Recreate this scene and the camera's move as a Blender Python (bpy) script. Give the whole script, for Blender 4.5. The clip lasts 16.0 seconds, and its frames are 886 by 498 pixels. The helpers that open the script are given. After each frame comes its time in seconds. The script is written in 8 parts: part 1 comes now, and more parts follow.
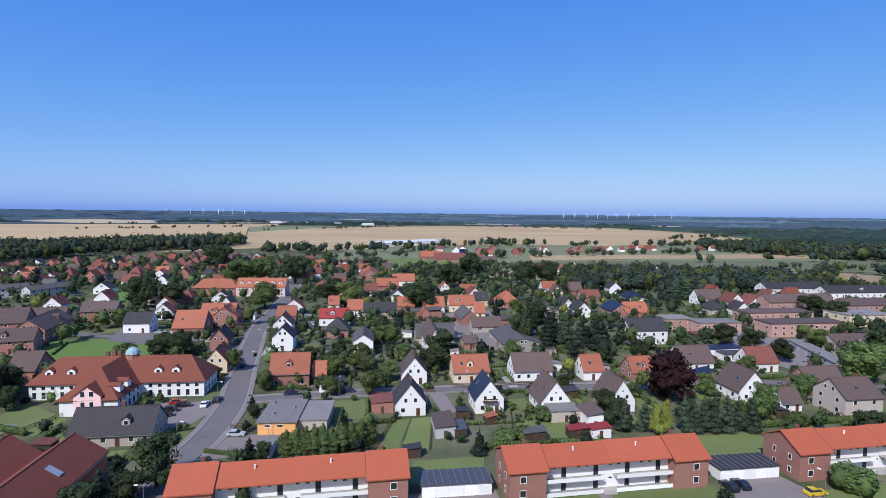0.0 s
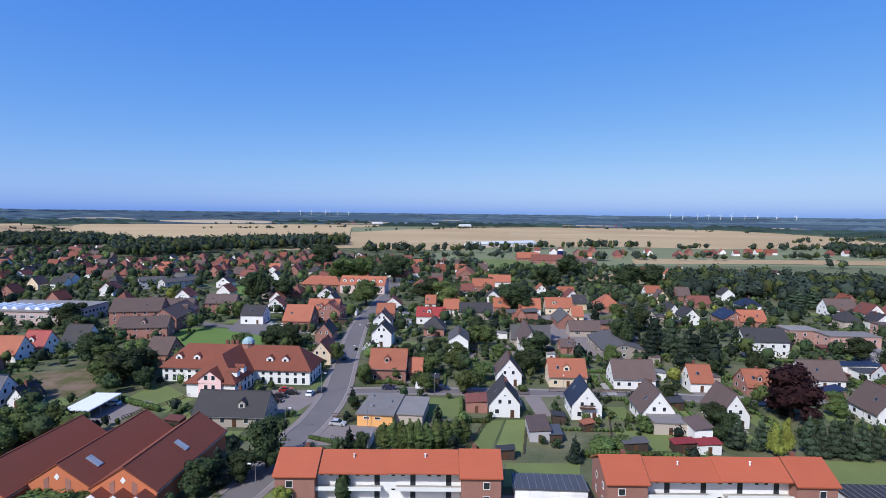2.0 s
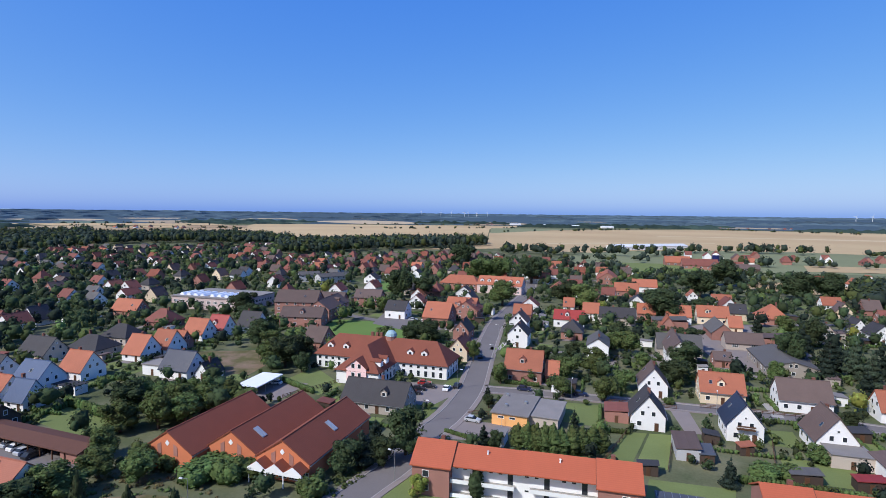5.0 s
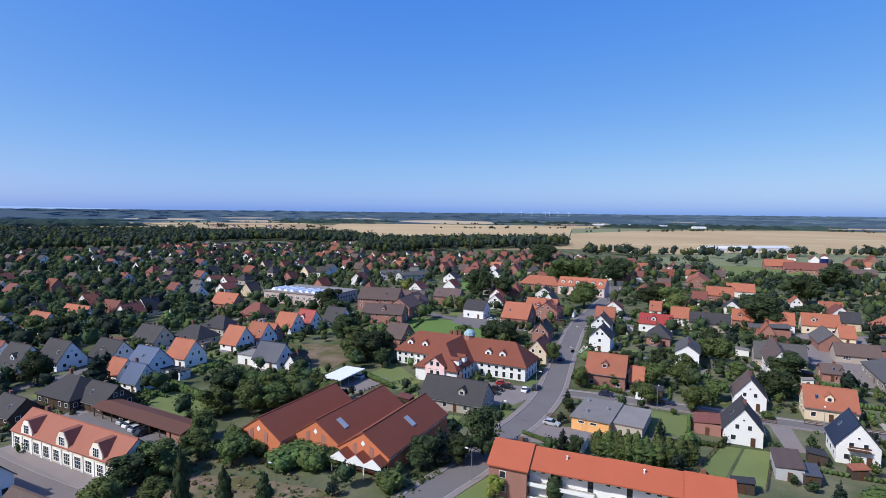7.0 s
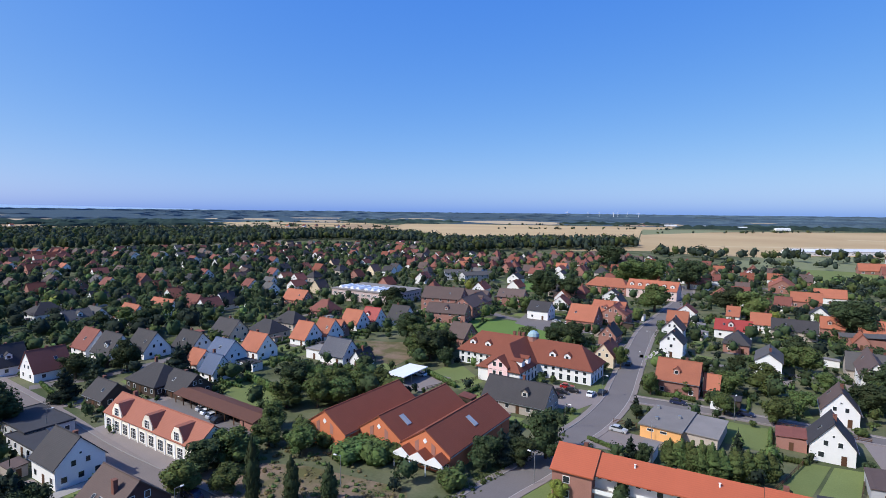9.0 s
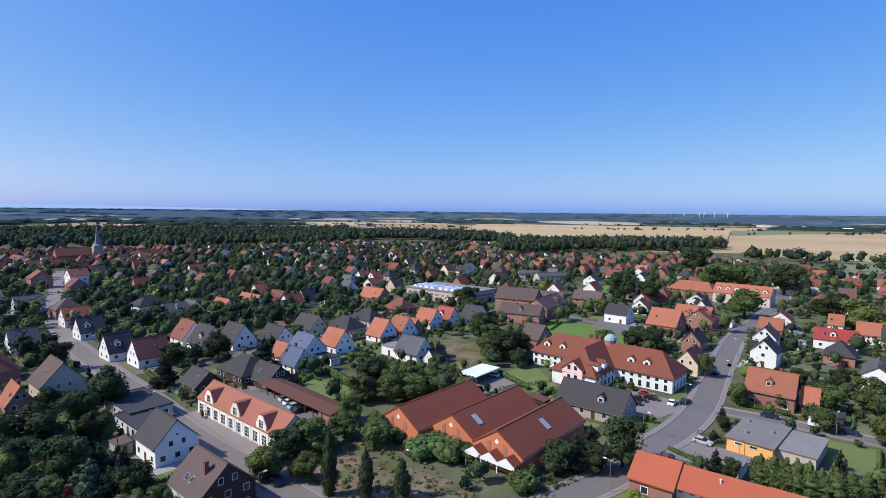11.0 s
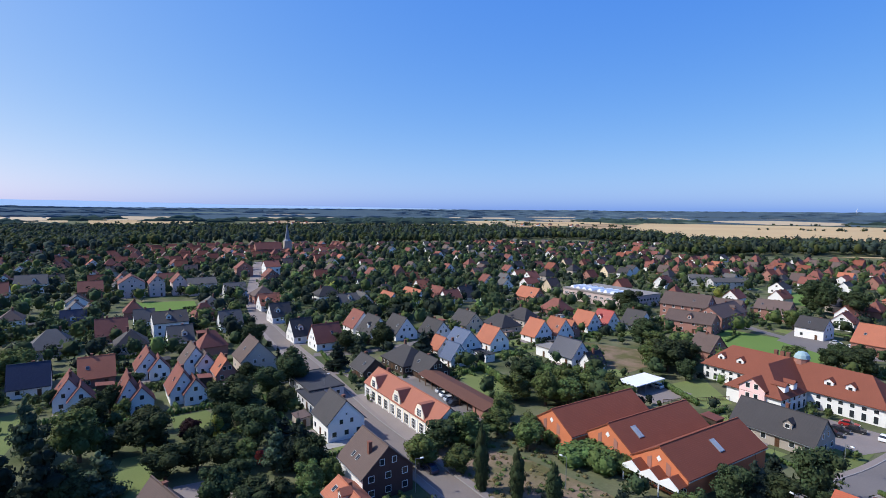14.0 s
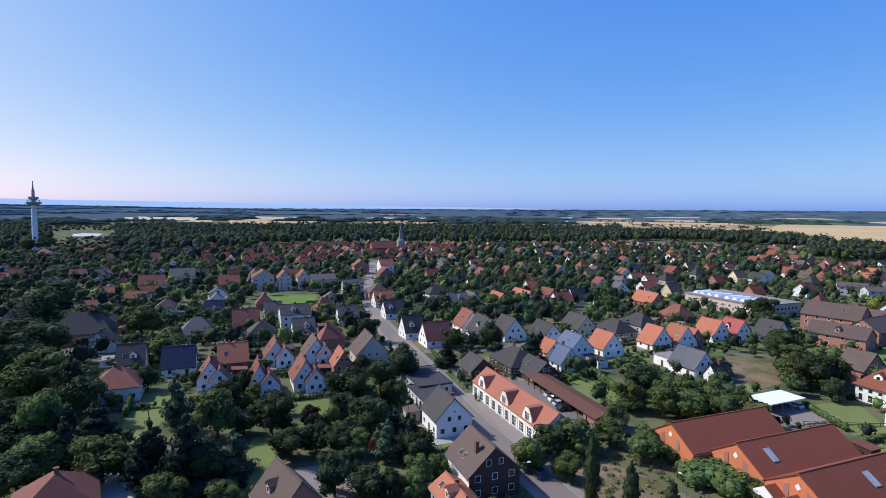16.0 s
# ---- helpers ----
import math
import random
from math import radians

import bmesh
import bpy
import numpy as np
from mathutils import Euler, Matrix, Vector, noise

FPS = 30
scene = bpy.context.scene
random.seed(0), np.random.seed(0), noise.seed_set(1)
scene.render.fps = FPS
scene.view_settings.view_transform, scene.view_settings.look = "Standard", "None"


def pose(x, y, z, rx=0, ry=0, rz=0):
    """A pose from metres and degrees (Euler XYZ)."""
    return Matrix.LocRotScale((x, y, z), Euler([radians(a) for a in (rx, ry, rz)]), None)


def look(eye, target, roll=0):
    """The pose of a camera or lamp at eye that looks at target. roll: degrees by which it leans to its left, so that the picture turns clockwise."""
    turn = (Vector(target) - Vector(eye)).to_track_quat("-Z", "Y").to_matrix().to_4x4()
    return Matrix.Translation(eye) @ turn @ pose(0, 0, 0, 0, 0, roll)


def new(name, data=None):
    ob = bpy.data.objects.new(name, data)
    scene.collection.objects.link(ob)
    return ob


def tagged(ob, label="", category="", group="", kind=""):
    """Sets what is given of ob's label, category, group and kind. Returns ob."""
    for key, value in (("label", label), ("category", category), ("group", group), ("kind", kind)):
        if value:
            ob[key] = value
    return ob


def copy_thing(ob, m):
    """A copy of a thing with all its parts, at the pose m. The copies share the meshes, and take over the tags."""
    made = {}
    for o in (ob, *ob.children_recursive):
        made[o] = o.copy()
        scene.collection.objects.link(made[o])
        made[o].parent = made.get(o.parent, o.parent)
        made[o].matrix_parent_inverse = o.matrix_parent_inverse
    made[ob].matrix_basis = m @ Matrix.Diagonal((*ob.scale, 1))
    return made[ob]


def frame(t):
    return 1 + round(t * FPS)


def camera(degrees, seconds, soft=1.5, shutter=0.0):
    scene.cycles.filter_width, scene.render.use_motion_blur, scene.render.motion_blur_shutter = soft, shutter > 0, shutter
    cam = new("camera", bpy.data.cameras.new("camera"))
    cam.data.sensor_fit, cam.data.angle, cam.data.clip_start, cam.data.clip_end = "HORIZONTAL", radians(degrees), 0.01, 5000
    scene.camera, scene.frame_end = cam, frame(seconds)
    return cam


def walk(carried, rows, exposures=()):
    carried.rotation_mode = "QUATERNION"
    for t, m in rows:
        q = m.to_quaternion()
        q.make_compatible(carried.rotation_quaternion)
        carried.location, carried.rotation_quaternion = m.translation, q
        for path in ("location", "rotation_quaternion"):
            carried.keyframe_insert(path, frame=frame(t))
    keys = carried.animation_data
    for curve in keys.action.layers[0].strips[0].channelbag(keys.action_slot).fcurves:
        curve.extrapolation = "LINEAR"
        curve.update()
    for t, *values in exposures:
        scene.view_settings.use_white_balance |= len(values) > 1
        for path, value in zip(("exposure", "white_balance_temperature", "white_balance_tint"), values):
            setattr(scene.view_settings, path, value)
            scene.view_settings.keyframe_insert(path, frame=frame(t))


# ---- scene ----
cam = camera(78.95, 16.0, soft=0.5)
# seconds, x, y, z, yaw, pitch, roll: a drone that hovers some 54 m over the town and turns to its left
ROWS = [
    (0.0, -0.00, 0.00, 55.00, -0.00, -3.79, -0.65),
    (0.5, 0.04, -0.02, 54.93, 2.44, -3.80, -0.67),
    (1.0, 0.05, 0.01, 54.87, 5.03, -3.81, -0.66),
    (1.5, 0.08, 0.07, 54.81, 7.56, -3.80, -0.67),
    (2.0, 0.13, 0.09, 54.73, 10.27, -3.78, -0.66),
    (2.5, 0.15, 0.14, 54.58, 12.81, -3.77, -0.66),
    (3.0, 0.13, 0.18, 54.46, 15.21, -3.76, -0.66),
    (3.5, 0.11, 0.21, 54.36, 17.66, -3.77, -0.65),
    (4.0, 0.08, 0.32, 54.29, 19.97, -3.78, -0.67),
    (4.5, 0.09, 0.41, 54.24, 22.43, -3.80, -0.68),
    (5.0, 0.14, 0.49, 54.18, 24.89, -3.80, -0.64),
    (7.5, 0.14, 0.80, 53.88, 35.21, -3.91, -0.64),
    (8.0, 0.05, 0.91, 53.74, 36.98, -3.91, -0.69),
    (8.5, -0.05, 1.09, 53.66, 38.63, -3.91, -0.67),
    (9.0, -0.11, 1.20, 53.59, 40.17, -3.92, -0.64),
    (11.5, -0.05, 1.37, 53.46, 50.52, -3.99, -0.58),
    (12.0, -0.12, 1.43, 53.48, 53.19, -4.01, -0.60),
    (12.5, -0.12, 1.49, 53.50, 56.00, -4.06, -0.58),
    (13.0, -0.16, 1.60, 53.47, 58.86, -4.12, -0.52),
    (13.5, -0.21, 1.67, 53.46, 61.73, -4.17, -0.43),
    (14.0, -0.30, 1.80, 53.45, 64.68, -4.22, -0.42),
    (14.5, -0.40, 1.94, 53.44, 67.42, -4.25, -0.36),
    (15.0, -0.51, 2.04, 53.40, 70.23, -4.25, -0.27),
    (15.5, -0.63, 2.10, 53.38, 73.06, -4.26, -0.25),
    (16.0, -0.81, 2.09, 53.37, 76.37, -4.26, -0.26),
]
walk(cam, [(t, pose(x, y, z, 90 + pitch, roll, yaw)) for t, x, y, z, yaw, pitch, roll in ROWS],
     exposures=[(0.0, -0.04, 5600, 12.5), (5.0, -0.02, 5720, 11.5), (16.0, 0.12, 5930, 9.5)])

# ---- sky and sun ----
SUN_TO = Vector((-0.46, -0.92, 0.97)).normalized()
world = bpy.data.worlds.new("sky")
scene.world = world
world.use_nodes = True
wn = world.node_tree.nodes
sky = wn.new("ShaderNodeTexSky")
sky.sky_type = "NISHITA"
sky.sun_disc = False
sky.sun_elevation = math.asin(SUN_TO.z)
sky.sun_rotation = math.atan2(SUN_TO.x, SUN_TO.y)
sky.altitude, sky.air_density, sky.dust_density, sky.ozone_density = 0, 0.5, 1.2, 0.35
wn["Background"].inputs["Strength"].default_value = 0.1
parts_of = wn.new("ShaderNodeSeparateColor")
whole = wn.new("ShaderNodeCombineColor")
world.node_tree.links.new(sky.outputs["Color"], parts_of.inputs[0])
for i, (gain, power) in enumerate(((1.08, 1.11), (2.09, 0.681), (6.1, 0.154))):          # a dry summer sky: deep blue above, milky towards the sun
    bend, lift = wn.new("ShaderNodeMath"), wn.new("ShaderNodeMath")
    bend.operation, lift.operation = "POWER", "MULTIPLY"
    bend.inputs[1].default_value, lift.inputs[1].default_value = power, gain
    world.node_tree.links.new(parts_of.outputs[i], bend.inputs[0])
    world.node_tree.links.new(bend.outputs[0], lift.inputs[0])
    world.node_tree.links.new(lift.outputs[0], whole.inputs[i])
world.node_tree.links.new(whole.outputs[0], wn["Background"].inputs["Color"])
sun_data = bpy.data.lights.new("sun", "SUN")
sun_data.energy, sun_data.angle, sun_data.color = 4.8, radians(0.53), (0.97, 0.92, 0.80)
new("sun", sun_data).matrix_world = look((0, 0, 300), Vector((0, 0, 300)) - SUN_TO)


# ---- materials ----
def material(name, color, rough=0.8, vary=0.25, scale=0.6, fine=6.0, bump=0.0, metal=0.0, spec=0.3, per_object=0.15, per_island=0.0, second=None, mix_scale=0.08, rows=0.0, hue=0.0):
    """A surface with a base colour that varies at two scales, from object to object and from island to island."""
    m = bpy.data.materials.new(name)
    m.use_nodes = True
    nt = m.node_tree
    n, l = nt.nodes, nt.links
    b = n["Principled BSDF"]
    b.inputs["Roughness"].default_value = rough
    b.inputs["Metallic"].default_value = metal
    b.inputs["Specular IOR Level"].default_value = spec
    geo = n.new("ShaderNodeNewGeometry")

    def noise_at(s, detail=4.0):
        t = n.new("ShaderNodeTexNoise")
        t.inputs["Scale"].default_value = s
        t.inputs["Detail"].default_value = detail
        l.new(geo.outputs["Position"], t.inputs["Vector"])
        return t.outputs["Fac"]

    def math_node(op, a, c):
        k = n.new("ShaderNodeMath")
        k.operation = op
        for i, v in enumerate((a, c)):
            if isinstance(v, (int, float)):
                k.inputs[i].default_value = v
            else:
                l.new(v, k.inputs[i])
        return k.outputs[0]

    col = None
    if second is not None:
        ramp = n.new("ShaderNodeMix")
        ramp.data_type = "RGBA"
        ramp.inputs["A"].default_value = (*color, 1)
        ramp.inputs["B"].default_value = (*second, 1)
        wide = math_node("MULTIPLY", math_node("SUBTRACT", noise_at(mix_scale, 6.0), 0.38), 4.0)
        clamp = n.new("ShaderNodeClamp")
        l.new(wide, clamp.inputs[0])
        l.new(clamp.outputs[0], ramp.inputs["Factor"])
        col = ramp.outputs["Result"]
    value = math_node("ADD", 1.0 - vary, math_node("MULTIPLY", noise_at(scale), vary))
    value = math_node("ADD", value, math_node("MULTIPLY", noise_at(fine, 2.0), vary))
    if per_object:
        info = n.new("ShaderNodeObjectInfo")
        value = math_node("MULTIPLY", value, math_node("ADD", 1 - per_object, math_node("MULTIPLY", info.outputs["Random"], 2 * per_object)))
    if per_island:
        value = math_node("MULTIPLY", value, math_node("ADD", 1 - per_island, math_node("MULTIPLY", geo.outputs["Random Per Island"], 2 * per_island)))
    height = noise_at(fine, 3.0)
    if rows:
        sep = n.new("ShaderNodeSeparateXYZ")
        l.new(geo.outputs["Position"], sep.inputs[0])
        saw = math_node("FRACT", math_node("MULTIPLY", sep.outputs["Z"], 1.0 / rows), 0.0)
        value = math_node("MULTIPLY", value, math_node("ADD", 0.93, math_node("MULTIPLY", saw, 0.11)))
        height = math_node("ADD", saw, math_node("MULTIPLY", height, 0.4))
    hsv = n.new("ShaderNodeHueSaturation")
    if hue:
        kin = n.new("ShaderNodeObjectInfo")
        both = math_node("ADD", math_node("MULTIPLY", kin.outputs["Random"], hue), math_node("MULTIPLY", geo.outputs["Random Per Island"], hue))
        l.new(math_node("ADD", both, 0.5 - 1.1 * hue), hsv.inputs["Hue"])
    if col is None:
        hsv.inputs["Color"].default_value = (*color, 1)
    else:
        l.new(col, hsv.inputs["Color"])
    l.new(value, hsv.inputs["Value"])
    l.new(hsv.outputs["Color"], b.inputs["Base Color"])
    if bump:
        k = n.new("ShaderNodeBump")
        k.inputs["Strength"].default_value = bump
        k.inputs["Distance"].default_value = 0.05
        l.new(height, k.inputs["Height"])
        l.new(k.outputs["Normal"], b.inputs["Normal"])
    return m


ROOF = {
    "orange": material("roof_orange_clay", (0.32, 0.112, 0.062), 0.75, 0.28, 0.35, 5, 0.4, rows=0.2),
    "bright": material("roof_bright_clay", (0.37, 0.094, 0.044), 0.7, 0.16, 0.25, 5, 0.4, per_object=0.04, rows=0.2),
    "red": material("roof_red_tiles", (0.25, 0.036, 0.030), 0.55, 0.2, 0.35, 5, 0.4, rows=0.2),
    "maroon": material("roof_dull_red_clay", (0.175, 0.064, 0.048), 0.8, 0.32, 0.35, 5, 0.4, rows=0.2),
    "hall": material("roof_brown_concrete_tiles", (0.205, 0.062, 0.033), 0.75, 0.2, 0.3, 5, 0.5, per_object=0.05, rows=0.2),
    "hotel": material("roof_redbrown_clay", (0.182, 0.056, 0.032), 0.75, 0.25, 0.3, 5, 0.5, per_object=0.05, rows=0.2),
    "brown": material("roof_brown_tiles", (0.108, 0.076, 0.066), 0.8, 0.28, 0.35, 5, 0.4, rows=0.2),
    "dark": material("roof_anthracite_tiles", (0.043, 0.040, 0.042), 0.75, 0.3, 0.35, 5, 0.4, rows=0.2),
    "navy": material("roof_glazed_blue_black", (0.022, 0.027, 0.05), 0.38, 0.2, 0.35, 5, 0.4, rows=0.2),
    "blue": material("roof_slate_blue", (0.06, 0.085, 0.15), 0.5, 0.2, 0.35, 5, 0.4, rows=0.2),
    "grey": material("roof_grey_tiles", (0.095, 0.090, 0.088), 0.85, 0.28, 0.35, 5, 0.4, rows=0.2),
    "gravel": material("roof_gravel", (0.215, 0.198, 0.185), 0.95, 0.35, 0.3, 9, 0.3),
    "tar": material("roof_tar_paper", (0.045, 0.045, 0.05), 0.9, 0.35, 0.3, 4, 0.2),
    "metal": material("roof_ribbed_metal", (0.085, 0.088, 0.095), 0.55, 0.25, 0.4, 5, 0.2, metal=0.3),
}
WALL = {
    "white": material("wall_white_render", (0.74, 0.73, 0.71), 0.9, 0.12, 0.25, 4, 0.05, per_object=0.06),
    "dwhite": material("wall_grey_white_render", (0.45, 0.45, 0.46), 0.9, 0.15, 0.25, 4, 0.05),
    "cream": material("wall_cream_render", (0.66, 0.54, 0.38), 0.9, 0.12, 0.25, 4, 0.05),
    "beige": material("wall_beige_clinker", (0.42, 0.36, 0.31), 0.9, 0.16, 0.3, 5, 0.1),
    "palebrick": material("wall_pale_pink_brick", (0.42, 0.255, 0.215), 0.9, 0.22, 0.5, 8, 0.2),
    "brick": material("wall_red_brick", (0.30, 0.150, 0.118), 0.9, 0.25, 0.5, 8, 0.2),
    "darkbrick": material("wall_dark_purple_brick", (0.085, 0.045, 0.038), 0.9, 0.25, 0.5, 8, 0.2),
    "hall": material("wall_orange_brick", (0.50, 0.165, 0.075), 0.9, 0.16, 0.4, 8, 0.15, per_object=0.03),
    "stone": material("wall_grey_stone", (0.33, 0.29, 0.25), 0.95, 0.3, 0.5, 6, 0.2),
    "pink": material("wall_faded_pink_render", (0.60, 0.47, 0.44), 0.9, 0.16, 0.3, 5, 0.05),
    "wood": material("wall_dark_timber", (0.06, 0.042, 0.032), 0.8, 0.3, 0.4, 7, 0.2),
    "yellow": material("wall_yellow_orange_render", (0.76, 0.40, 0.15), 0.85, 0.12, 0.3, 4, 0.05, per_object=0.0),
}
GLASS = bpy.data.materials.new("window_glass")
GLASS.use_nodes = True
GLASS.node_tree.nodes["Principled BSDF"].inputs["Base Color"].default_value = (0.025, 0.03, 0.036, 1)
GLASS.node_tree.nodes["Principled BSDF"].inputs["Roughness"].default_value = 0.06
PVC = material("white_window_frame", (0.75, 0.75, 0.74), 0.5, 0.06)
DOORWOOD = material("brown_door", (0.09, 0.045, 0.025), 0.5, 0.2, 2, 9)
CHIMNEY = material("chimney_brick", (0.16, 0.07, 0.05), 0.9, 0.3, 2, 9)
WHITEWOOD = material("white_painted_wood", (0.78, 0.78, 0.76), 0.6, 0.08)
STEEL = material("grey_galvanised_steel", (0.32, 0.33, 0.34), 0.45, 0.15, metal=0.6)
CONCRETE = material("concrete", (0.36, 0.34, 0.31), 0.95, 0.25, 0.5, 6, 0.1)
ASPHALT = material("asphalt", (0.152, 0.137, 0.131), 0.92, 0.25, 0.12, 3, 0.05, per_object=0.0)
SETTS = material("worn_brown_setts", (0.175, 0.148, 0.132), 0.92, 0.3, 0.12, 4, 0.1, per_object=0.0)
PAVING = material("concrete_paving", (0.215, 0.183, 0.168), 0.92, 0.22, 0.25, 4, 0.1, per_object=0.05)
KERB = material("kerb_stone", (0.29, 0.27, 0.255), 0.9, 0.2)
GRAVEL = material("dry_gravel_soil", (0.20, 0.145, 0.10), 0.95, 0.45, 0.2, 3, 0.2, second=(0.10, 0.095, 0.04), mix_scale=0.16, spec=0.05)
GROUND = material("garden_ground", (0.066, 0.082, 0.038), 0.95, 0.45, 0.10, 1.5, 0.3, second=(0.138, 0.136, 0.080), mix_scale=0.06, spec=0.05)
PITCH = material("green_turf", (0.122, 0.188, 0.050), 0.95, 0.2, 0.05, 2.0, 0.1, per_object=0.03, spec=0.05)
LAWN = material("mown_lawn", (0.142, 0.172, 0.062), 0.95, 0.30, 0.15, 3.0, 0.2, per_object=0.12, spec=0.05)
STRAW = material("ripe_grain_field", (0.45, 0.34, 0.19), 0.95, 0.16, 0.006, 0.05, 0.0, per_object=0.10, spec=0.05, second=(0.38, 0.275, 0.15), mix_scale=0.003)
STUBBLE = material("mown_stubble_field", (0.50, 0.40, 0.25), 0.95, 0.14, 0.01, 0.06, 0.0, per_object=0.1, spec=0.05, second=(0.43, 0.33, 0.19), mix_scale=0.004)
TAN = material("dry_brown_field", (0.34, 0.245, 0.145), 0.95, 0.16, 0.01, 0.06, 0.0, per_object=0.12, spec=0.05)
MEADOW = material("green_field", (0.165, 0.178, 0.098), 0.95, 0.2, 0.008, 0.1, 0.0, per_object=0.2, spec=0.05)
TRUNK = material("bark", (0.07, 0.052, 0.038), 0.95, 0.3, 2, 9, 0.2)


def leaves(name, color, spread=0.3):
    """Foliage: half of the light that falls on a leaf passes through it."""
    m = material(name, color, 0.85, 0.35, 0.35, 2.5, 0.0, spec=0.12, per_object=0.25, per_island=spread, hue=0.035)
    n, l = m.node_tree.nodes, m.node_tree.links
    b = n["Principled BSDF"]
    thin = n.new("ShaderNodeBsdfTranslucent")
    l.new(b.inputs["Base Color"].links[0].from_socket, thin.inputs["Color"])
    both = n.new("ShaderNodeMixShader")
    both.inputs[0].default_value = 0.22
    l.new(b.outputs[0], both.inputs[1])
    l.new(thin.outputs[0], both.inputs[2])
    l.new(both.outputs[0], n["Material Output"].inputs["Surface"])
    return m


LEAF = {
    "oak": leaves("leaves_dark_green", (0.045, 0.062, 0.028)),
    "lime": leaves("leaves_mid_green", (0.090, 0.122, 0.041)),
    "light": leaves("leaves_light_green", (0.120, 0.160, 0.052)),
    "yellow": leaves("leaves_yellow_green", (0.21, 0.23, 0.05)),
    "fir": leaves("needles_dark", (0.026, 0.038, 0.027)),
    "spruce": leaves("needles_blue_green", (0.062, 0.088, 0.054)),
    "red": leaves("leaves_red", (0.30, 0.045, 0.035)),
    "beech": leaves("leaves_copper", (0.026, 0.012, 0.014)),
    "hedge": leaves("leaves_hedge", (0.092, 0.130, 0.042)),
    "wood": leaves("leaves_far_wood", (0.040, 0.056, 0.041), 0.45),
}


# ---- mesh helpers ----
class Shape:
    """Collects faces of one mesh, each with the number of its material."""

    def __init__(self):
        self.v, self.f, self.m = [], [], []

    def add(self, verts, faces, mat=0):
        k = len(self.v)
        self.v += [tuple(p) for p in verts]
        self.f += [tuple(i + k for i in q) for q in faces]
        self.m += [mat] * len(faces)
        return self

    def box(self, x0, y0, z0, x1, y1, z1, mat=0):
        return self.add([(x0, y0, z0), (x1, y0, z0), (x1, y1, z0), (x0, y1, z0), (x0, y0, z1), (x1, y0, z1), (x1, y1, z1), (x0, y1, z1)],
                        [(0, 3, 2, 1), (4, 5, 6, 7), (0, 1, 5, 4), (1, 2, 6, 5), (2, 3, 7, 6), (3, 0, 4, 7)], mat)

    def prism(self, section, a, b, axis, mat=0):
        """A closed outline of (across, up) pairs, drawn out from a to b along x or y."""
        n = len(section)
        if axis == "x":
            v = [(a, s, u) for s, u in section] + [(b, s, u) for s, u in section]
        else:
            v = [(s, a, u) for s, u in section] + [(s, b, u) for s, u in section]
        faces = [tuple(range(n)), tuple(range(2 * n - 1, n - 1, -1))]
        faces += [(i, i + n, (i + 1) % n + n, (i + 1) % n) for i in range(n)]
        return self.add(v, faces, mat)

    def tube(self, x, y, z0, z1, r0, r1, sides=8, mat=0, dx=0.0, dy=0.0):
        v = [(x + r0 * math.cos(6.2832 * i / sides), y + r0 * math.sin(6.2832 * i / sides), z0) for i in range(sides)]
        v += [(x + dx + r1 * math.cos(6.2832 * i / sides), y + dy + r1 * math.sin(6.2832 * i / sides), z1) for i in range(sides)]
        f = [(i, (i + 1) % sides, (i + 1) % sides + sides, i + sides) for i in range(sides)]
        return self.add(v, f + [tuple(range(sides - 1, -1, -1)), tuple(range(sides, 2 * sides))], mat)

    def mesh(self, name, *mats):
        me = bpy.data.meshes.new(name)
        me.from_pydata(self.v, [], self.f)
        for m in mats:
            me.materials.append(m)
        if len(mats) > 1:
            me.polygons.foreach_set("material_index", self.m)
        me.update()
        bm = bmesh.new()
        bm.from_mesh(me)
        bmesh.ops.recalc_face_normals(bm, faces=bm.faces)
        bm.to_mesh(me)
        bm.free()
        return me


def part(name, data, parent, label="", m=None):
    ob = new(name, data)
    ob.parent = parent
    if m is not None:
        ob.matrix_basis = m
    if label:
        ob["label"] = label
    return ob


def thing(name, m, label, category, group="", kind=""):
    ob = new(name)
    ob.matrix_basis = m
    return tagged(ob, label, category, group, kind)


TAKEN = []          # footprints: centre, heading, half sizes


def take(x, y, h, w, d, margin=0.0):
    TAKEN.append((x, y, math.cos(radians(h)), math.sin(radians(h)), w / 2 + margin, d / 2 + margin))


def is_free(x, y, r):
    for cx, cy, c, s, a, b in TAKEN:
        dx, dy = x - cx, y - cy
        if abs(dx) + abs(dy) < 90 and abs(c * dx + s * dy) < a + r and abs(c * dy - s * dx) < b + r:
            return False
    return True


# ---- ground, roads, lawns and fields ----
def sheet(name, outline, z, mat, label, category="ground", thick=0.0):
    s = Shape()
    n = len(outline)
    if thick:
        s.add([(x, y, z) for x, y in outline] + [(x, y, z - thick) for x, y in outline],
              [tuple(range(n))] + [(i, i + n, (i + 1) % n + n, (i + 1) % n) for i in range(n)])
    else:
        s.add([(x, y, z) for x, y in outline], [tuple(range(n))])
    me = s.mesh(name, mat)
    if me.polygons[0].normal.z < 0:
        me.flip_normals()
    return tagged(new(name, me), label, category, kind="structure")


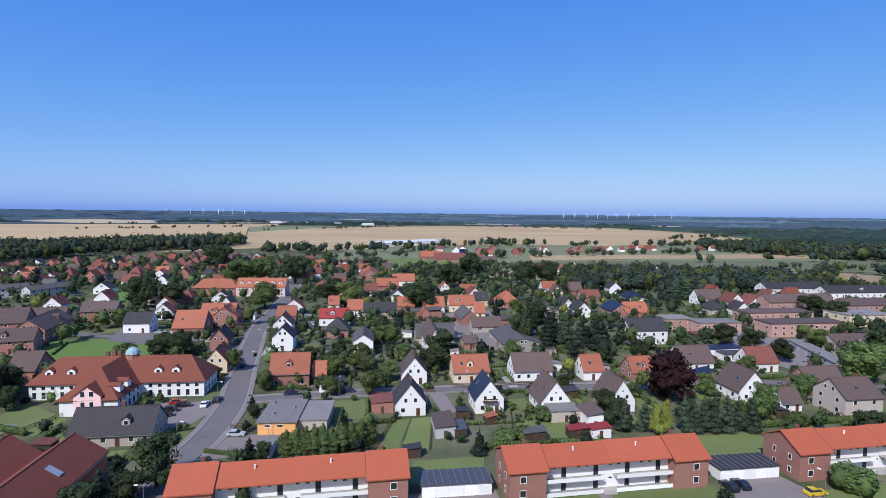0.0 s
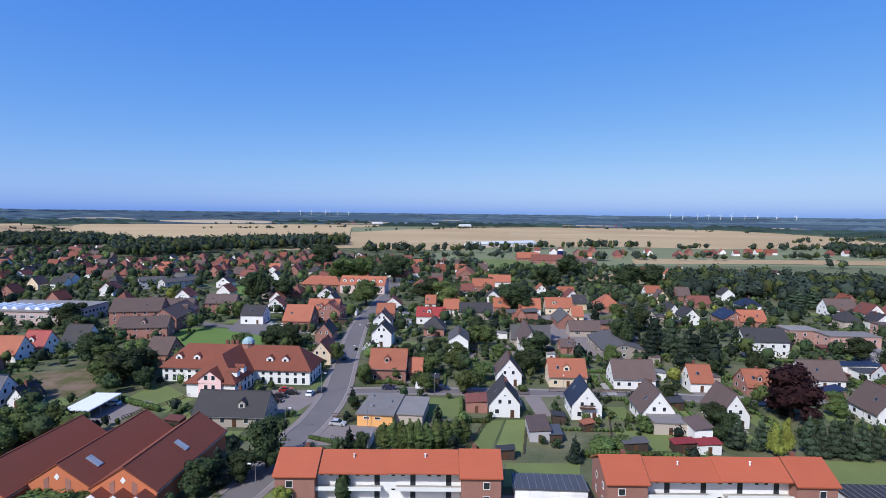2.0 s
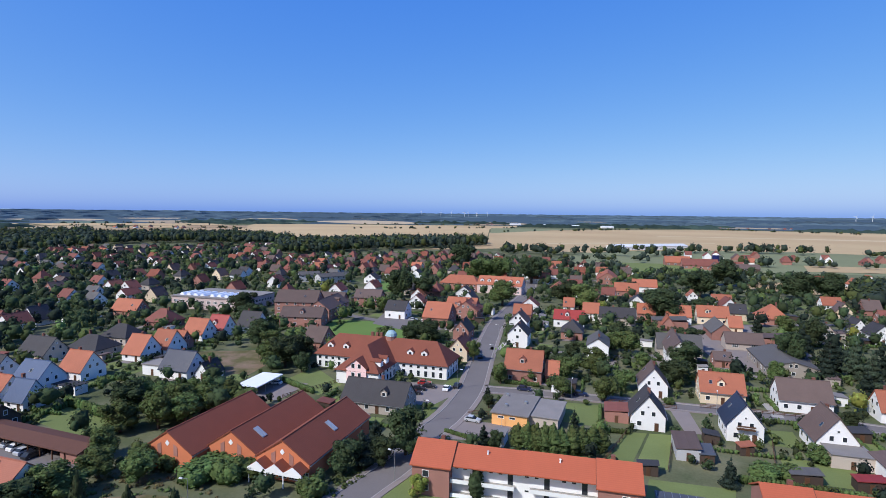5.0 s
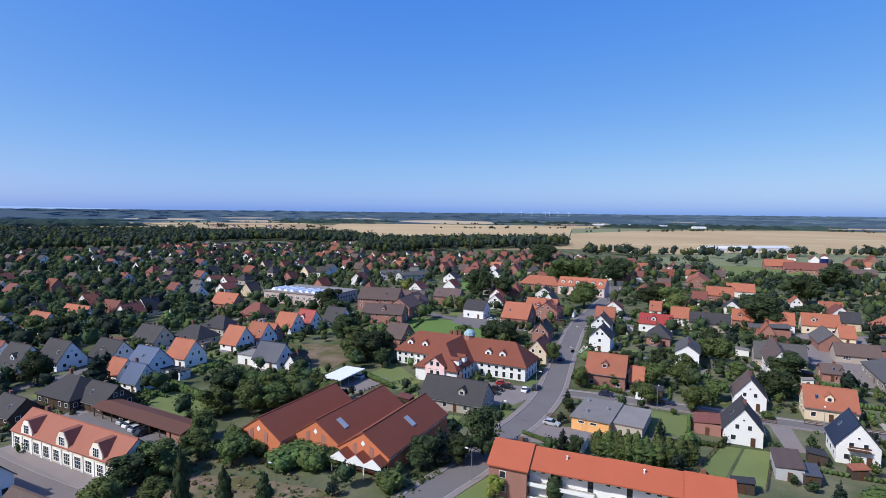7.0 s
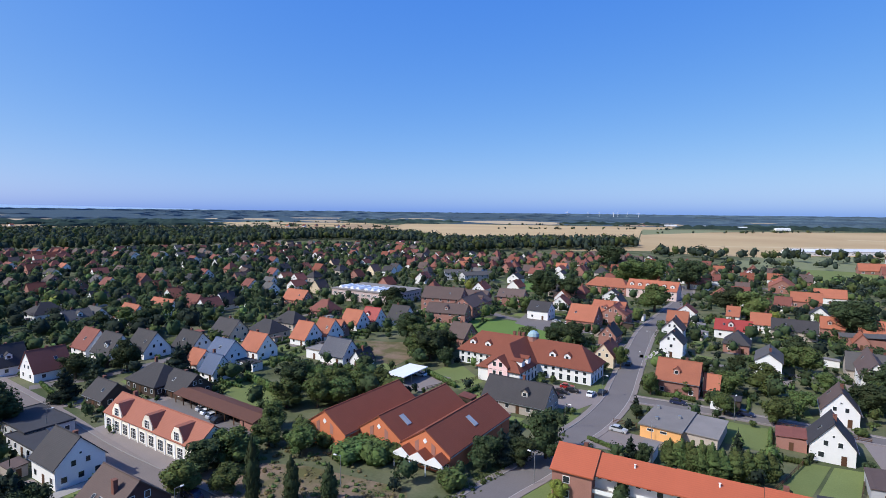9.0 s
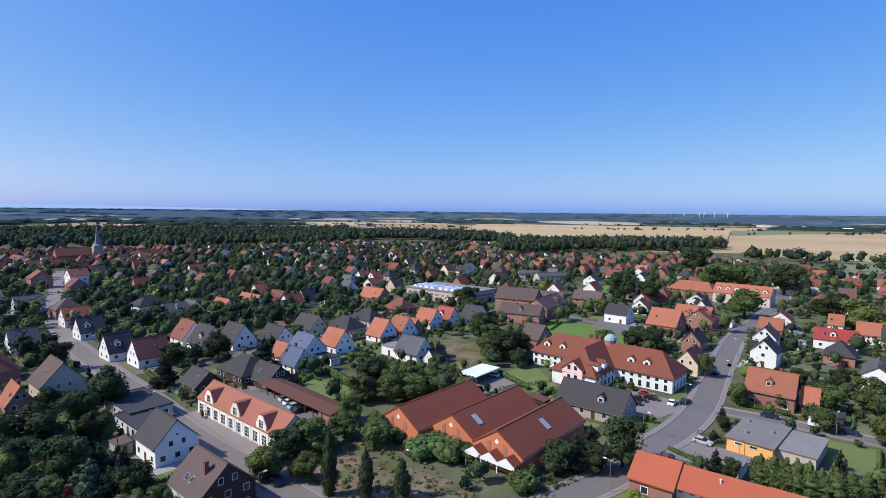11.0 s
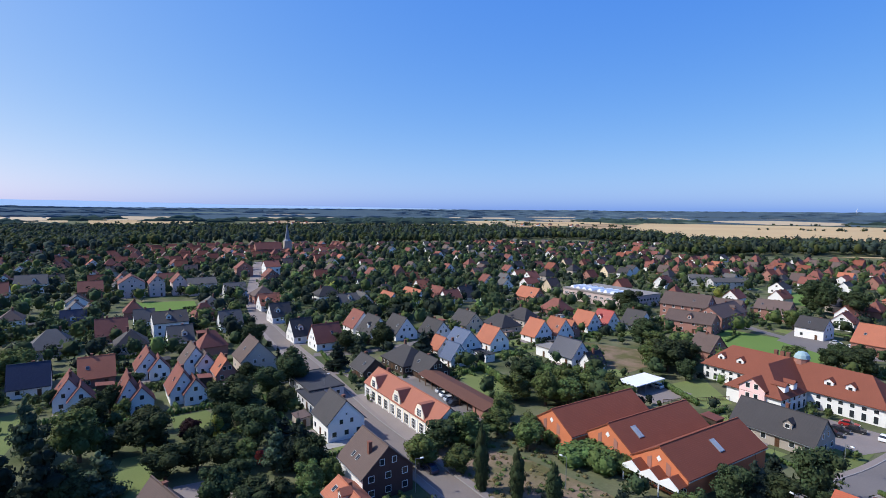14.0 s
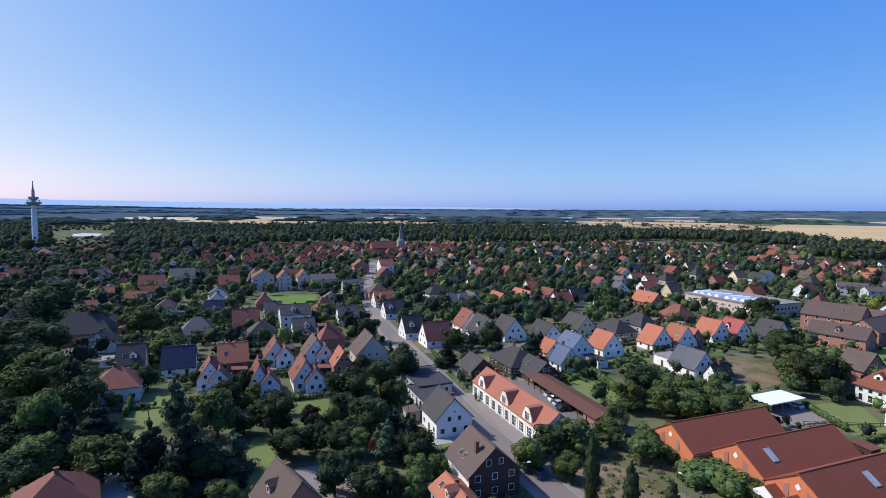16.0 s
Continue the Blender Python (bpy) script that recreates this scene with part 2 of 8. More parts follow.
def smooth_line(points, step=5.0):
    """Points along a smooth curve through the given ones."""
    p = [Vector((*q, 0)) for q in points]
    p = [p[0] * 2 - p[1]] + p + [p[-1] * 2 - p[-2]]
    out = []
    for i in range(1, len(p) - 2):
        n = max(2, int((p[i + 1] - p[i]).length / step))
        for k in range(n):
            t = k / n
            out.append(0.5 * (2 * p[i] + (p[i + 1] - p[i - 1]) * t + (2 * p[i - 1] - 5 * p[i] + 4 * p[i + 1] - p[i + 2]) * t * t
                              + (3 * p[i] - p[i - 1] - 3 * p[i + 1] + p[i + 2]) * t ** 3))
    return out + [p[-2]]


def strip(name, line, left, right, z, mat, label, category, thick=0.0):
    """A band along a line, from left to right of it."""
    v, f = [], []
    for i, q in enumerate(line):
        d = (line[min(i + 1, len(line) - 1)] - line[max(i - 1, 0)]).normalized()
        side = Vector((d.y, -d.x, 0))
        for o in (left, right):
            w = q + side * o
            v.append((w.x, w.y, z))
            if thick:
                v.append((w.x, w.y, z - thick))
    k = 4 if thick else 2
    for i in range(len(line) - 1):
        a, b = i * k, i * k + k
        if thick:
            f += [(a, b, b + 2, a + 2), (a, a + 1, b + 1, b), (a + 2, b + 2, b + 3, a + 3)]
        else:
            f.append((a, b, b + 1, a + 1))
    me = Shape().add(v, f).mesh(name, mat)
    if me.polygons[0].normal.z < 0:
        me.flip_normals()
    return tagged(new(name, me), label, category, kind="structure")


def road(points, width, label, kerbs=True, walk_width=1.8, mat=None):
    line = smooth_line(points)
    strip("road", line, -width / 2, width / 2, 0.06, mat or ASPHALT, label, "road")
    for a, b in zip(line, line[1:]):
        m, d = (a + b) / 2, b - a
        take(m.x, m.y, math.degrees(math.atan2(d.y, d.x)), d.length, width + (2 * walk_width if kerbs else 0.5))
    if kerbs:
        for s in (-1, 1):
            e = s * width / 2
            strip("kerb", line, min(e, e + s * 0.18), max(e, e + s * 0.18), 0.18, KERB, "pale stone kerb along the street", "kerb", 0.18)
            strip("pavement", line, min(e + s * 0.18, e + s * walk_width), max(e + s * 0.18, e + s * walk_width), 0.16, PAVING, "grey slab pavement beside the street", "pavement", 0.16)


ring = [(4900 * math.cos(a), 4900 * math.sin(a)) for a in np.linspace(0, 2 * math.pi, 97)[:-1]]
sheet("ground", ring, 0.0, GROUND, "green garden ground and far farmland", "ground")
MAIN = [(-57, 60), (-56.8, 82), (-55.2, 100), (-56.8, 116), (-57.0, 131), (-60.0, 152), (-68.5, 183), (-77.6, 217), (-86.3, 253), (-93.8, 304), (-104, 372), (-118, 430)]
OLD = [(-40, 52), (-84, 47), (-108, 43.8), (-134, 40.5), (-170, 38.5), (-212, 35), (-258, 32)]
SIDE = [(-56.5, 154), (-37.4, 158.5), (-19, 161.8), (-1, 164.6), (19.4, 167.8), (38.4, 169.5), (62, 171), (90, 178)]
road(MAIN, 6.6, "grey asphalt street between gardens and houses", walk_width=1.5)
road(OLD, 6.0, "long brownish street towards the old town", mat=SETTS)
road([(-258, 32), (-320, 34), (-390, 42), (-506, 57), (-560, 64)], 8.0, "pale paved street into the old town", kerbs=False, mat=PAVING)
for q in ((-290, 33), (-330, 35), (-370, 39.5), (-410, 45), (-450, 50), (-490, 55), (-530, 60)):
    take(*q, 172, 44, 10)
road(SIDE, 5.0, "narrow asphalt side street between the houses", walk_width=1.2)
road([(-195, 42), (-192, 60), (-200, 90), (-230, 120), (-262, 150)], 4.5, "narrow lane between gardens", kerbs=False)
road([(-130, 228), (-165, 236), (-205, 262), (-240, 300)], 5.0, "asphalt lane beside the school", kerbs=False)
road([(-72, 203), (-58, 207), (-10, 222), (5, 285), (30, 306), (70, 330)], 4.5, "asphalt lane to the farmyards", kerbs=False)
road([(90, 178), (120, 175), (150, 172), (200, 168)], 5.0, "asphalt street past the garages", kerbs=False)
road([(-118, 430), (-40, 470), (60, 480), (150, 470)], 5.0, "country road at the edge of town", kerbs=False)


ROADS_TAKEN = list(TAKEN)
PAVED = []


def lawn(outline, label="mown green lawn in a garden", z=0.05, mat=LAWN):
    sheet("lawn", outline, z, mat, label, "lawn")
    xs, ys = [p[0] for p in outline], [p[1] for p in outline]
    take(sum(xs) / len(xs), sum(ys) / len(ys), 0, (max(xs) - min(xs)) * 0.72, (max(ys) - min(ys)) * 0.72)


def paved(outline, label, mat=PAVING, z=0.08, name="paving"):
    sheet(name, outline, z, mat, label, "paving")
    xs, ys = [p[0] for p in outline], [p[1] for p in outline]
    PAVED.append((sum(xs) / len(xs), sum(ys) / len(ys), 1.0, 0.0, (max(xs) - min(xs)) / 2, (max(ys) - min(ys)) / 2))
    take(sum(xs) / len(xs), sum(ys) / len(ys), 0, (max(xs) - min(xs)) * 0.8, (max(ys) - min(ys)) * 0.8)


lawn([(-15.4, 119.5), (-10.0, 120.6), (-8.2, 140.5), (-13.2, 139.2)])
lawn([(-9.2, 120.8), (-2.6, 122), (-2.6, 142.3), (-7.6, 140.8)])
lawn([(-32.1, 153.6), (-21.4, 155.7), (-19.2, 139.4), (-28.5, 138.7)])
lawn([(-152, 192), (-112, 196), (-112, 214), (-134, 228), (-162, 222)], "green sports lawn beside the school", mat=PITCH)
lawn([(-224.7, 363.3), (-186.7, 379.2), (-162.6, 339.2), (-193.3, 312.6)], "green playing field", mat=PITCH)
lawn([(-117.3, 133.7), (-98.4, 126.6), (-97.9, 137.6), (-117.7, 149.9)], "dry lawn in front of the hotel")
lawn([(-304.6, -26.7), (-303.4, 5.5), (-337.6, 3.9), (-344.5, -28.1)], "bright green plot before old villas", mat=PITCH)
lawn([(-136.6, -43), (-166.7, -46.7), (-169.9, -38), (-149.1, -34.8), (-130.4, -35.9)], "sunlit garden lawn between tall trees")
lawn([(-152.2, -3.6), (-153.8, 4.3), (-134.5, 11.7), (-131.5, 3.7), (-141.2, -2.4)])
lawn([(-129.2, -12.1), (-129.8, -5.7), (-117.8, -5), (-104.5, -9.3), (-109.5, -13.9)])
lawn([(-152.5, 78.6), (-153, 88.7), (-131.9, 86.7), (-131.2, 77.2)])
lawn([(-52.3, 76), (-52.0, 101), (-46.5, 99), (-34, 90), (-4, 94), (-2, 76)], "lawn before the apartment house")
lawn([(10, 90), (10, 99), (56, 107), (56, 92)], "lawn before the apartment house")
lawn([(60, 118.5), (80.8, 123), (80.8, 134), (60, 131)], "lawn behind the garages")
lawn([(76, 98), (76, 105), (116, 112), (116, 99)], "lawn before the apartment house")
lawn([(-6, 105.5), (9, 108), (10, 119), (-6, 116)], "lawn behind the apartment house")
lawn([(62, 96), (72, 97), (150, 118), (150, 96)], z=0.03)
lawn([(20, 128), (34, 130), (34, 142), (20, 140)])
lawn([(150, 206), (142, 186), (132, 186), (140, 215)])
lawn([(-64, 140), (-61.5, 128), (-63, 118), (-66, 118), (-70, 136)], "green verge beside the street")
lawn([(-69.5, 150), (-64.5, 151), (-66.5, 168), (-70, 168)], "green verge beside the street")
paved([(61.6, 110), (72, 112), (76.4, 100), (56.6, 99)], "grey paved garage yard")
paved([(-6, 94), (12, 97), (11, 105), (-6, 102)], "grey paved garage yard")
paved([(-114, 49.5), (-102.5, 60), (-92, 67), (-70, 74), (-64, 68), (-70, 52), (-90, 49.3)], "dry gravel yard with weeds", GRAVEL, name="gravel_yard")
paved([(-159.3, 60.1), (-154.8, 76), (-120, 71.5), (-110, 62), (-112, 57)], "dark asphalt yard behind the arcade", ASPHALT)
paved([(-80, 150), (-66.5, 152.5), (-62.5, 146), (-64.8, 133), (-76, 133)], "brown paved hotel car park")
paved([(10.4, 306), (27, 303.4), (34, 219.3), (14.3, 210.7), (-5.6, 276.3)], "pale concrete farmyard")
paved([(-53.2, 127.7), (-39, 131.0), (-39.6, 119.3), (-52.2, 115.2)], "paved forecourt")
paved([(131, 253), (160.9, 238), (146.1, 184.8), (128.1, 187.5), (118, 214.7)], "concrete yard between garage rows")
paved([(-3.9, 161.6), (1.2, 161.6), (4.5, 146), (0.5, 145)], "grey driveway")
paved([(-203, 116), (-178, 112), (-172, 98), (-190, 96)], "pale gravel yard between houses", GRAVEL, name="gravel_yard")
paved([(-121, 113), (-106, 118), (-108, 134), (-122, 133)], "grey paved yard at the carport")
paved([(-112, -2), (-112, 10), (-88, 8), (-88, -3)], "paved yard beside a house")
paved([(-127, -42), (-108, -30), (-98, -34), (-112, -46)], "concrete drive", CONCRETE)
paved([(-140, 222), (-112, 214), (-100, 232), (-150, 250)], "asphalt school yard", ASPHALT, 0.07)

paved([(-170, 146), (-152, 158), (-134, 143), (-131, 130), (-150, 131)], "dry bare kitchen garden with weeds", GRAVEL, name="dry_garden", z=0.06)


FIELDS = []
sheet("meadow", [(-150, 535), (30, 520), (300, 545), (620, 560), (900, 1000), (560, 1180), (100, 975), (-130, 1000)], 0.04, MEADOW, "dry green meadows round the farms", "meadow")


def polar(*places):
    """Corners given by bearing, in degrees to the left of +y, and distance."""
    return [(-r * math.sin(radians(b)), r * math.cos(radians(b))) for b, r in places]


def field(outline, mat, label, z=0.12):
    FIELDS.append(outline)
    sheet("field", outline, z + 0.04 * len(FIELDS), mat, label, "field")


field(polar((40, 1020), (43.5, 1230), (46.5, 1700), (44, 2480), (16.5, 2480), (17, 2250), (19.9, 1900), (20.3, 1070), (30, 985)), STRAW, "ripe straw-coloured grain field behind a wood")
field(polar((28.5, 790), (20.2, 935), (19.9, 1560), (15, 1800), (9, 2060), (0, 2330), (-9, 2400), (-17, 2400), (-22, 2100), (-26.3, 1836), (-31.4, 1380), (-31.4, 1330), (-26, 1224), (-17, 1010), (-8, 990), (-4, 960), (0, 930), (5, 880), (9, 800), (15, 800), (19, 845)), STRAW, "wide ripe grain field beyond the houses")
field(polar((19.8, 1500), (19.8, 2040), (11.2, 2130), (11.2, 2060)), MEADOW, "green strip among the grain")
field(polar((3, 1500), (3.5, 1560), (-16, 1680), (-15, 1600)), STUBBLE, "pale mown strip in the grain field")
field(polar((14, 1000), (6, 1080), (-2, 1180), (-2, 1225), (6, 1125), (14, 1035)), STUBBLE, "pale mown strip in the grain field")
field(polar((-32, 690), (-39.5, 655), (-41, 570), (-33, 600)), TAN, "brown ploughed strip before a wood")
field([(114, 712), (303, 751), (520, 800), (520, 720), (276, 684), (106, 635)], STRAW, "narrow strip of ripe grain")
field([(64, 603), (265, 655), (560, 690), (560, 560), (223, 550), (121, 551), (59, 555)], MEADOW, "green meadow behind the wood")
field([(39, 516), (113, 512), (98, 445), (41, 455)], STRAW, "small field of ripe grain")
field([(-79, 638), (13, 657), (11, 545), (-61, 536)], LAWN, "green paddock")
field_rng = random.Random(41)
HEDGED = []          # edges of fields with trees and bushes: bearing and distance at both ends
BANDS = [1240, 1390, 1580, 1830, 2130, 2480]
for r0, r1 in zip(BANDS, BANDS[1:]):
    b = 44.5 + field_rng.uniform(0, 2)
    while b < (79 if r0 > 1500 else 63):
        wide = field_rng.uniform(3.5, 9)
        kind = field_rng.choices((STRAW, STUBBLE, TAN, MEADOW, None), (5, 4, 2, 2, 1.2 if b < 62 else 2.4))[0]
        lean = field_rng.uniform(-70, 70)
        if kind:
            sk = field_rng.uniform(-2.2, 2.2)
            field(polar((b, r0 + 14), (b + 0.2 + sk, r1 - 14 + lean * 0.3), (b + wide - 0.15 + sk, r1 - 14 - lean * 0.3), (b + wide - 0.3, r0 + 14)), kind, "green field far off" if kind == MEADOW else "ripe grain field far off")
        if field_rng.random() < 0.75:
            HEDGED.append((b, r1, b + wide, r1))
        if field_rng.random() < 0.3:
            HEDGED.append((b, r0, b, r1))
        b += wide
field(polar((87, 1520), (87, 1880), (98.5, 1880), (98.5, 1520)), MEADOW, "green field before far woods")
field(polar((89.5, 1900), (89.5, 2480), (98, 2480), (98, 1900)), STRAW, "ripe grain field far off")
field(polar((99.5, 2150), (99.5, 2480), (107.5, 2480), (107.5, 2150)), STUBBLE, "ripe grain field far off")
sheet("lake", polar((108.9, 1180), (108.6, 1290), (110.0, 1330), (110.8, 1300), (110.9, 1200)), 0.3, material("pale_water", (0.35, 0.4, 0.45), 0.15, 0.05), "pale quarry lake behind trees", "water")


# ---- houses ----
CACHE = {}


def window_data(w, h):
    key = ("w", round(w, 1), round(h, 1))
    if key not in CACHE:
        t = 0.09
        outer = [(-w / 2, 0), (w / 2, 0), (w / 2, h), (-w / 2, h)]
        inner = [(-w / 2 + t, t), (w / 2 - t, t), (w / 2 - t, h - t), (-w / 2 + t, h - t)]
        v = [(x, -0.05, z) for x, z in outer + inner] + [(x, 0.02, z) for x, z in outer + inner]
        f = []
        for i in range(4):
            j = (i + 1) % 4
            f += [(i, j, j + 4, i + 4), (i + 8, i + 12, j + 12, j + 8), (i, i + 8, j + 8, j), (i + 4, j + 4, j + 12, i + 12)]
        s = Shape().add(v, f)
        if w > 1.8:
            for q in (-w / 6, w / 6):
                s.box(q - 0.03, -0.045, t, q + 0.03, 0.02, h - t)
            for q in (h * 0.36, h * 0.68):
                s.box(-w / 2 + t, -0.04, q - 0.03, w / 2 - t, 0.02, q + 0.03)
        pane = Shape().box(-w / 2 + t / 2, -0.02, t / 2, w / 2 - t / 2, 0.015, h - t / 2)
        both = Shape()
        both.v, both.f, both.m = list(s.v), list(s.f), [0] * len(s.f)
        both.add(pane.v, pane.f, 1)
        CACHE[key] = (s.mesh("window", PVC), pane.mesh("pane", GLASS), both.mesh("window", PVC, GLASS))
    return CACHE[key]




def put_window(parent, side, along, z, hw, hd, w=1.1, h=1.3, name="window", panes=True):
    """A window in a side of a body of half sizes hw, hd: s is the front, e and w its ends, n its back."""
    win, pane, both = window_data(w, h)
    m = {"s": pose(along, -hd, z), "e": pose(hw, along, z, 0, 0, 90), "w": pose(-hw, -along, z, 0, 0, -90), "n": pose(-along, hd, z, 0, 0, 180)}[side]
    ob = part(name, win if panes else both, parent, "", m)
    if panes:
        part("pane", pane, ob)
    return ob


def put_door(parent, side, along, hw, hd, w=1.0, h=2.1, mat=None):
    key = ("d", w, h, mat or "")
    if key not in CACHE:
        s = Shape().box(-w / 2, -0.05, 0, w / 2, 0.02, h).box(-w / 2 + 0.12, -0.07, 0.2, w / 2 - 0.12, -0.05, h * 0.5)
        s.box(-w / 2 + 0.12, -0.07, h * 0.58, w / 2 - 0.12, -0.05, h - 0.12)
        CACHE[key] = s.mesh("door", mat and WALL[mat] or DOORWOOD)
    m = {"s": pose(along, -hd, 0), "e": pose(hw, along, 0, 0, 0, 90), "w": pose(-hw, -along, 0, 0, 0, -90)}[side]
    return part("door", CACHE[key], parent, "", m)


def roof_shape(w, d, eave, ridge, axis, over=0.45, thick=0.22):
    """Gable roof with its ridge along x or y, hip roof (h) or flat roof (f)."""
    s = Shape()
    if axis in "xy":
        half = (d if axis == "x" else w) / 2
        long = (w if axis == "x" else d) / 2
        k = (ridge - eave) / half
        o = half + over
        low = eave - k * over
        top = ridge + thick * 1.2
        sec = [(-o, low), (0, ridge), (o, low), (o, low + thick), (0.17, top - 0.17 * k), (0.11, top + 0.09), (-0.11, top + 0.09), (-0.17, top - 0.17 * k), (-o, low + thick)]
        s.prism(sec, -long - over * 0.6, long + over * 0.6, axis)
    elif axis == "h":
        a, b = w / 2 + over, d / 2 + over
        r = max(0.0, (max(w, d) - min(w, d)) / 2 + min(w, d) * 0.08)
        rx, ry = (r, 0) if w >= d else (0, r)
        v = [(-a, -b, eave - 0.15), (a, -b, eave - 0.15), (a, b, eave - 0.15), (-a, b, eave - 0.15),
             (-a, -b, eave + 0.05), (a, -b, eave + 0.05), (a, b, eave + 0.05), (-a, b, eave + 0.05), (-rx, -ry, ridge), (rx, ry, ridge)]
        f = [(3, 2, 1, 0), (0, 1, 5, 4), (1, 2, 6, 5), (2, 3, 7, 6), (3, 0, 4, 7)]
        f += [(4, 5, 9, 8), (6, 7, 8, 9), (5, 6, 9), (7, 4, 8)] if w >= d else [(5, 6, 9, 8), (7, 4, 8, 9), (4, 5, 8), (6, 7, 9)]
        s.add(v, f)
    else:
        a, b = w / 2 + 0.25, d / 2 + 0.25
        v = []
        for p, q, z in ((a, b, eave - 0.1), (a, b, eave + 0.32), (a - 0.2, b - 0.2, eave + 0.32), (a - 0.2, b - 0.2, eave + 0.15)):
            v += [(-p, -q, z), (p, -q, z), (p, q, z), (-p, q, z)]
        f = [(3, 2, 1, 0), (12, 13, 14, 15)]
        for r in (0, 4, 8):
            f += [(r + n, r + (n + 1) % 4, r + 4 + (n + 1) % 4, r + 4 + n) for n in range(4)]
        s.add(v, f)
    return s


def wall_shape(w, d, eave, ridge, axis):
    s = Shape()
    if axis == "x":
        s.prism([(-d / 2, 0), (d / 2, 0), (d / 2, eave), (0, ridge - 0.02), (-d / 2, eave)], -w / 2, w / 2, "x")
    elif axis == "y":
        s.prism([(-w / 2, 0), (w / 2, 0), (w / 2, eave), (0, ridge - 0.02), (-w / 2, eave)], -d / 2, d / 2, "y")
    else:
        s.box(-w / 2, -d / 2, 0, w / 2, d / 2, eave)
    return s


TINT = {"orange": "orange clay", "bright": "bright orange clay", "red": "deep red", "maroon": "dull red clay", "brown": "brown tile", "dark": "anthracite tile", "navy": "glossy blue-black tile",
        "blue": "slate-blue", "grey": "grey tile", "gravel": "flat gravel", "tar": "flat black tar", "hall": "brown tile", "hotel": "red-brown clay", "metal": "ribbed metal"}
COAT = {"white": "white rendered", "dwhite": "greyish rendered", "cream": "cream rendered", "beige": "beige clinker", "brick": "red brick", "palebrick": "pale pinkish brick", "darkbrick": "dark purple brick", "hall": "orange brick", "stone": "grey stone", "pink": "faded pink", "wood": "dark timber", "yellow": "yellow-orange"}
rng = random.Random(7)
PLOT_OF = []


def openings(ob, w, d, eave, ridge, axis, dense=True, panes=True, sides="sew"):
    """Rows of windows on the front and the ends, where the wall is high enough for them."""
    for side, length, gable in (("s", w, axis == "y"), ("e", d, axis == "x"), ("w", d, axis == "x")):
        if side not in sides:
            continue
        n = max(1, int(length / (3.0 if dense else 4.2)))
        storeys = [1.0] + ([3.7] if eave > 4.9 else []) + ([6.3] if eave > 7.8 else [])
        for z in storeys:
            for i in range(n):
                at = (i + 0.5) / n * length - length / 2
                if z == 1.0 and side == "s" and i == n // 2:
                    put_door(ob, side, at, w / 2, d / 2)
                else:
                    put_window(ob, side, at, z, w / 2, d / 2, 1.2, 1.3, panes=panes)
        if gable:
            top = max(storeys) + 2.7
            reach = (ridge - top - 1.6) / max(0.1, ridge - eave) * length / 2
            if reach > 1.0:
                for at in (-min(1.3, reach * 0.7), min(1.3, reach * 0.7)):
                    put_window(ob, side, at, top, w / 2, d / 2, 1.0, 1.25, panes=panes)
            if ridge - top > 3.6:
                put_window(ob, side, 0, top + 2.0, w / 2, d / 2, 0.6, 0.6, panes=panes)


def house(x, y, heading, w, d, eave, ridge, axis, roof, wall, dense=True, extra=True):
    kind = "hipped" if axis == "h" else "flat" if axis == "f" else "gabled"
    name = "garage" if eave < 3.0 and axis == "f" else "house"
    if x < -140 and axis in "xy" and eave < 4.5:
        eave *= 0.86
    ob = thing(name, pose(x, y, 0, 0, 0, heading), f"{COAT[wall]} {kind} {name} with {TINT[roof]} roof", name, "houses of the town")
    part("wall", wall_shape(w, d, eave, ridge, axis).mesh("wall", WALL[wall]), ob)
    part("roof", roof_shape(w, d, eave, ridge, axis).mesh("roof", ROOF[roof]), ob)
    near = math.hypot(x, y) < 185
    out = x * math.cos(radians(heading)) + y * math.sin(radians(heading))
    openings(ob, w, d, eave, ridge, axis, dense and near, near, "sw" if out > 0 else "se")
    if axis in "xyh" and extra:
        key = ("c", round(ridge, 0))
        if key not in CACHE:
            CACHE[key] = Shape().box(-0.35, -0.35, ridge - 1.6, 0.35, 0.35, ridge + 0.9).box(-0.42, -0.42, ridge + 0.9, 0.42, 0.42, ridge + 1.02).mesh("chimney", CHIMNEY)
        c = rng.uniform(-0.25, 0.25)
        part("chimney", CACHE[key], ob, "", pose(c * w, 0.3, 0) if axis != "y" else pose(0.3, c * d, 0))
        if rng.random() < 0.55 and axis in "xy":
            skylight(ob, w, d, eave, ridge, axis)
        if rng.random() < 0.35 and axis == "x" and w > 8:
            dormer(ob, w, d, eave, ridge, roof, wall, rng.uniform(-0.2, 0.2) * w)
    if axis in "xy" and near:
        gutter(ob, w, d, eave, ridge, axis)
    take(x, y, heading, w, d, 1.0)
    PLOT_OF.append((x, y, heading, w, d))
    return ob


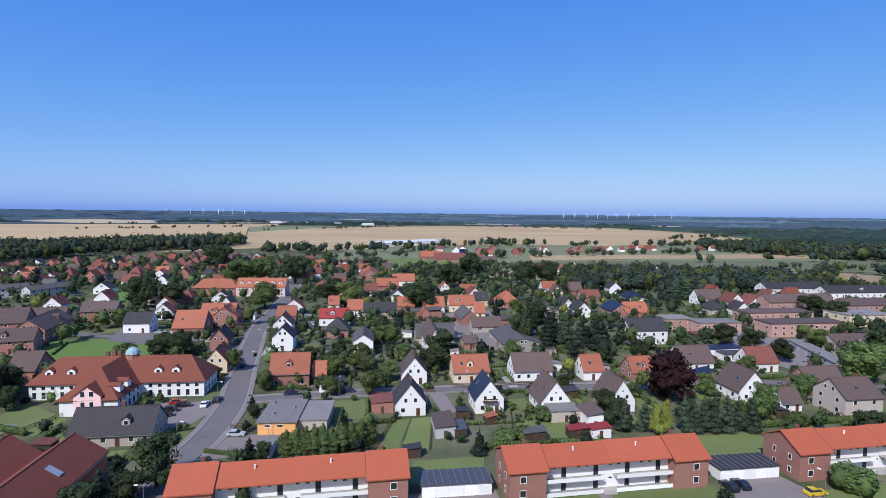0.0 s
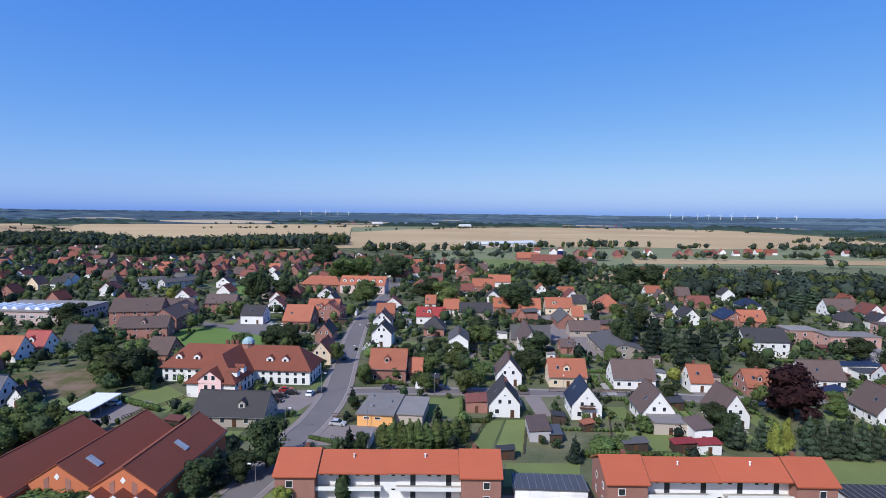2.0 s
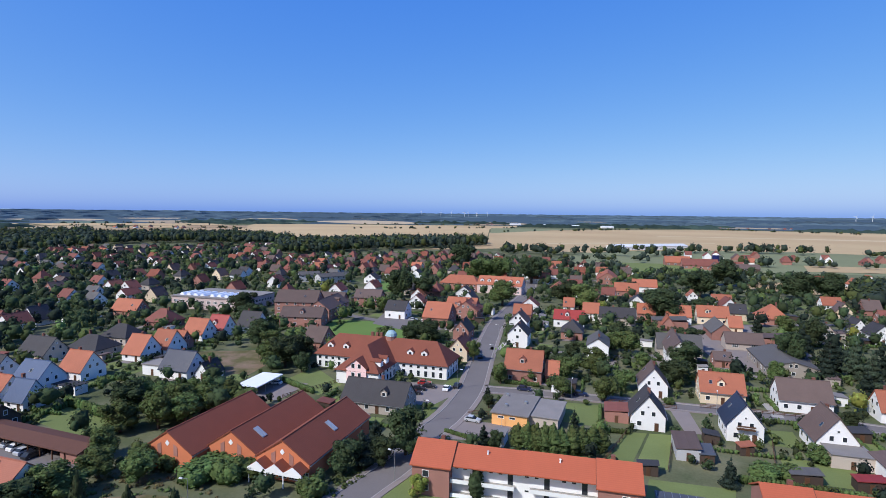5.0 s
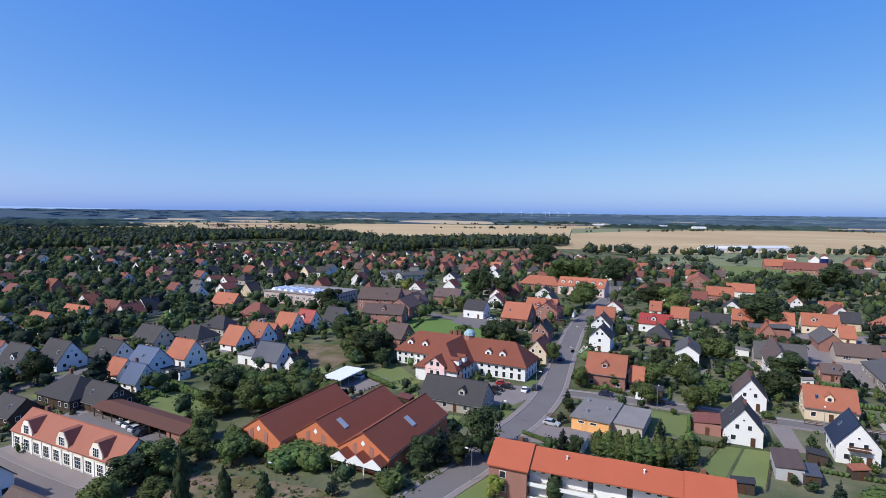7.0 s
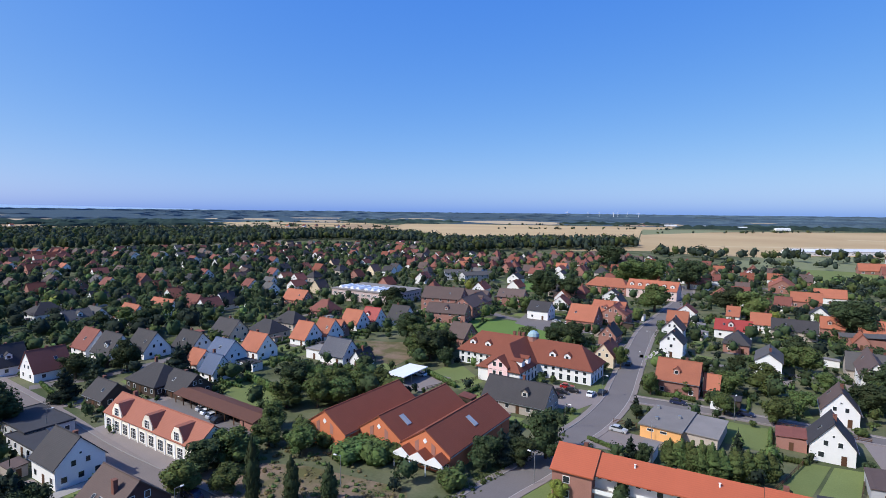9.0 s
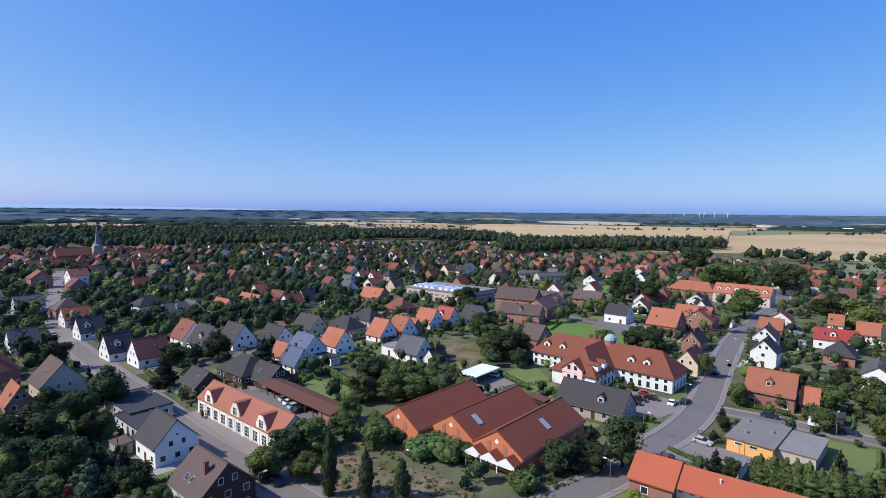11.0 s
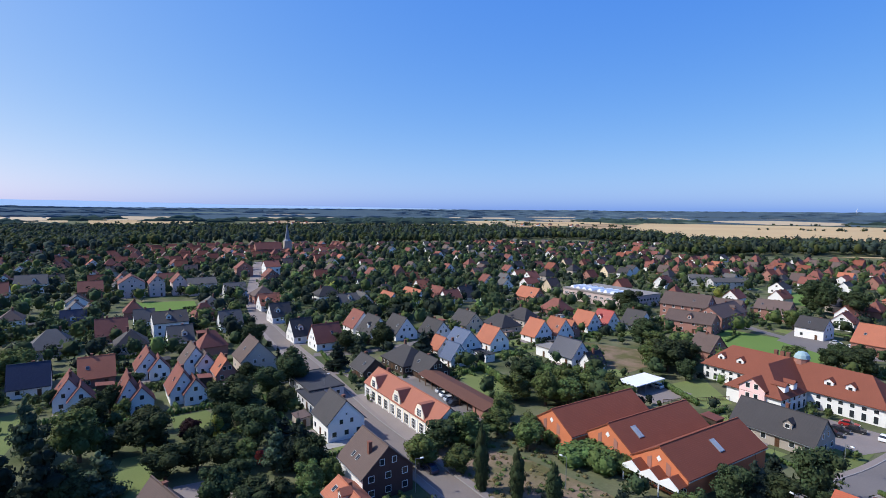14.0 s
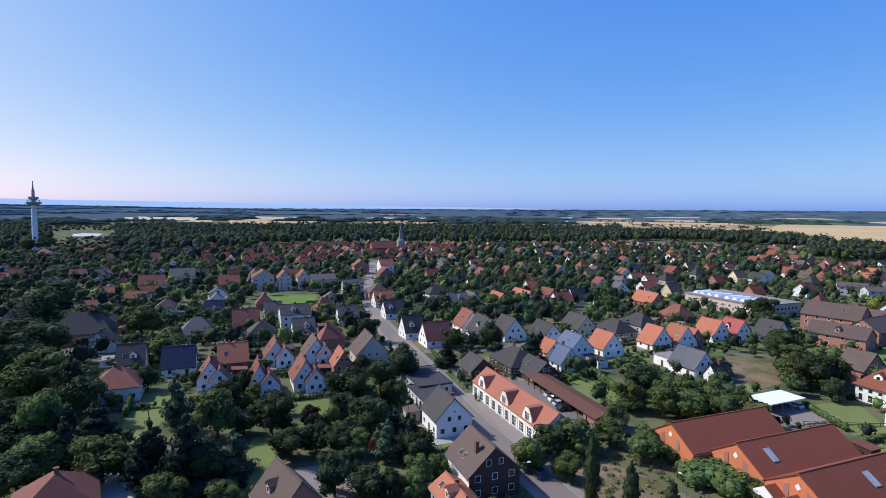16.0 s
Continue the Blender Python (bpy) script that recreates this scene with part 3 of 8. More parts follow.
def skylight(ob, w, d, eave, ridge, axis, at=None, up=0.45, size=(0.9, 1.2)):
    if ("sky", size) not in CACHE:
        a, b = size[0] / 2, size[1] / 2
        CACHE[("sky", size)] = (Shape().box(-a, -b, 0, a, b, 0.1).mesh("skylight", STEEL), Shape().box(-a + 0.08, -b + 0.08, 0.1, a - 0.08, b - 0.08, 0.12).mesh("pane", GLASS))
    half = (d if axis == "x" else w) / 2
    slope = math.degrees(math.atan2(ridge - eave, half))
    at = rng.uniform(-0.3, 0.3) * (w if axis == "x" else d) if at is None else at
    z = eave + (ridge - eave) * up + 0.26
    off = -half * (1 - up)
    m = pose(at, off, z, slope, 0, 0) if axis == "x" else pose(off, -at, z, 0, -slope, 0) @ pose(0, 0, 0, 0, 0, 90)
    s = part("skylight", CACHE[("sky", size)][0], ob, "grey roof window", m)
    part("pane", CACHE[("sky", size)][1], s)


def dormer(ob, w, d, eave, ridge, roof, wall, at, width=1.9):
    """A small gabled dormer on the front slope."""
    half = d / 2
    k = (ridge - eave) / half
    y0 = -half * 0.72
    z0 = eave + k * (half + y0)
    top = z0 + 1.45
    peak = top + 0.8
    yb = min(-0.1, -half + (peak - eave) / k)
    body = Shape().prism([(-width / 2, z0 - 0.3), (width / 2, z0 - 0.3), (width / 2, top), (0, peak), (-width / 2, top)], y0, yb, "y")
    o = part("dormer", body.mesh("dormer", WALL[wall]), ob, "", pose(at, 0, 0))
    r = Shape()
    r.prism([(-width / 2 - 0.2, top - 0.15), (0, peak), (width / 2 + 0.2, top - 0.15), (width / 2 + 0.2, top + 0.02), (0, peak + 0.17), (-width / 2 - 0.2, top + 0.02)], y0 - 0.2, yb, "y")
    part("dormer_roof", r.mesh("dormer_roof", ROOF[roof]), o)
    _, _, both = window_data(1.1, 1.1)
    part("window", both, o, "", pose(0, y0, z0 + 0.2))


def gutter(ob, w, d, eave, ridge, axis, over=0.45):
    half = (d if axis == "x" else w) / 2
    long = (w if axis == "x" else d) / 2
    low = eave - (ridge - eave) / half * over
    for sgn in (-1, 1):
        a = sgn * (half + over + 0.06)
        s = Shape().prism([(a - 0.06, low - 0.02), (a + 0.06, low - 0.02), (a + 0.06, low + 0.1), (a - 0.06, low + 0.1)], -long - 0.2, long + 0.2, axis)
        part("gutter", s.mesh("gutter", STEEL), ob)


house(-8.9, 147.7, 8, 8.2, 10.0, 3.7, 8.7, 'y', 'dark', 'white')
house(-9.3, 174.8, 8, 8.0, 10.0, 3.8, 8.7, 'y', 'brown', 'white')
house(9.3, 176.7, 8, 11.8, 9.0, 3.6, 8, 'x', 'orange', 'cream')
balcony_house = house(12.8, 150.3, 8, 8.0, 10.0, 4.2, 9.2, 'y', 'navy', 'white')
part('balcony', Shape().box(-2.0, -6.2, 3.4, 2.0, -5.0, 3.55).box(-2.0, -6.2, 3.55, 2.0, -6.12, 3.75).box(-2.0, -6.2, 4.1, 2.0, -6.12, 4.45).mesh('balcony', DOORWOOD), balcony_house, 'dark wooden balcony')
house(29.9, 179.3, 8, 13.1, 9.0, 3.6, 8.2, 'x', 'brown', 'white')
house(31.0, 150.9, 8, 8.4, 11.0, 3.6, 9, 'y', 'brown', 'white')
house(50.3, 180.2, 8, 7.0, 8.0, 3.3, 7.6, 'x', 'orange', 'white')
house(50.1, 152.9, 8, 7.4, 11.0, 3.4, 9, 'y', 'brown', 'white')
house(68.5, 180.9, 8, 10.9, 9.0, 3, 7, 'x', 'orange', 'brick')
house(90.3, 192.7, 8, 13.3, 9.0, 3.2, 8, 'x', 'brown', 'white')
house(92.4, 162.5, 8, 9.6, 11.0, 3.5, 9, 'y', 'brown', 'white')
house(114.1, 192.2, 8, 11.0, 9.0, 3.5, 8, 'x', 'maroon', 'white')
house(99.2, 152.1, 8, 6.1, 6.0, 2.8, 6, 'x', 'brown', 'white')
house(115.9, 150.4, 8, 11.7, 11.0, 5.6, 9.6, 'x', 'brown', 'beige')
house(120.1, 169.1, 8, 13.0, 9.0, 3, 7.5, 'x', 'brown', 'brick')
house(88.0, 232.5, 8, 16.8, 11.0, 6.2, 10.2, 'x', 'dark', 'white')
house(113.0, 258.7, 8, 13.0, 10.0, 6, 6.3, 'f', 'gravel', 'palebrick')
house(128.1, 250.0, 8, 20.6, 10.0, 6, 6.3, 'f', 'gravel', 'palebrick')
house(169.0, 251.3, 8, 38.0, 11.0, 6.2, 6.5, 'f', 'brown', 'palebrick')
house(172.8, 278.1, 8, 38.0, 11.0, 6.2, 6.5, 'f', 'brown', 'palebrick')
house(207.0, 313.6, 8, 42.0, 12.0, 6.4, 10, 'x', 'brown', 'palebrick')
house(241.2, 372.5, 8, 42.0, 12.0, 6.4, 10, 'x', 'dark', 'white')
house(272.5, 355.8, 8, 46.0, 12.0, 6.4, 10, 'x', 'dark', 'white')
house(241.2, 307.0, 8, 30.0, 12.0, 6, 9, 'x', 'brown', 'palebrick')
house(216.9, 277.4, 8, 26.0, 16.0, 6, 6.3, 'f', 'gravel', 'cream')
house(168.5, 218.1, 8, 22.0, 12.0, 3.4, 7.5, 'x', 'brown', 'beige')
house(176.7, 326.0, 8, 9.9, 11.0, 3.8, 8.5, 'y', 'maroon', 'white')
house(186.3, 320.9, 8, 10.4, 11.0, 3.8, 8.5, 'y', 'maroon', 'white')
house(166.6, 336.9, 8, 16.4, 10.0, 3.8, 9, 'x', 'brown', 'white')
house(-48.2, 170.2, 8, 11.9, 10.0, 4.6, 9.6, 'x', 'orange', 'brick')
house(-39.4, 172.2, 8, 4.1, 6.0, 3, 6.5, 'x', 'orange', 'brick')
house(-63.5, 214.4, 8, 8.1, 10.0, 5.4, 9.4, 'y', 'dark', 'white')
house(-70.9, 239.2, 8, 8.1, 10.0, 5.4, 9.4, 'y', 'brown', 'white')
house(-76.3, 263.0, 98, 6.7, 9.0, 4.5, 8.5, 'y', 'orange', 'brick')
house(-79.3, 287.1, 98, 7.8, 9.0, 4.8, 8.4, 'x', 'maroon', 'white')
house(-77.4, 126.6, 8, 18.4, 10.0, 3, 7.6, 'x', 'dark', 'stone')
house(-77.2, 184.9, 8, 7.2, 11.0, 4, 8.2, 'y', 'maroon', 'cream')
house(-111.1, 237.8, 8, 12.8, 15.0, 4.4, 10.5, 'x', 'orange', 'brick')
house(-109.2, 262.6, 8, 16.0, 14.0, 4.4, 9.5, 'x', 'orange', 'brick')
house(-103.8, 257.7, 98, 13.5, 12.0, 5.2, 9.5, 'x', 'maroon', 'brick')
house(-89.1, 215.6, 8, 6.9, 10.0, 4, 8, 'y', 'dark', 'brick')
house(-116.0, 290.0, 8, 7.2, 11.0, 4.5, 9, 'y', 'grey', 'white')
house(-147.5, 351.5, 3, 28.0, 12.0, 5.2, 10.6, 'h', 'orange', 'brick')
terrace = house(-117.6, 351.0, 3, 31.0, 12.0, 6.2, 11.2, 'x', 'orange', 'pink', extra=False)
for n in range(6):
    dormer(terrace, 31.0, 12.0, 6.2, 11.2, 'orange', 'white', -12.5 + 5.0 * n, 2.4)
house(-52.8, 262.7, 8, 14.3, 9.0, 4, 7.6, 'x', 'red', 'white')
house(-46.4, 238.5, 8, 9.1, 11.0, 3.4, 8, 'h', 'dark', 'brick')
house(-30.9, 209.5, 8, 7.6, 15.0, 6, 8.6, 'y', 'grey', 'white')
house(-60.5, 299.3, 8, 5.8, 9.0, 4, 8, 'x', 'orange', 'white')
house(-46.2, 285.4, 8, 8.2, 9.0, 4, 8.4, 'x', 'orange', 'white')
house(-32.4, 279.4, 8, 17.0, 9.0, 4, 8, 'x', 'dark', 'beige')
house(-20.3, 297.9, 8, 8.8, 9.0, 4, 8.2, 'x', 'orange', 'brick')
house(-5.0, 297.3, 8, 11.7, 9.0, 4, 8.6, 'x', 'orange', 'white')
house(-9.0, 276.7, 8, 5.2, 8.0, 3, 6.4, 'y', 'orange', 'brick')
house(10.7, 303.9, 8, 14.6, 9.0, 4, 8.6, 'x', 'orange', 'cream')
house(23.0, 321.3, 8, 8.0, 9.0, 4, 8, 'x', 'dark', 'cream')
house(19.6, 286.1, 8, 5.7, 9.0, 3, 7.2, 'x', 'orange', 'cream')
house(-4.0, 218.4, 8, 7.5, 24.0, 5.6, 9.6, 'y', 'brown', 'white')
house(-3.3, 227.7, 98, 10.6, 16.0, 3.4, 8, 'y', 'grey', 'stone')
house(11.5, 218.9, 8, 5.9, 8.0, 2.8, 4.8, 'x', 'brown', 'brick')
house(30.9, 224.0, 278, 26.0, 16.0, 3.4, 5.6, 'x', 'grey', 'stone')
house(38.6, 319.7, 8, 13.1, 15.0, 3, 9.5, 'h', 'orange', 'brick')
house(53.8, 282.5, 8, 7.1, 13.0, 3.4, 8, 'y', 'grey', 'stone')
house(75.4, 291.4, 8, 8.0, 11.0, 4, 8, 'y', 'dark', 'white')
house(70.7, 305.5, 8, 6.5, 9.0, 3.6, 7.6, 'y', 'dark', 'white')
house(96.5, 295.8, 278, 13.8, 11.0, 3.4, 7, 'x', 'navy', 'brick')
house(105.0, 292.8, 8, 13.1, 10.0, 3, 7.6, 'x', 'orange', 'brick')
house(119.4, 336.6, 8, 10.9, 10.0, 4, 8, 'h', 'navy', 'white')
house(75.8, 384.3, 8, 10.2, 9.0, 3, 7, 'x', 'orange', 'white')
house(94.0, 342.9, 8, 12.7, 9.0, 3, 7, 'x', 'maroon', 'brick')
house(-61.0, 450.4, 278, 34.0, 16.0, 4, 9, 'x', 'orange', 'brick')
house(-108.3, 417.7, 8, 15.4, 11.0, 4, 8, 'x', 'orange', 'white')
house(-81.1, 363.6, 8, 11.4, 11.0, 4, 8.5, 'y', 'orange', 'brick')
house(-39.0, 380.6, 8, 15.4, 11.0, 4, 8.5, 'x', 'orange', 'brick')
house(-29.7, 408.4, 8, 16.5, 11.0, 4, 8.5, 'x', 'orange', 'white')
house(-135.2, 399.0, 8, 10.7, 11.0, 4, 8.5, 'x', 'orange', 'brick')
house(1.3, 374.2, 8, 5.9, 9.0, 4, 7, 'y', 'orange', 'white')
house(17.3, 363.5, 8, 10.7, 9.0, 4, 7, 'x', 'orange', 'white')
house(-174.6, 92.8, 8, 10.0, 9.0, 4.6, 9.2, 'x', 'blue', 'white')
house(-163.8, 83.8, 8, 7.0, 7.0, 3.4, 7.6, 'x', 'blue', 'white')
house(-177.1, 106.8, 8, 9.5, 9.0, 4, 8.6, 'x', 'orange', 'white')
house(-150.2, 122.7, 8, 11.0, 9.0, 3.6, 8.2, 'x', 'navy', 'white')
house(-140.5, 124.7, 8, 5.0, 7.0, 2.8, 5.6, 'y', 'dark', 'white')
house(-159.4, 121.4, 8, 8.0, 7.0, 3.4, 3.7, 'f', 'gravel', 'white')
house(-181.3, 130.8, 8, 8.5, 10.0, 3.2, 8.6, 'x', 'orange', 'white')
house(-180.2, 140.5, 8, 8.5, 10.0, 3.2, 8.6, 'x', 'orange', 'white')
house(-181.1, 146.9, 8, 6.0, 7.0, 3, 7, 'x', 'orange', 'brick')
house(-188.2, 162.2, 8, 10.0, 9.0, 3.6, 8.4, 'x', 'orange', 'white')
house(-186.4, 172.0, 8, 9.0, 9.0, 3.6, 8.4, 'x', 'red', 'white')
house(-179.9, 184.1, 8, 10.0, 10.0, 3.4, 8.6, 'x', 'dark', 'white')
house(-222.6, 171.8, 8, 13.0, 11.0, 3, 8.4, 'h', 'maroon', 'brick')
house(-262.6, 183.2, 8, 16.0, 9.0, 3.4, 8, 'x', 'orange', 'brick')
house(-201.8, 126.1, 8, 14.0, 11.0, 3, 7.6, 'h', 'dark', 'beige')
house(-212.5, 114.6, 8, 13.0, 10.0, 3, 7.8, 'x', 'dark', 'cream')
house(-210.5, 143.5, 8, 13.0, 10.0, 3, 7.6, 'h', 'dark', 'beige')
house(-200.0, 93.2, 8, 12.0, 10.0, 3, 8, 'x', 'dark', 'white')
house(-177.9, 85.3, 8, 7.0, 7.0, 3, 6.5, 'x', 'orange', 'white')
house(-283.9, 117.6, 8, 18.0, 10.0, 3.4, 8, 'x', 'orange', 'white')
house(-274.3, 99.2, 8, 13.0, 10.0, 3.4, 8.6, 'x', 'orange', 'white')
house(-319.5, 138.2, 8, 11.0, 9.0, 3.4, 8, 'y', 'orange', 'white')
house(-286.5, 134.2, 8, 12.0, 9.0, 3.4, 8, 'x', 'maroon', 'brick')
house(-335.5, 104.1, 8, 10.0, 9.0, 3.4, 8, 'y', 'dark', 'white')
house(-278.5, 85.2, 8, 11.0, 9.0, 4.4, 8.6, 'x', 'grey', 'white')
house(-278.3, 147.8, 8, 10.0, 9.0, 3.4, 8.6, 'y', 'dark', 'white')
house(-208.5, 80.7, 8, 12.0, 10.0, 3.4, 9, 'x', 'dark', 'white')
house(-212.9, 70.9, 8, 12.0, 10.0, 3.4, 9, 'x', 'dark', 'white')
house(-226.4, 68.3, 8, 11.0, 10.0, 3.4, 9, 'x', 'maroon', 'white')
house(-170.9, -28.1, 98, 7.4, 10.0, 4, 8.6, 'y', 'maroon', 'white')
house(-163.7, -13.8, 98, 5.8, 11.0, 4, 8.8, 'y', 'maroon', 'white')
house(-165.5, -1.1, 98, 6.9, 11.0, 4, 8.8, 'y', 'maroon', 'white')
house(-192.5, -10.9, 98, 7.3, 10.0, 4, 8.4, 'y', 'maroon', 'white')
house(-192.3, 2.3, 98, 7.9, 10.0, 4, 8.6, 'y', 'brown', 'white')
house(-179.7, 10.9, 98, 6.1, 9.0, 3, 6.8, 'y', 'orange', 'brick')
house(-185.5, 20.6, 98, 11.0, 12.0, 4.6, 10.4, 'y', 'brown', 'beige')
house(-167.2, -51.9, 98, 12.0, 12.0, 4, 8.6, 'h', 'maroon', 'white')
house(-170.0, -66.3, 98, 7.5, 11.0, 4, 8.4, 'h', 'maroon', 'white')
house(-187.9, -40.5, 98, 9.8, 10.0, 3.4, 8.4, 'x', 'navy', 'white')
house(-191.2, -55.3, 98, 8.2, 10.0, 4.4, 9.2, 'x', 'dark', 'white')
house(-190.7, -24.5, 98, 9.3, 10.0, 3.4, 8, 'x', 'orange', 'brick')
house(-235.5, -44.1, 98, 13.8, 13.0, 3, 9, 'h', 'grey', 'stone')
house(-277.6, -44.2, 98, 9.4, 11.0, 3.6, 8.6, 'x', 'navy', 'white')
house(-250.7, -27.2, 98, 11.1, 11.0, 3.4, 8.6, 'x', 'maroon', 'brick')
house(-253.4, -6.4, 98, 13.1, 13.0, 6, 9.6, 'x', 'dark', 'white')
house(-250.3, 17.2, 98, 9.1, 10.0, 4, 8.6, 'x', 'grey', 'white')
house(-261.4, 39.8, 98, 9.2, 10.0, 3.8, 8.6, 'x', 'dark', 'white')
house(-219.2, 41.8, 98, 8.4, 10.0, 3.8, 9, 'x', 'dark', 'white')
house(-204.8, 48.7, 98, 10.6, 10.0, 3.8, 9, 'x', 'maroon', 'white')
house(-300.3, 11.5, 98, 10.3, 11.0, 3.4, 8, 'h', 'grey', 'white')
house(-229.3, -18.6, 98, 10.6, 11.0, 3, 8, 'h', 'dark', 'stone')
house(-231.5, -2.2, 98, 8.9, 11.0, 3, 7.4, 'x', 'grey', 'white')
house(-369.8, -30.0, 98, 13.6, 13.0, 8.5, 13, 'y', 'maroon', 'pink')
house(-369.4, -16.7, 98, 8.4, 13.0, 8, 12.5, 'y', 'maroon', 'pink')
house(-369.4, -4.4, 98, 8.3, 13.0, 8, 12.5, 'y', 'maroon', 'pink')
house(-364.2, 8.2, 98, 16.0, 13.0, 7, 10, 'x', 'grey', 'pink')
house(-424.0, 58.0, 8, 12.0, 11.0, 9.5, 13.5, 'y', 'maroon', 'white')
house(-398.0, 54.0, 8, 11.0, 10.0, 5.5, 10.0, 'x', 'maroon', 'brick')
house(-446.0, 40.0, 98, 12.0, 11.0, 7.0, 11.5, 'y', 'maroon', 'brick')
house(-344.0, 26.0, 98, 12.0, 10.0, 4.5, 8.5, 'x', 'grey', 'dwhite')
house(-319.0, 39.2, 98, 11.9, 12.0, 4.4, 9.4, 'h', 'brown', 'brick')
house(-293.8, 39.5, 98, 11.0, 10.0, 4, 8.4, 'x', 'orange', 'white')
house(-408.5, -86.9, 98, 16.3, 14.0, 6, 11, 'x', 'grey', 'white')
house(-372.1, -96.8, 98, 14.6, 13.0, 5, 11, 'x', 'maroon', 'white')
house(-362.0, -49.6, 98, 12.1, 13.0, 6, 11, 'x', 'maroon', 'brick')
house(-292.9, -69.7, 98, 9.0, 11.0, 4, 8, 'h', 'brown', 'white')
house(-276.2, 76.6, 98, 10.9, 11.0, 5, 8.6, 'x', 'grey', 'white')
house(-311.5, 74.1, 98, 13.9, 12.0, 3.4, 8.4, 'h', 'dark', 'white')
house(-239.6, -86.7, 98, 21.2, 14.0, 4.4, 12, 'h', 'dark', 'brick')
house(-260.1, -87.0, 98, 11.3, 12.0, 4, 9, 'h', 'dark', 'brick')
house(-270.0, -122.3, 98, 11.4, 14.0, 5, 12, 'h', 'brown', 'brick')
house(-166.9, 67.9, 8, 15.0, 12.0, 3, 7.6, 'h', 'dark', 'wood')
house(-164.8, 53.3, 8, 10.0, 8.0, 3, 6, 'x', 'dark', 'wood')
house(-155.9, 70.7, 8, 11.0, 9.0, 3, 6.4, 'x', 'dark', 'wood')
house(-156.2, 34.5, 8, 18.0, 10.0, 3.2, 3.5, 'f', 'tar', 'dwhite')
house(-142.2, 32.1, 8, 16.0, 6.0, 2.8, 3.1, 'f', 'tar', 'dwhite')
house(-167.2, 204.2, 21, 20.0, 11.0, 5.0, 8.6, 'x', 'brown', 'brick')
house(-185.6, 223.2, 20, 22.0, 13.0, 8.0, 13.0, 'x', 'brown', 'brick')
house(-171.4, 229.0, 104, 27.0, 12.0, 5.6, 9.8, 'x', 'brown', 'brick')
house(-169.5, 265.6, 16, 15.5, 11.0, 5.4, 9.2, 'x', 'brown', 'brick')
house(-188.0, 246.0, 20, 26.0, 12.0, 5.2, 9.0, 'x', 'brown', 'brick')
house(-270.0, 336.0, 45, 16.0, 9.0, 5.4, 7.6, 'x', 'grey', 'dwhite')
house(-249.0, 338.0, 66, 26.0, 9.0, 5.4, 7.6, 'x', 'grey', 'dwhite')
house(-137.3, 242.6, 8, 11.0, 10.0, 4.6, 8.4, 'x', 'dark', 'white')
corner = house(-97.0, 33.4, 8, 11.0, 10.4, 5.0, 9.6, 'x', 'brown', 'darkbrick', extra=False)
for at, up in ((-1.6, 0.28), (0.3, 0.28)):
    skylight(corner, 11.0, 10.4, 5.0, 9.6, 'x', at, up, (0.8, 1.2))
part("chimney", Shape().box(-0.4, -0.35, 6.8, 0.4, 0.35, 9.9).box(-0.46, -0.41, 9.9, 0.46, 0.41, 10.0).mesh("chimney", CHIMNEY), corner, "", pose(2.2, -2.2, 0))
part("rendered_front", Shape().box(-5.5, -5.23, 0, 5.5, -5.202, 4.7).mesh("rendered_front", WALL["white"]), corner, "white rendered front")
house(-124.6, 33.2, 8, 10.0, 9.0, 4.4, 9.0, 'x', 'dark', 'white')
house(-89.0, 26.0, 8, 9.0, 6.0, 3.0, 5.0, 'x', 'orange', 'beige')
house(-93.0, -2.4, 24, 11.0, 9.0, 4.0, 9.0, 'x', 'brown', 'brick')
house(-102.7, -41.3, 20, 12.0, 12.0, 3.4, 8.2, 'h', 'maroon', 'cream')


def wing(ob, x, y, w, d, eave, ridge, roof, wall):
    """A lower gabled wing before a house."""
    m = pose(x, y, 0)
    k = part("wing", wall_shape(w, d, eave, ridge, "y").mesh("wing", WALL[wall]), ob, "lower gabled wing", m)
    part("roof", roof_shape(w, d, eave, ridge, "y").mesh("roof", ROOF[roof]), k)
    put_window(k, "s", -0.2 * w, 1.0, w / 2, d / 2, 1.1, 1.3, panes=True)
    put_window(k, "s", 0.2 * w, 1.0, w / 2, d / 2, 1.1, 1.3, panes=True)
    put_window(k, "s", 0, 3.7, w / 2, d / 2, 1.1, 1.3, panes=True)


for ob in [o for o in bpy.data.objects if o.parent is None and o.name.startswith("house")]:
    q = ob.location
    if -172 < q.x < -160 and -30 < q.y < 0 or -195 < q.x < -190 and -12 < q.y < 4:
        wing(ob, 2.6, -4.8, 5.6, 6.0, 3.4, 6.9, "brown" if q.y > 2 else "maroon", "white")


# ---- landmarks ----
def church(x, y, heading):
    ob = thing("church", pose(x, y, 0, 0, 0, heading), "old brick church with red roof and slender spire", "church")
    part("nave", wall_shape(28, 14, 8, 15, "x").mesh("nave", WALL["brick"]), ob, "", pose(-8, 0, 0))
    part("roof", roof_shape(28, 14, 8, 15, "x").mesh("roof", ROOF["maroon"]), ob, "", pose(-8, 0, 0))
    t = part("tower", Shape().box(-4, -4, 0, 4, 4, 16).mesh("tower", WALL["stone"]), ob, "", pose(14, 0, 0))
    part("spire", Shape().tube(0, 0, 16, 18, 4.8, 2.9, 8).tube(0, 0, 18, 36, 2.9, 0.1, 8).mesh("spire", material("grey_slate", (0.17, 0.19, 0.22), 0.6, 0.1)), t, "grey slate spire")
    for n in range(5):
        put_window(ob, "s", -19 + n * 5.4, 3.0, 0, 7.0, 1.6, 4.0, panes=False)


church(-631, 90, 96)


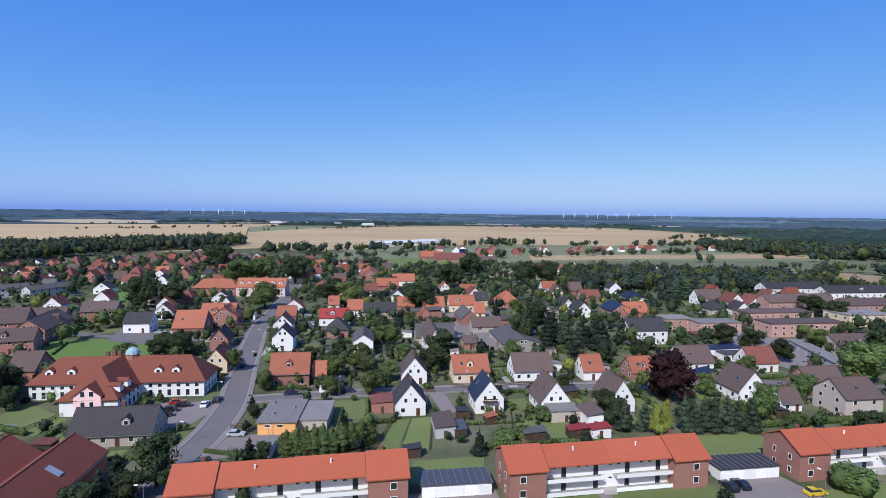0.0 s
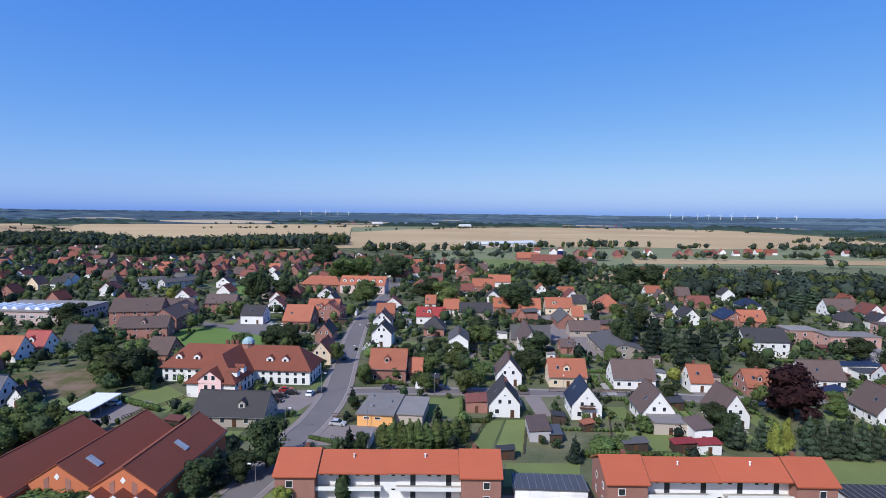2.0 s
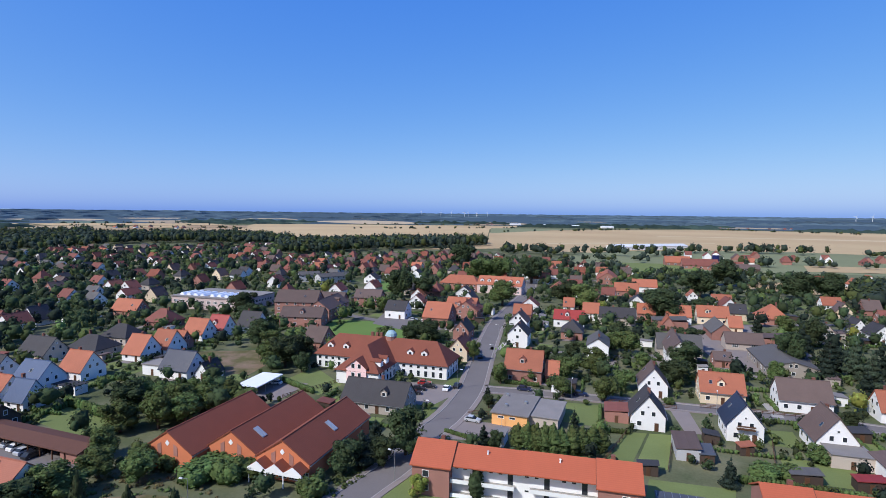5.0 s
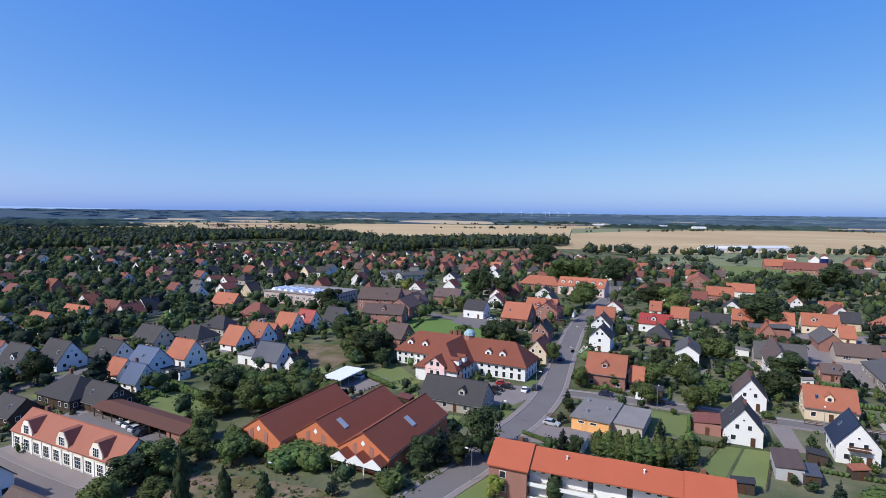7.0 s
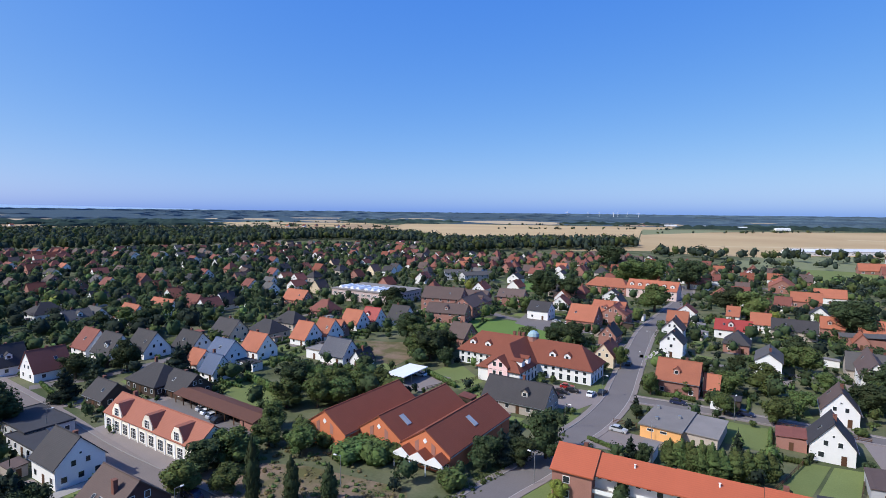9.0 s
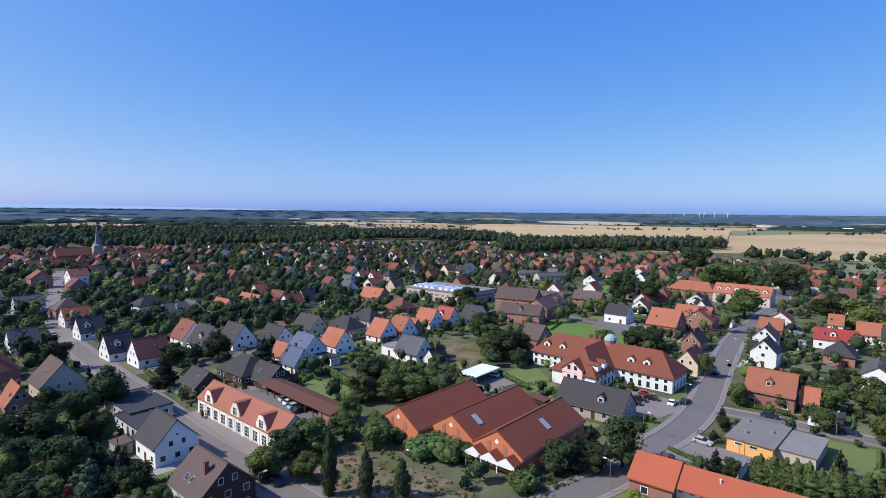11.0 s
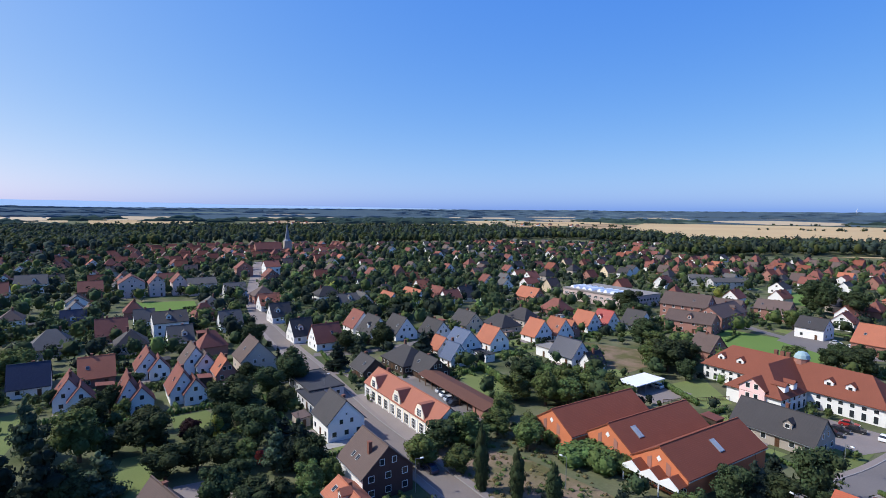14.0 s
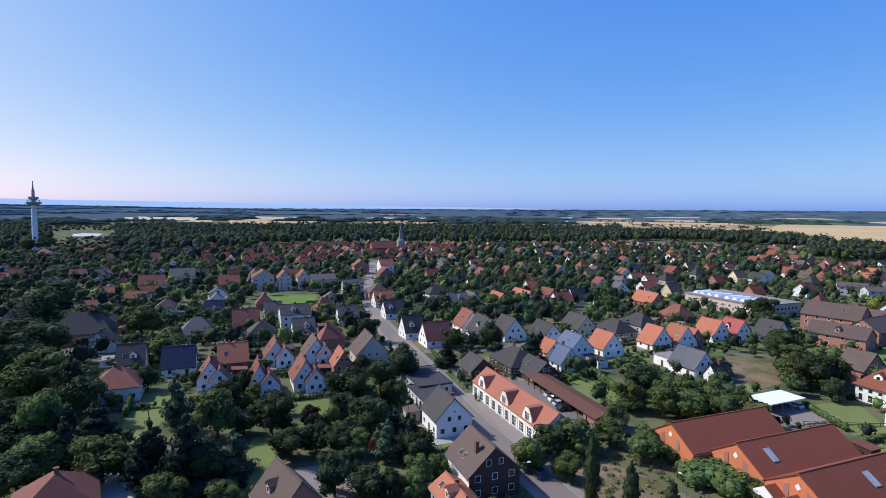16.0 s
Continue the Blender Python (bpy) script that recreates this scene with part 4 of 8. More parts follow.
def radio_tower(x, y):
    ob = thing("radio_tower", pose(x, y, 0), "tall pale concrete radio tower with a round platform", "tower")
    part("shaft", Shape().tube(0, 0, 0, 56, 3.6, 2.6, 16).mesh("shaft", material("pale_concrete", (0.62, 0.62, 0.62), 0.9, 0.1)), ob)
    part("platform", Shape().tube(0, 0, 56, 58, 4.4, 8.4, 16).tube(0, 0, 58, 60, 8.4, 8.4, 16).mesh("platform", CONCRETE), ob, "round concrete platform")
    part("upper_platform", Shape().tube(0, 0, 62, 64, 3.0, 5.6, 16).tube(0, 0, 64, 66.5, 5.6, 5.6, 16).mesh("upper_platform", CONCRETE), ob)
    part("mast", Shape().tube(0, 0, 58, 76, 2.0, 1.6, 10).tube(0, 0, 76, 86, 1.1, 0.4, 8).mesh("mast", STEEL), ob, "slim antenna mast")
    for n in range(8):
        a = 0.785 * n
        part("dish", Shape().tube(0, 0, -0.5, 0.5, 1.1, 1.1, 10).mesh("dish", WHITEWOOD), ob, "white dish aerial", Matrix.Translation((6.6 * math.cos(a), 6.6 * math.sin(a), 61.4)) @ Matrix.Rotation(a, 4, "Z") @ Matrix.Rotation(1.57, 4, "Y"))


radio_tower(-790.0, -342.0)


def water_tower(x, y):
    ob = thing("silo", pose(x, y, 0), "dark blue farm silo with white dome", "silo")
    part("shell", Shape().tube(0, 0, 0, 14.0, 3.4, 3.4, 14).mesh("shell", material("dark_blue_enamel", (0.015, 0.022, 0.11), 0.35, 0.1)), ob)
    part("dome", Shape().tube(0, 0, 14.0, 15.2, 3.4, 2.4, 14).tube(0, 0, 15.2, 16.0, 2.4, 0.4, 14).mesh("dome", WHITEWOOD), ob, "white dome")


water_tower(23.3, 626)


def long_barn(x, y, heading, w, d, e, r, roof, wall, label):
    ob = thing("barn", pose(x, y, 0, 0, 0, heading), label, "barn")
    part("wall", wall_shape(w, d, e, r, "x").mesh("wall", WALL[wall]), ob)
    part("roof", roof_shape(w, d, e, r, "x").mesh("roof", ROOF[roof]), ob)
    for n in range(int(w / 7)):
        put_window(ob, "s", -w / 2 + 3.5 + 7 * n, 1.2, 0, d / 2, 2.4, 1.6, panes=False)


WHITE_SHEET = material("roof_white_sheet", (0.62, 0.63, 0.64), 0.6, 0.12, 0.05, 1)
ROOF["white"] = WHITE_SHEET
for q in range(3):
    long_barn(-98 + 34 * q, 888 + 33 * q, 42, 46, 24, 5.5, 8.5, "white", "white", "long white factory hall beside the fields")
long_barn(12.5, 271.0, 100, 18, 9, 3.4, 7.2, "grey", "brick", "grey-roofed brick barn in a farmyard")
take(12.5, 271.0, 100, 18, 9, 1.0)
long_barn(20.5, 250.9, 10, 14, 8, 3.0, 6.4, "brown", "beige", "low brown-roofed farm building in a yard")
take(20.5, 250.9, 10, 14, 8, 1.0)
long_barn(8, 612, 10, 34, 14, 4, 10, "maroon", "brick", "long red-roofed farm barn")
long_barn(-14, 640, 14, 26, 12, 4, 10, "orange", "brick", "long orange-roofed farm barn")
long_barn(46, 606, 4, 30, 12, 3.4, 7, "brown", "wood", "low dark farm shed in a yard")
for q in range(4):
    long_barn(-320 - 150 * q, 2300 + 60 * q, 30, 50, 20, 6, 9, "white", "white", "far white barn beyond the fields")
long_barn(-640, -270, 20, 46, 14, 5, 9, "maroon", "brick", "long red-roofed hall near the tower")
long_barn(-620, 40, 12, 26, 11, 5, 10, "maroon", "white", "large red-roofed house of the old town")


def wind_turbine(m):
    ob = thing("wind_turbine", m, "slender white wind turbine on the horizon", "wind turbine", "wind turbines on the horizon")
    part("mast", Shape().tube(0, 0, 0, 62, 1.5, 0.9, 8).mesh("mast", WHITEWOOD), ob)
    part("nacelle", Shape().box(-1.2, -2.4, 61, 1.2, 2.4, 63.4).mesh("nacelle", WHITEWOOD), ob)
    for n in range(3):
        part("blade", Shape().prism([(-0.8, 0), (0.8, 0), (0.2, 18), (-0.2, 18)], -3.5, -3.1, "y").mesh("blade", WHITEWOOD), ob, "", pose(0, 0, 62.2) @ Matrix.Rotation(2.094 * n + 0.5, 4, "Y"))
    return ob


first = wind_turbine(pose(-4200 * math.sin(radians(22.6)), 4200 * math.cos(radians(22.6)), 0, 0, 0, 20))
for b in (20.2, 21.3, 22.2, 24.0, 25.1, 27.2, -12.6, -13.7, -15.0, -16.0, -17.0, -17.9, -19.0, -20.0, -21.5, -23.0):
    copy_thing(first, pose(-4250 * math.sin(radians(b)), 4250 * math.cos(radians(b)), 0, 0, 0, b))


# ---- vehicles ----
PAINT = {k: material("car_paint_" + k, c, 0.28, 0.04, spec=0.6, per_object=0.0) for k, c in
         {"white": (0.75, 0.75, 0.76), "silver": (0.42, 0.43, 0.45), "black": (0.015, 0.016, 0.02), "navy": (0.015, 0.022, 0.06), "red": (0.32, 0.015, 0.015), "yellow": (0.6, 0.4, 0.02), "blue": (0.02, 0.05, 0.28)}.items()}
TYRE = material("tyre_rubber", (0.02, 0.02, 0.02), 0.9, 0.2)
LAMP_GLASS = material("headlight_glass", (0.7, 0.7, 0.72), 0.15, 0.05)


def car(x, y, heading, paint, where, van=False):
    """heading: which way its nose points, from +x."""
    ob = thing("car", pose(x, y, 0.07, 0, 0, heading), f"{paint} parked {'van' if van else 'car'} {where}", "van" if van else "car", "parked cars")
    top = 1.9 if van else 1.43
    low = [(-2.15, 0.25), (2.1, 0.25), (2.15, 0.62), (1.95, 0.82), (0.95, 0.93), (-1.9, 0.95), (-2.15, 0.8)]
    part("body", Shape().prism([(q, z) for q, z in low], -0.86, 0.86, "y").mesh("body", PAINT[paint]), ob)
    cab = [(-1.85, 0.93), (0.95, 0.92), (0.25, top - 0.04), (-0.1, top), (-1.3, top - 0.02)]
    g = part("cabin_glass", Shape().prism(cab, -0.74, 0.74, "y").mesh("cabin_glass", GLASS), ob, "dark glazed cabin")
    part("roof_panel", Shape().prism([(-1.34, top - 0.05), (0.25, top - 0.06), (-0.1, top + 0.03), (-1.25, top + 0.02)], -0.76, 0.76, "y").mesh("roof_panel", PAINT[paint]), g)
    for sx in (-1.35, 1.35):
        for sy in (-0.8, 0.8):
            w = part("wheel", Shape().tube(0, 0, -0.1, 0.1, 0.31, 0.31, 12).mesh("wheel", TYRE), ob, "", pose(sx, sy, 0.31, 90, 0, 0))
            part("rim", Shape().tube(0, 0, -0.11, 0.11, 0.18, 0.18, 8).mesh("rim", STEEL), w)
    for sy in (-0.62, 0.62):
        part("headlight", Shape().box(2.02, sy - 0.18, 0.58, 2.16, sy + 0.18, 0.72).mesh("headlight", LAMP_GLASS), ob)
    take(x, y, heading, 4.6, 2.2)
    return ob


car(-50.0, 128.4, 2, "silver", "on the paved forecourt")
car(-66.6, 148.6, 100, "white", "before the hotel")
car(-64.6, 152.2, 95, "black", "before the hotel")
car(-72.2, 147.6, 20, "black", "on the hotel car park")
car(-74.0, 144.0, 20, "black", "on the hotel car park")
car(-73.6, 140.4, 20, "black", "on the hotel car park")
car(-75.0, 150.0, 20, "red", "on the hotel car park")
car(-116.9, 129.0, 190, "white", "under the white carport")
car(-45.0, 158.6, 8, "navy", "at the side street")
car(-28.6, 161.6, 8, "navy", "at the side street")
car(-97.6, 45.4, 187, "navy", "on the old street")
car(-96.2, 37.4, 187, "blue", "beside a brick house")
car(58.6, 105.6, 100, "black", "in the garage yard")
car(61.4, 106.4, 100, "black", "in the garage yard")
car(74.6, 103.4, 10, "yellow", "near the garage yard")
car(-112.5, -33.6, 30, "silver", "on a concrete drive")
car(-70.6, 188.0, 104, "black", "on the main street")
car(-136.0, 67.6, 95, "white", "under the long shed")
car(-132.4, 67.2, 95, "silver", "under the long shed")
car(-128.8, 66.8, 95, "black", "under the long shed")
car(-139.4, 67.9, 95, "silver", "under the long shed")
car(-119.0, 236.0, 10, "white", "on the school yard")
car(-126.0, 238.0, 10, "silver", "on the school yard")
car(-116.0, 226.0, 10, "red", "on the school yard")
car(108.0, 216.0, 10, "silver", "beside the flat garages")
car(127.0, 226.0, 80, "white", "between the garage rows")
car(164.0, 262.0, 80, "black", "before the brick terraces")
car(168.0, 266.0, 80, "silver", "before the brick terraces")
car(172.0, 262.0, 80, "white", "before the brick terraces")


def caravan(x, y, heading):
    ob = thing("caravan", pose(x, y, 0.07, 0, 0, heading), "white parked caravan at the side street", "caravan")
    part("body", Shape().prism([(-2.3, 0.5), (2.2, 0.5), (2.4, 1.2), (2.1, 2.5), (-2.1, 2.55), (-2.4, 1.3)], -1.05, 1.05, "y").mesh("body", PAINT["white"]), ob)
    for q in (-1.2, 0.6):
        part("window", Shape().box(q - 0.45, -1.08, 1.4, q + 0.45, -1.05, 2.0).mesh("window", GLASS), ob)
    for sy in (-0.9, 0.9):
        part("wheel", Shape().tube(0, 0, -0.1, 0.1, 0.32, 0.32, 12).mesh("wheel", TYRE), ob, "", pose(0, sy, 0.32, 90, 0, 0))
    part("drawbar", Shape().box(2.2, -0.06, 0.45, 3.4, 0.06, 0.55).mesh("drawbar", STEEL), ob)


caravan(-34.6, 160.6, 8)


# ---- street lamps ----
def street_lamp(x, y, heading):
    ob = thing("street_lamp", pose(x, y, 0, 0, 0, heading), "grey steel street lamp beside the street", "street lamp", "street lamps")
    part("pole", Shape().tube(0, 0, 0, 6.6, 0.08, 0.05, 8).mesh("pole", STEEL), ob)
    a = part("arm", Shape().box(0, -0.03, 6.5, 1.2, 0.03, 6.58).mesh("arm", STEEL), ob)
    part("lamp_head", Shape().prism([(0.9, 6.44), (1.6, 6.44), (1.55, 6.62), (0.95, 6.62)], -0.14, 0.14, "y").mesh("lamp_head", WHITEWOOD), a, "pale lamp head")


for x, y, h in ((-60.8, 121, 0), (-52.4, 92, 180), (-63.6, 150, 0), (-64.0, 184, 180), (-74.0, 219, 180), (-91.0, 39.4, 90), (-79.8, 65.8, 200), (-150, 35.6, 90), (-190, 33, 90), (-232, 38, 270), (-30, 155.4, 90), (8, 162, 90), (74.0, 100.0, 120)):
    street_lamp(x, y, h)


# ---- fences ----
def fence(x0, y0, x1, y1, height, mat, label, gap=2.4):
    a, b = Vector((x0, y0, 0)), Vector((x1, y1, 0))
    d = b - a
    n = max(1, int(d.length / gap))
    ob = thing("fence", pose(x0, y0, 0, 0, 0, math.degrees(math.atan2(d.y, d.x))), label, "fence", "garden fences")
    pm = Shape().box(-0.05, -0.05, 0, 0.05, 0.05, height).mesh("post", mat)
    for i in range(n + 1):
        part("post", pm, ob, "", pose(d.length * i / n, 0, 0))
    for z in (height * 0.3, height * 0.6, height * 0.92):
        part("rail", Shape().box(0, -0.03, z - 0.06, d.length, 0.03, z + 0.06).mesh("rail", mat), ob)


for q in ((-2.6, 121, -2.2, 144), (-15.6, 119, -12.2, 142), (5.5, 126, 6.8, 150), (17.8, 126, 19.6, 150), (-53.2, 133, -47.6, 134), (-22, 158.8, -2, 162), (4, 166.5, 30, 171), (-106, 120, -100, 140)):
    fence(*q, 1.2, DOORWOOD, "brown wooden garden fence")


# ---- the three apartment houses with balconies ----
ARCADE_ROOF = material("roof_salmon_clay", (0.275, 0.102, 0.064), 0.75, 0.2, 0.3, 5, 0.4, rows=0.2)
CREAM_WHITE = material("wall_cream_white_render", (0.74, 0.68, 0.56), 0.9, 0.1, 0.3, 4)
RIB = material("brown_roof_edge", (0.10, 0.045, 0.03), 0.8, 0.2)


def apartment_house(x, y, heading, length=42.0):
    """x, y lie under the middle of the ridge; two brick wings stand forward of a white middle with balconies."""
    ob = thing("apartment_house", pose(x, y, 0, 0, 0, heading), "two-storey brick apartment house with orange roof and white balconies", "apartment house", "apartment houses in a row")
    a, wing = length / 2, 7.4
    i = a - wing
    k = 3.0 / 5.6

    def up(yy):
        return 8.6 - k * abs(yy)

    for s in (-1, 1):
        c = s * (a - wing / 2)
        sec = [(-5.2, 0), (4.8, 0), (4.8, up(4.8)), (0, 8.55), (-5.2, up(5.2))]
        w = part("wing", Shape().prism(sec, -wing / 2, wing / 2, "x").mesh("wing", WALL["brick"]), ob, "red brick end wing", pose(c, 0, 0))
        r = 0.32
        sec = [(-5.7, up(5.7) + r - 0.05), (0, 8.6 + r - 0.05), (5.3, up(5.3) + r - 0.05), (5.3, up(5.3) + r + 0.2), (0, 8.85 + r), (-5.7, up(5.7) + r + 0.2)]
        part("wing_roof", Shape().prism(sec, -wing / 2 - 0.35, wing / 2 + 0.35, "x").mesh("wing_roof", ROOF["bright"]), ob, "", pose(c, 0, 0))
        part("bargeboard", Shape().prism([(-5.75, up(5.75) + r - 0.15), (0, 8.6 + r - 0.15), (0, 8.86 + r), (-5.75, up(5.75) + r + 0.21)], -0.04, 0.04, "x").mesh("bargeboard", RIB), ob, "", pose(c - s * (wing / 2 + 0.4), 0, 0))
        for z in (1.0, 3.7):
            put_window(ob, "s", c + 1.0 * s, z, 0, 5.2, 1.3, 1.4)
            for yy in (-2.6, 1.6):
                put_window(ob, "e" if s > 0 else "w", yy * s, z, a, 0, 0.9, 1.3)
        part("chimney", Shape().box(-0.4, 0.6, 7.4, 0.4, 1.3, 9.6).mesh("chimney", CHIMNEY), ob, "", pose(c - 1.0 * s, 0, 0))
    part("middle_wall", Shape().prism([(-2.7, 0), (4.5, 0), (4.5, up(4.5)), (0, 8.55), (-2.7, up(2.7))], -i, i, "x").mesh("middle_wall", WALL["white"]), ob, "white rendered middle")
    for n, (x0, x1, r) in enumerate(((-i, 0.0, 0.0), (0.0, i, 0.12))):
        sec = [(-4.7, up(4.7) + r), (0, 8.6 + r), (5.0, up(5.0) + r), (5.0, up(5.0) + r + 0.22), (0, 8.85 + r), (-4.7, up(4.7) + r + 0.22)]
        part("middle_roof", Shape().prism(sec, x0, x1 + 0.15 * n, "x").mesh("middle_roof", ROOF["bright"]), ob)
        part("roof_vent", Shape().tube(0, 0, 0, 0.7, 0.16, 0.12).tube(0, 0, 0.7, 0.8, 0.24, 0.05).mesh("roof_vent", WHITEWOOD), ob, "white vent", pose((x0 + x1) / 2, -1.6, up(1.6) + 0.2 + r))
    for z in (0.35, 3.1):
        for x0, x1 in ((-i, -1.4), (1.4, i)):
            part("balcony_slab", Shape().box(x0, -4.5, z - 0.2, x1, -2.7, z).mesh("balcony_slab", CONCRETE), ob, "concrete balcony slab")
            part("balcony_parapet", Shape().box(x0, -4.55, z - 0.22, x1, -4.47, z + 0.55).mesh("balcony_parapet", WHITEWOOD), ob, "white parapet")
            part("rail", Shape().box(x0, -4.54, z + 0.84, x1, -4.50, z + 0.9).mesh("rail", STEEL), ob, "steel rail")
        for n in range(8):
            xx = -i + (n + 0.5) * 2 * i / 8
            if n % 2:
                CACHE.setdefault(("bd",), Shape().box(-0.5, -0.05, 0, 0.5, 0.02, 2.1).mesh("balcony_door", GLASS))
                part("balcony_door", CACHE[("bd",)], ob, "dark glazed door", pose(xx - 0.6, -2.7, z + 0.02))
            else:
                for q in (-0.9, 0.9):
                    put_window(ob, "s", xx + q, z + 1.7, 0, 2.7, 0.9, 0.5)
    part("stair", Shape().box(-1.3, -4.6, 0, 1.3, -2.7, 0.4).box(-1.3, -5.2, 0, 1.3, -4.59, 0.2).mesh("stair", CONCRETE), ob, "concrete entrance steps")
    take(x, y, heading, length, 12, 1.5)


apartment_house(-27.5, 98.5, 10.5)
apartment_house(33.0, 107.7, 10)
apartment_house(94.5, 117.3, 10)
sheet("path", [(31.2, 103.4), (33.2, 103.7), (35.0, 96.0), (31.8, 95.5)], 0.09, PAVING, "grey slab path to the entrance", "path")


# ---- the three brick halls ----
OPAL = material("opal_glass", (0.30, 0.33, 0.37), 0.2, 0.05)


def hall(x, y, heading, lights, porch=False, w=12.4, d=27.0, eave=4.2, ridge=8.2):
    """x, y: the foot of the front gable's middle."""
    m = pose(x, y, 0, 0, 0, heading) @ pose(0, d / 2, 0)
    ob = thing("market_hall", m, "orange brick hall with brown tiled gable roof", "hall", "brick halls side by side")
    part("wall", wall_shape(w, d, eave, ridge, "y").mesh("wall", WALL["hall"]), ob)
    part("roof", roof_shape(w, d, eave, ridge, "y", 0.3, 0.25).mesh("roof", ROOF["hall"]), ob)
    part("medallion", Shape().prism([(-0.55, 5.9), (0, 5.3), (0.55, 5.9), (0, 6.6)], -d / 2 - 0.08, -d / 2 - 0.01, "y").mesh("medallion", WHITEWOOD), ob, "white diamond ornament")
    for s in (-1, 1):
        part("gable_band", Shape().prism([(s * 1.6, 3.4), (s * 2.6, 3.4), (s * 2.6, 5.3), (s * 1.6, 5.9)], -d / 2 - 0.06, -d / 2 - 0.01, "y").mesh("gable_band", WALL["brick"]), ob, "darker brick panel")
        a = s * (w / 2 + 0.36)
        part("gutter", Shape().prism([(a - 0.08, eave - 0.3), (a + 0.08, eave - 0.3), (a + 0.08, eave - 0.12), (a - 0.08, eave - 0.12)], -d / 2 - 0.2, d / 2 + 0.2, "y").mesh("gutter", STEEL), ob)
    slope = math.degrees(math.atan2(ridge - eave, w / 2))
    for at in lights:
        f = 0.5
        fr = part("skylight", Shape().box(-1.5, -0.8, 0, 1.5, 0.8, 0.16).mesh("skylight", STEEL), ob, "grey framed skylight", pose(w / 2 * (1 - f), at, eave + (ridge - eave) * f + 0.22, 0, slope, 0))
        for q in (-0.4, 0.4):
            part("pane", Shape().box(-1.38, q - 0.30, 0.16, 1.38, q + 0.30, 0.2).mesh("pane", OPAL), fr)
    if porch:
        y0 = -d / 2
        zig = [(-6.2, 2.6), (6.2, 2.6)] + [(6.2 - 12.4 * n / 6, 3.2 if n % 2 == 0 else 4.6) for n in range(7)]
        part("porch_fascia", Shape().prism(zig, y0 - 2.9, y0 - 2.75, "y").mesh("porch_fascia", WHITEWOOD), ob, "white zigzag porch board")
        for n in range(3):
            c = -4.13 + 4.13 * n
            part("porch_roof", Shape().prism([(c - 2.07, 3.25), (c, 4.65), (c + 2.07, 3.25), (c, 4.4)], y0 - 2.75, y0, "y").mesh("porch_roof", ROOF["hall"]), ob)
        for n in range(4):
            part("porch_post", Shape().box(-0.1, y0 - 2.85, 0, 0.1, y0 - 2.65, 2.6).mesh("porch_post", WHITEWOOD), ob, "white post", pose(-6 + 4 * n, 0, 0))
        for n in range(5):
            put_window(ob, "s", -5 + 2.5 * n, 0.5, 0, d / 2, 2.0, 2.0)
    take(x - math.sin(radians(heading)) * d / 2, y + math.cos(radians(heading)) * d / 2, heading, w, d, 1.0)


hall(-97.2, 75.4, 7, ())
hall(-85.7, 81.4, 7, (-8.0,))
hall(-73.0, 82.6, 7, (0.5,), porch=True)


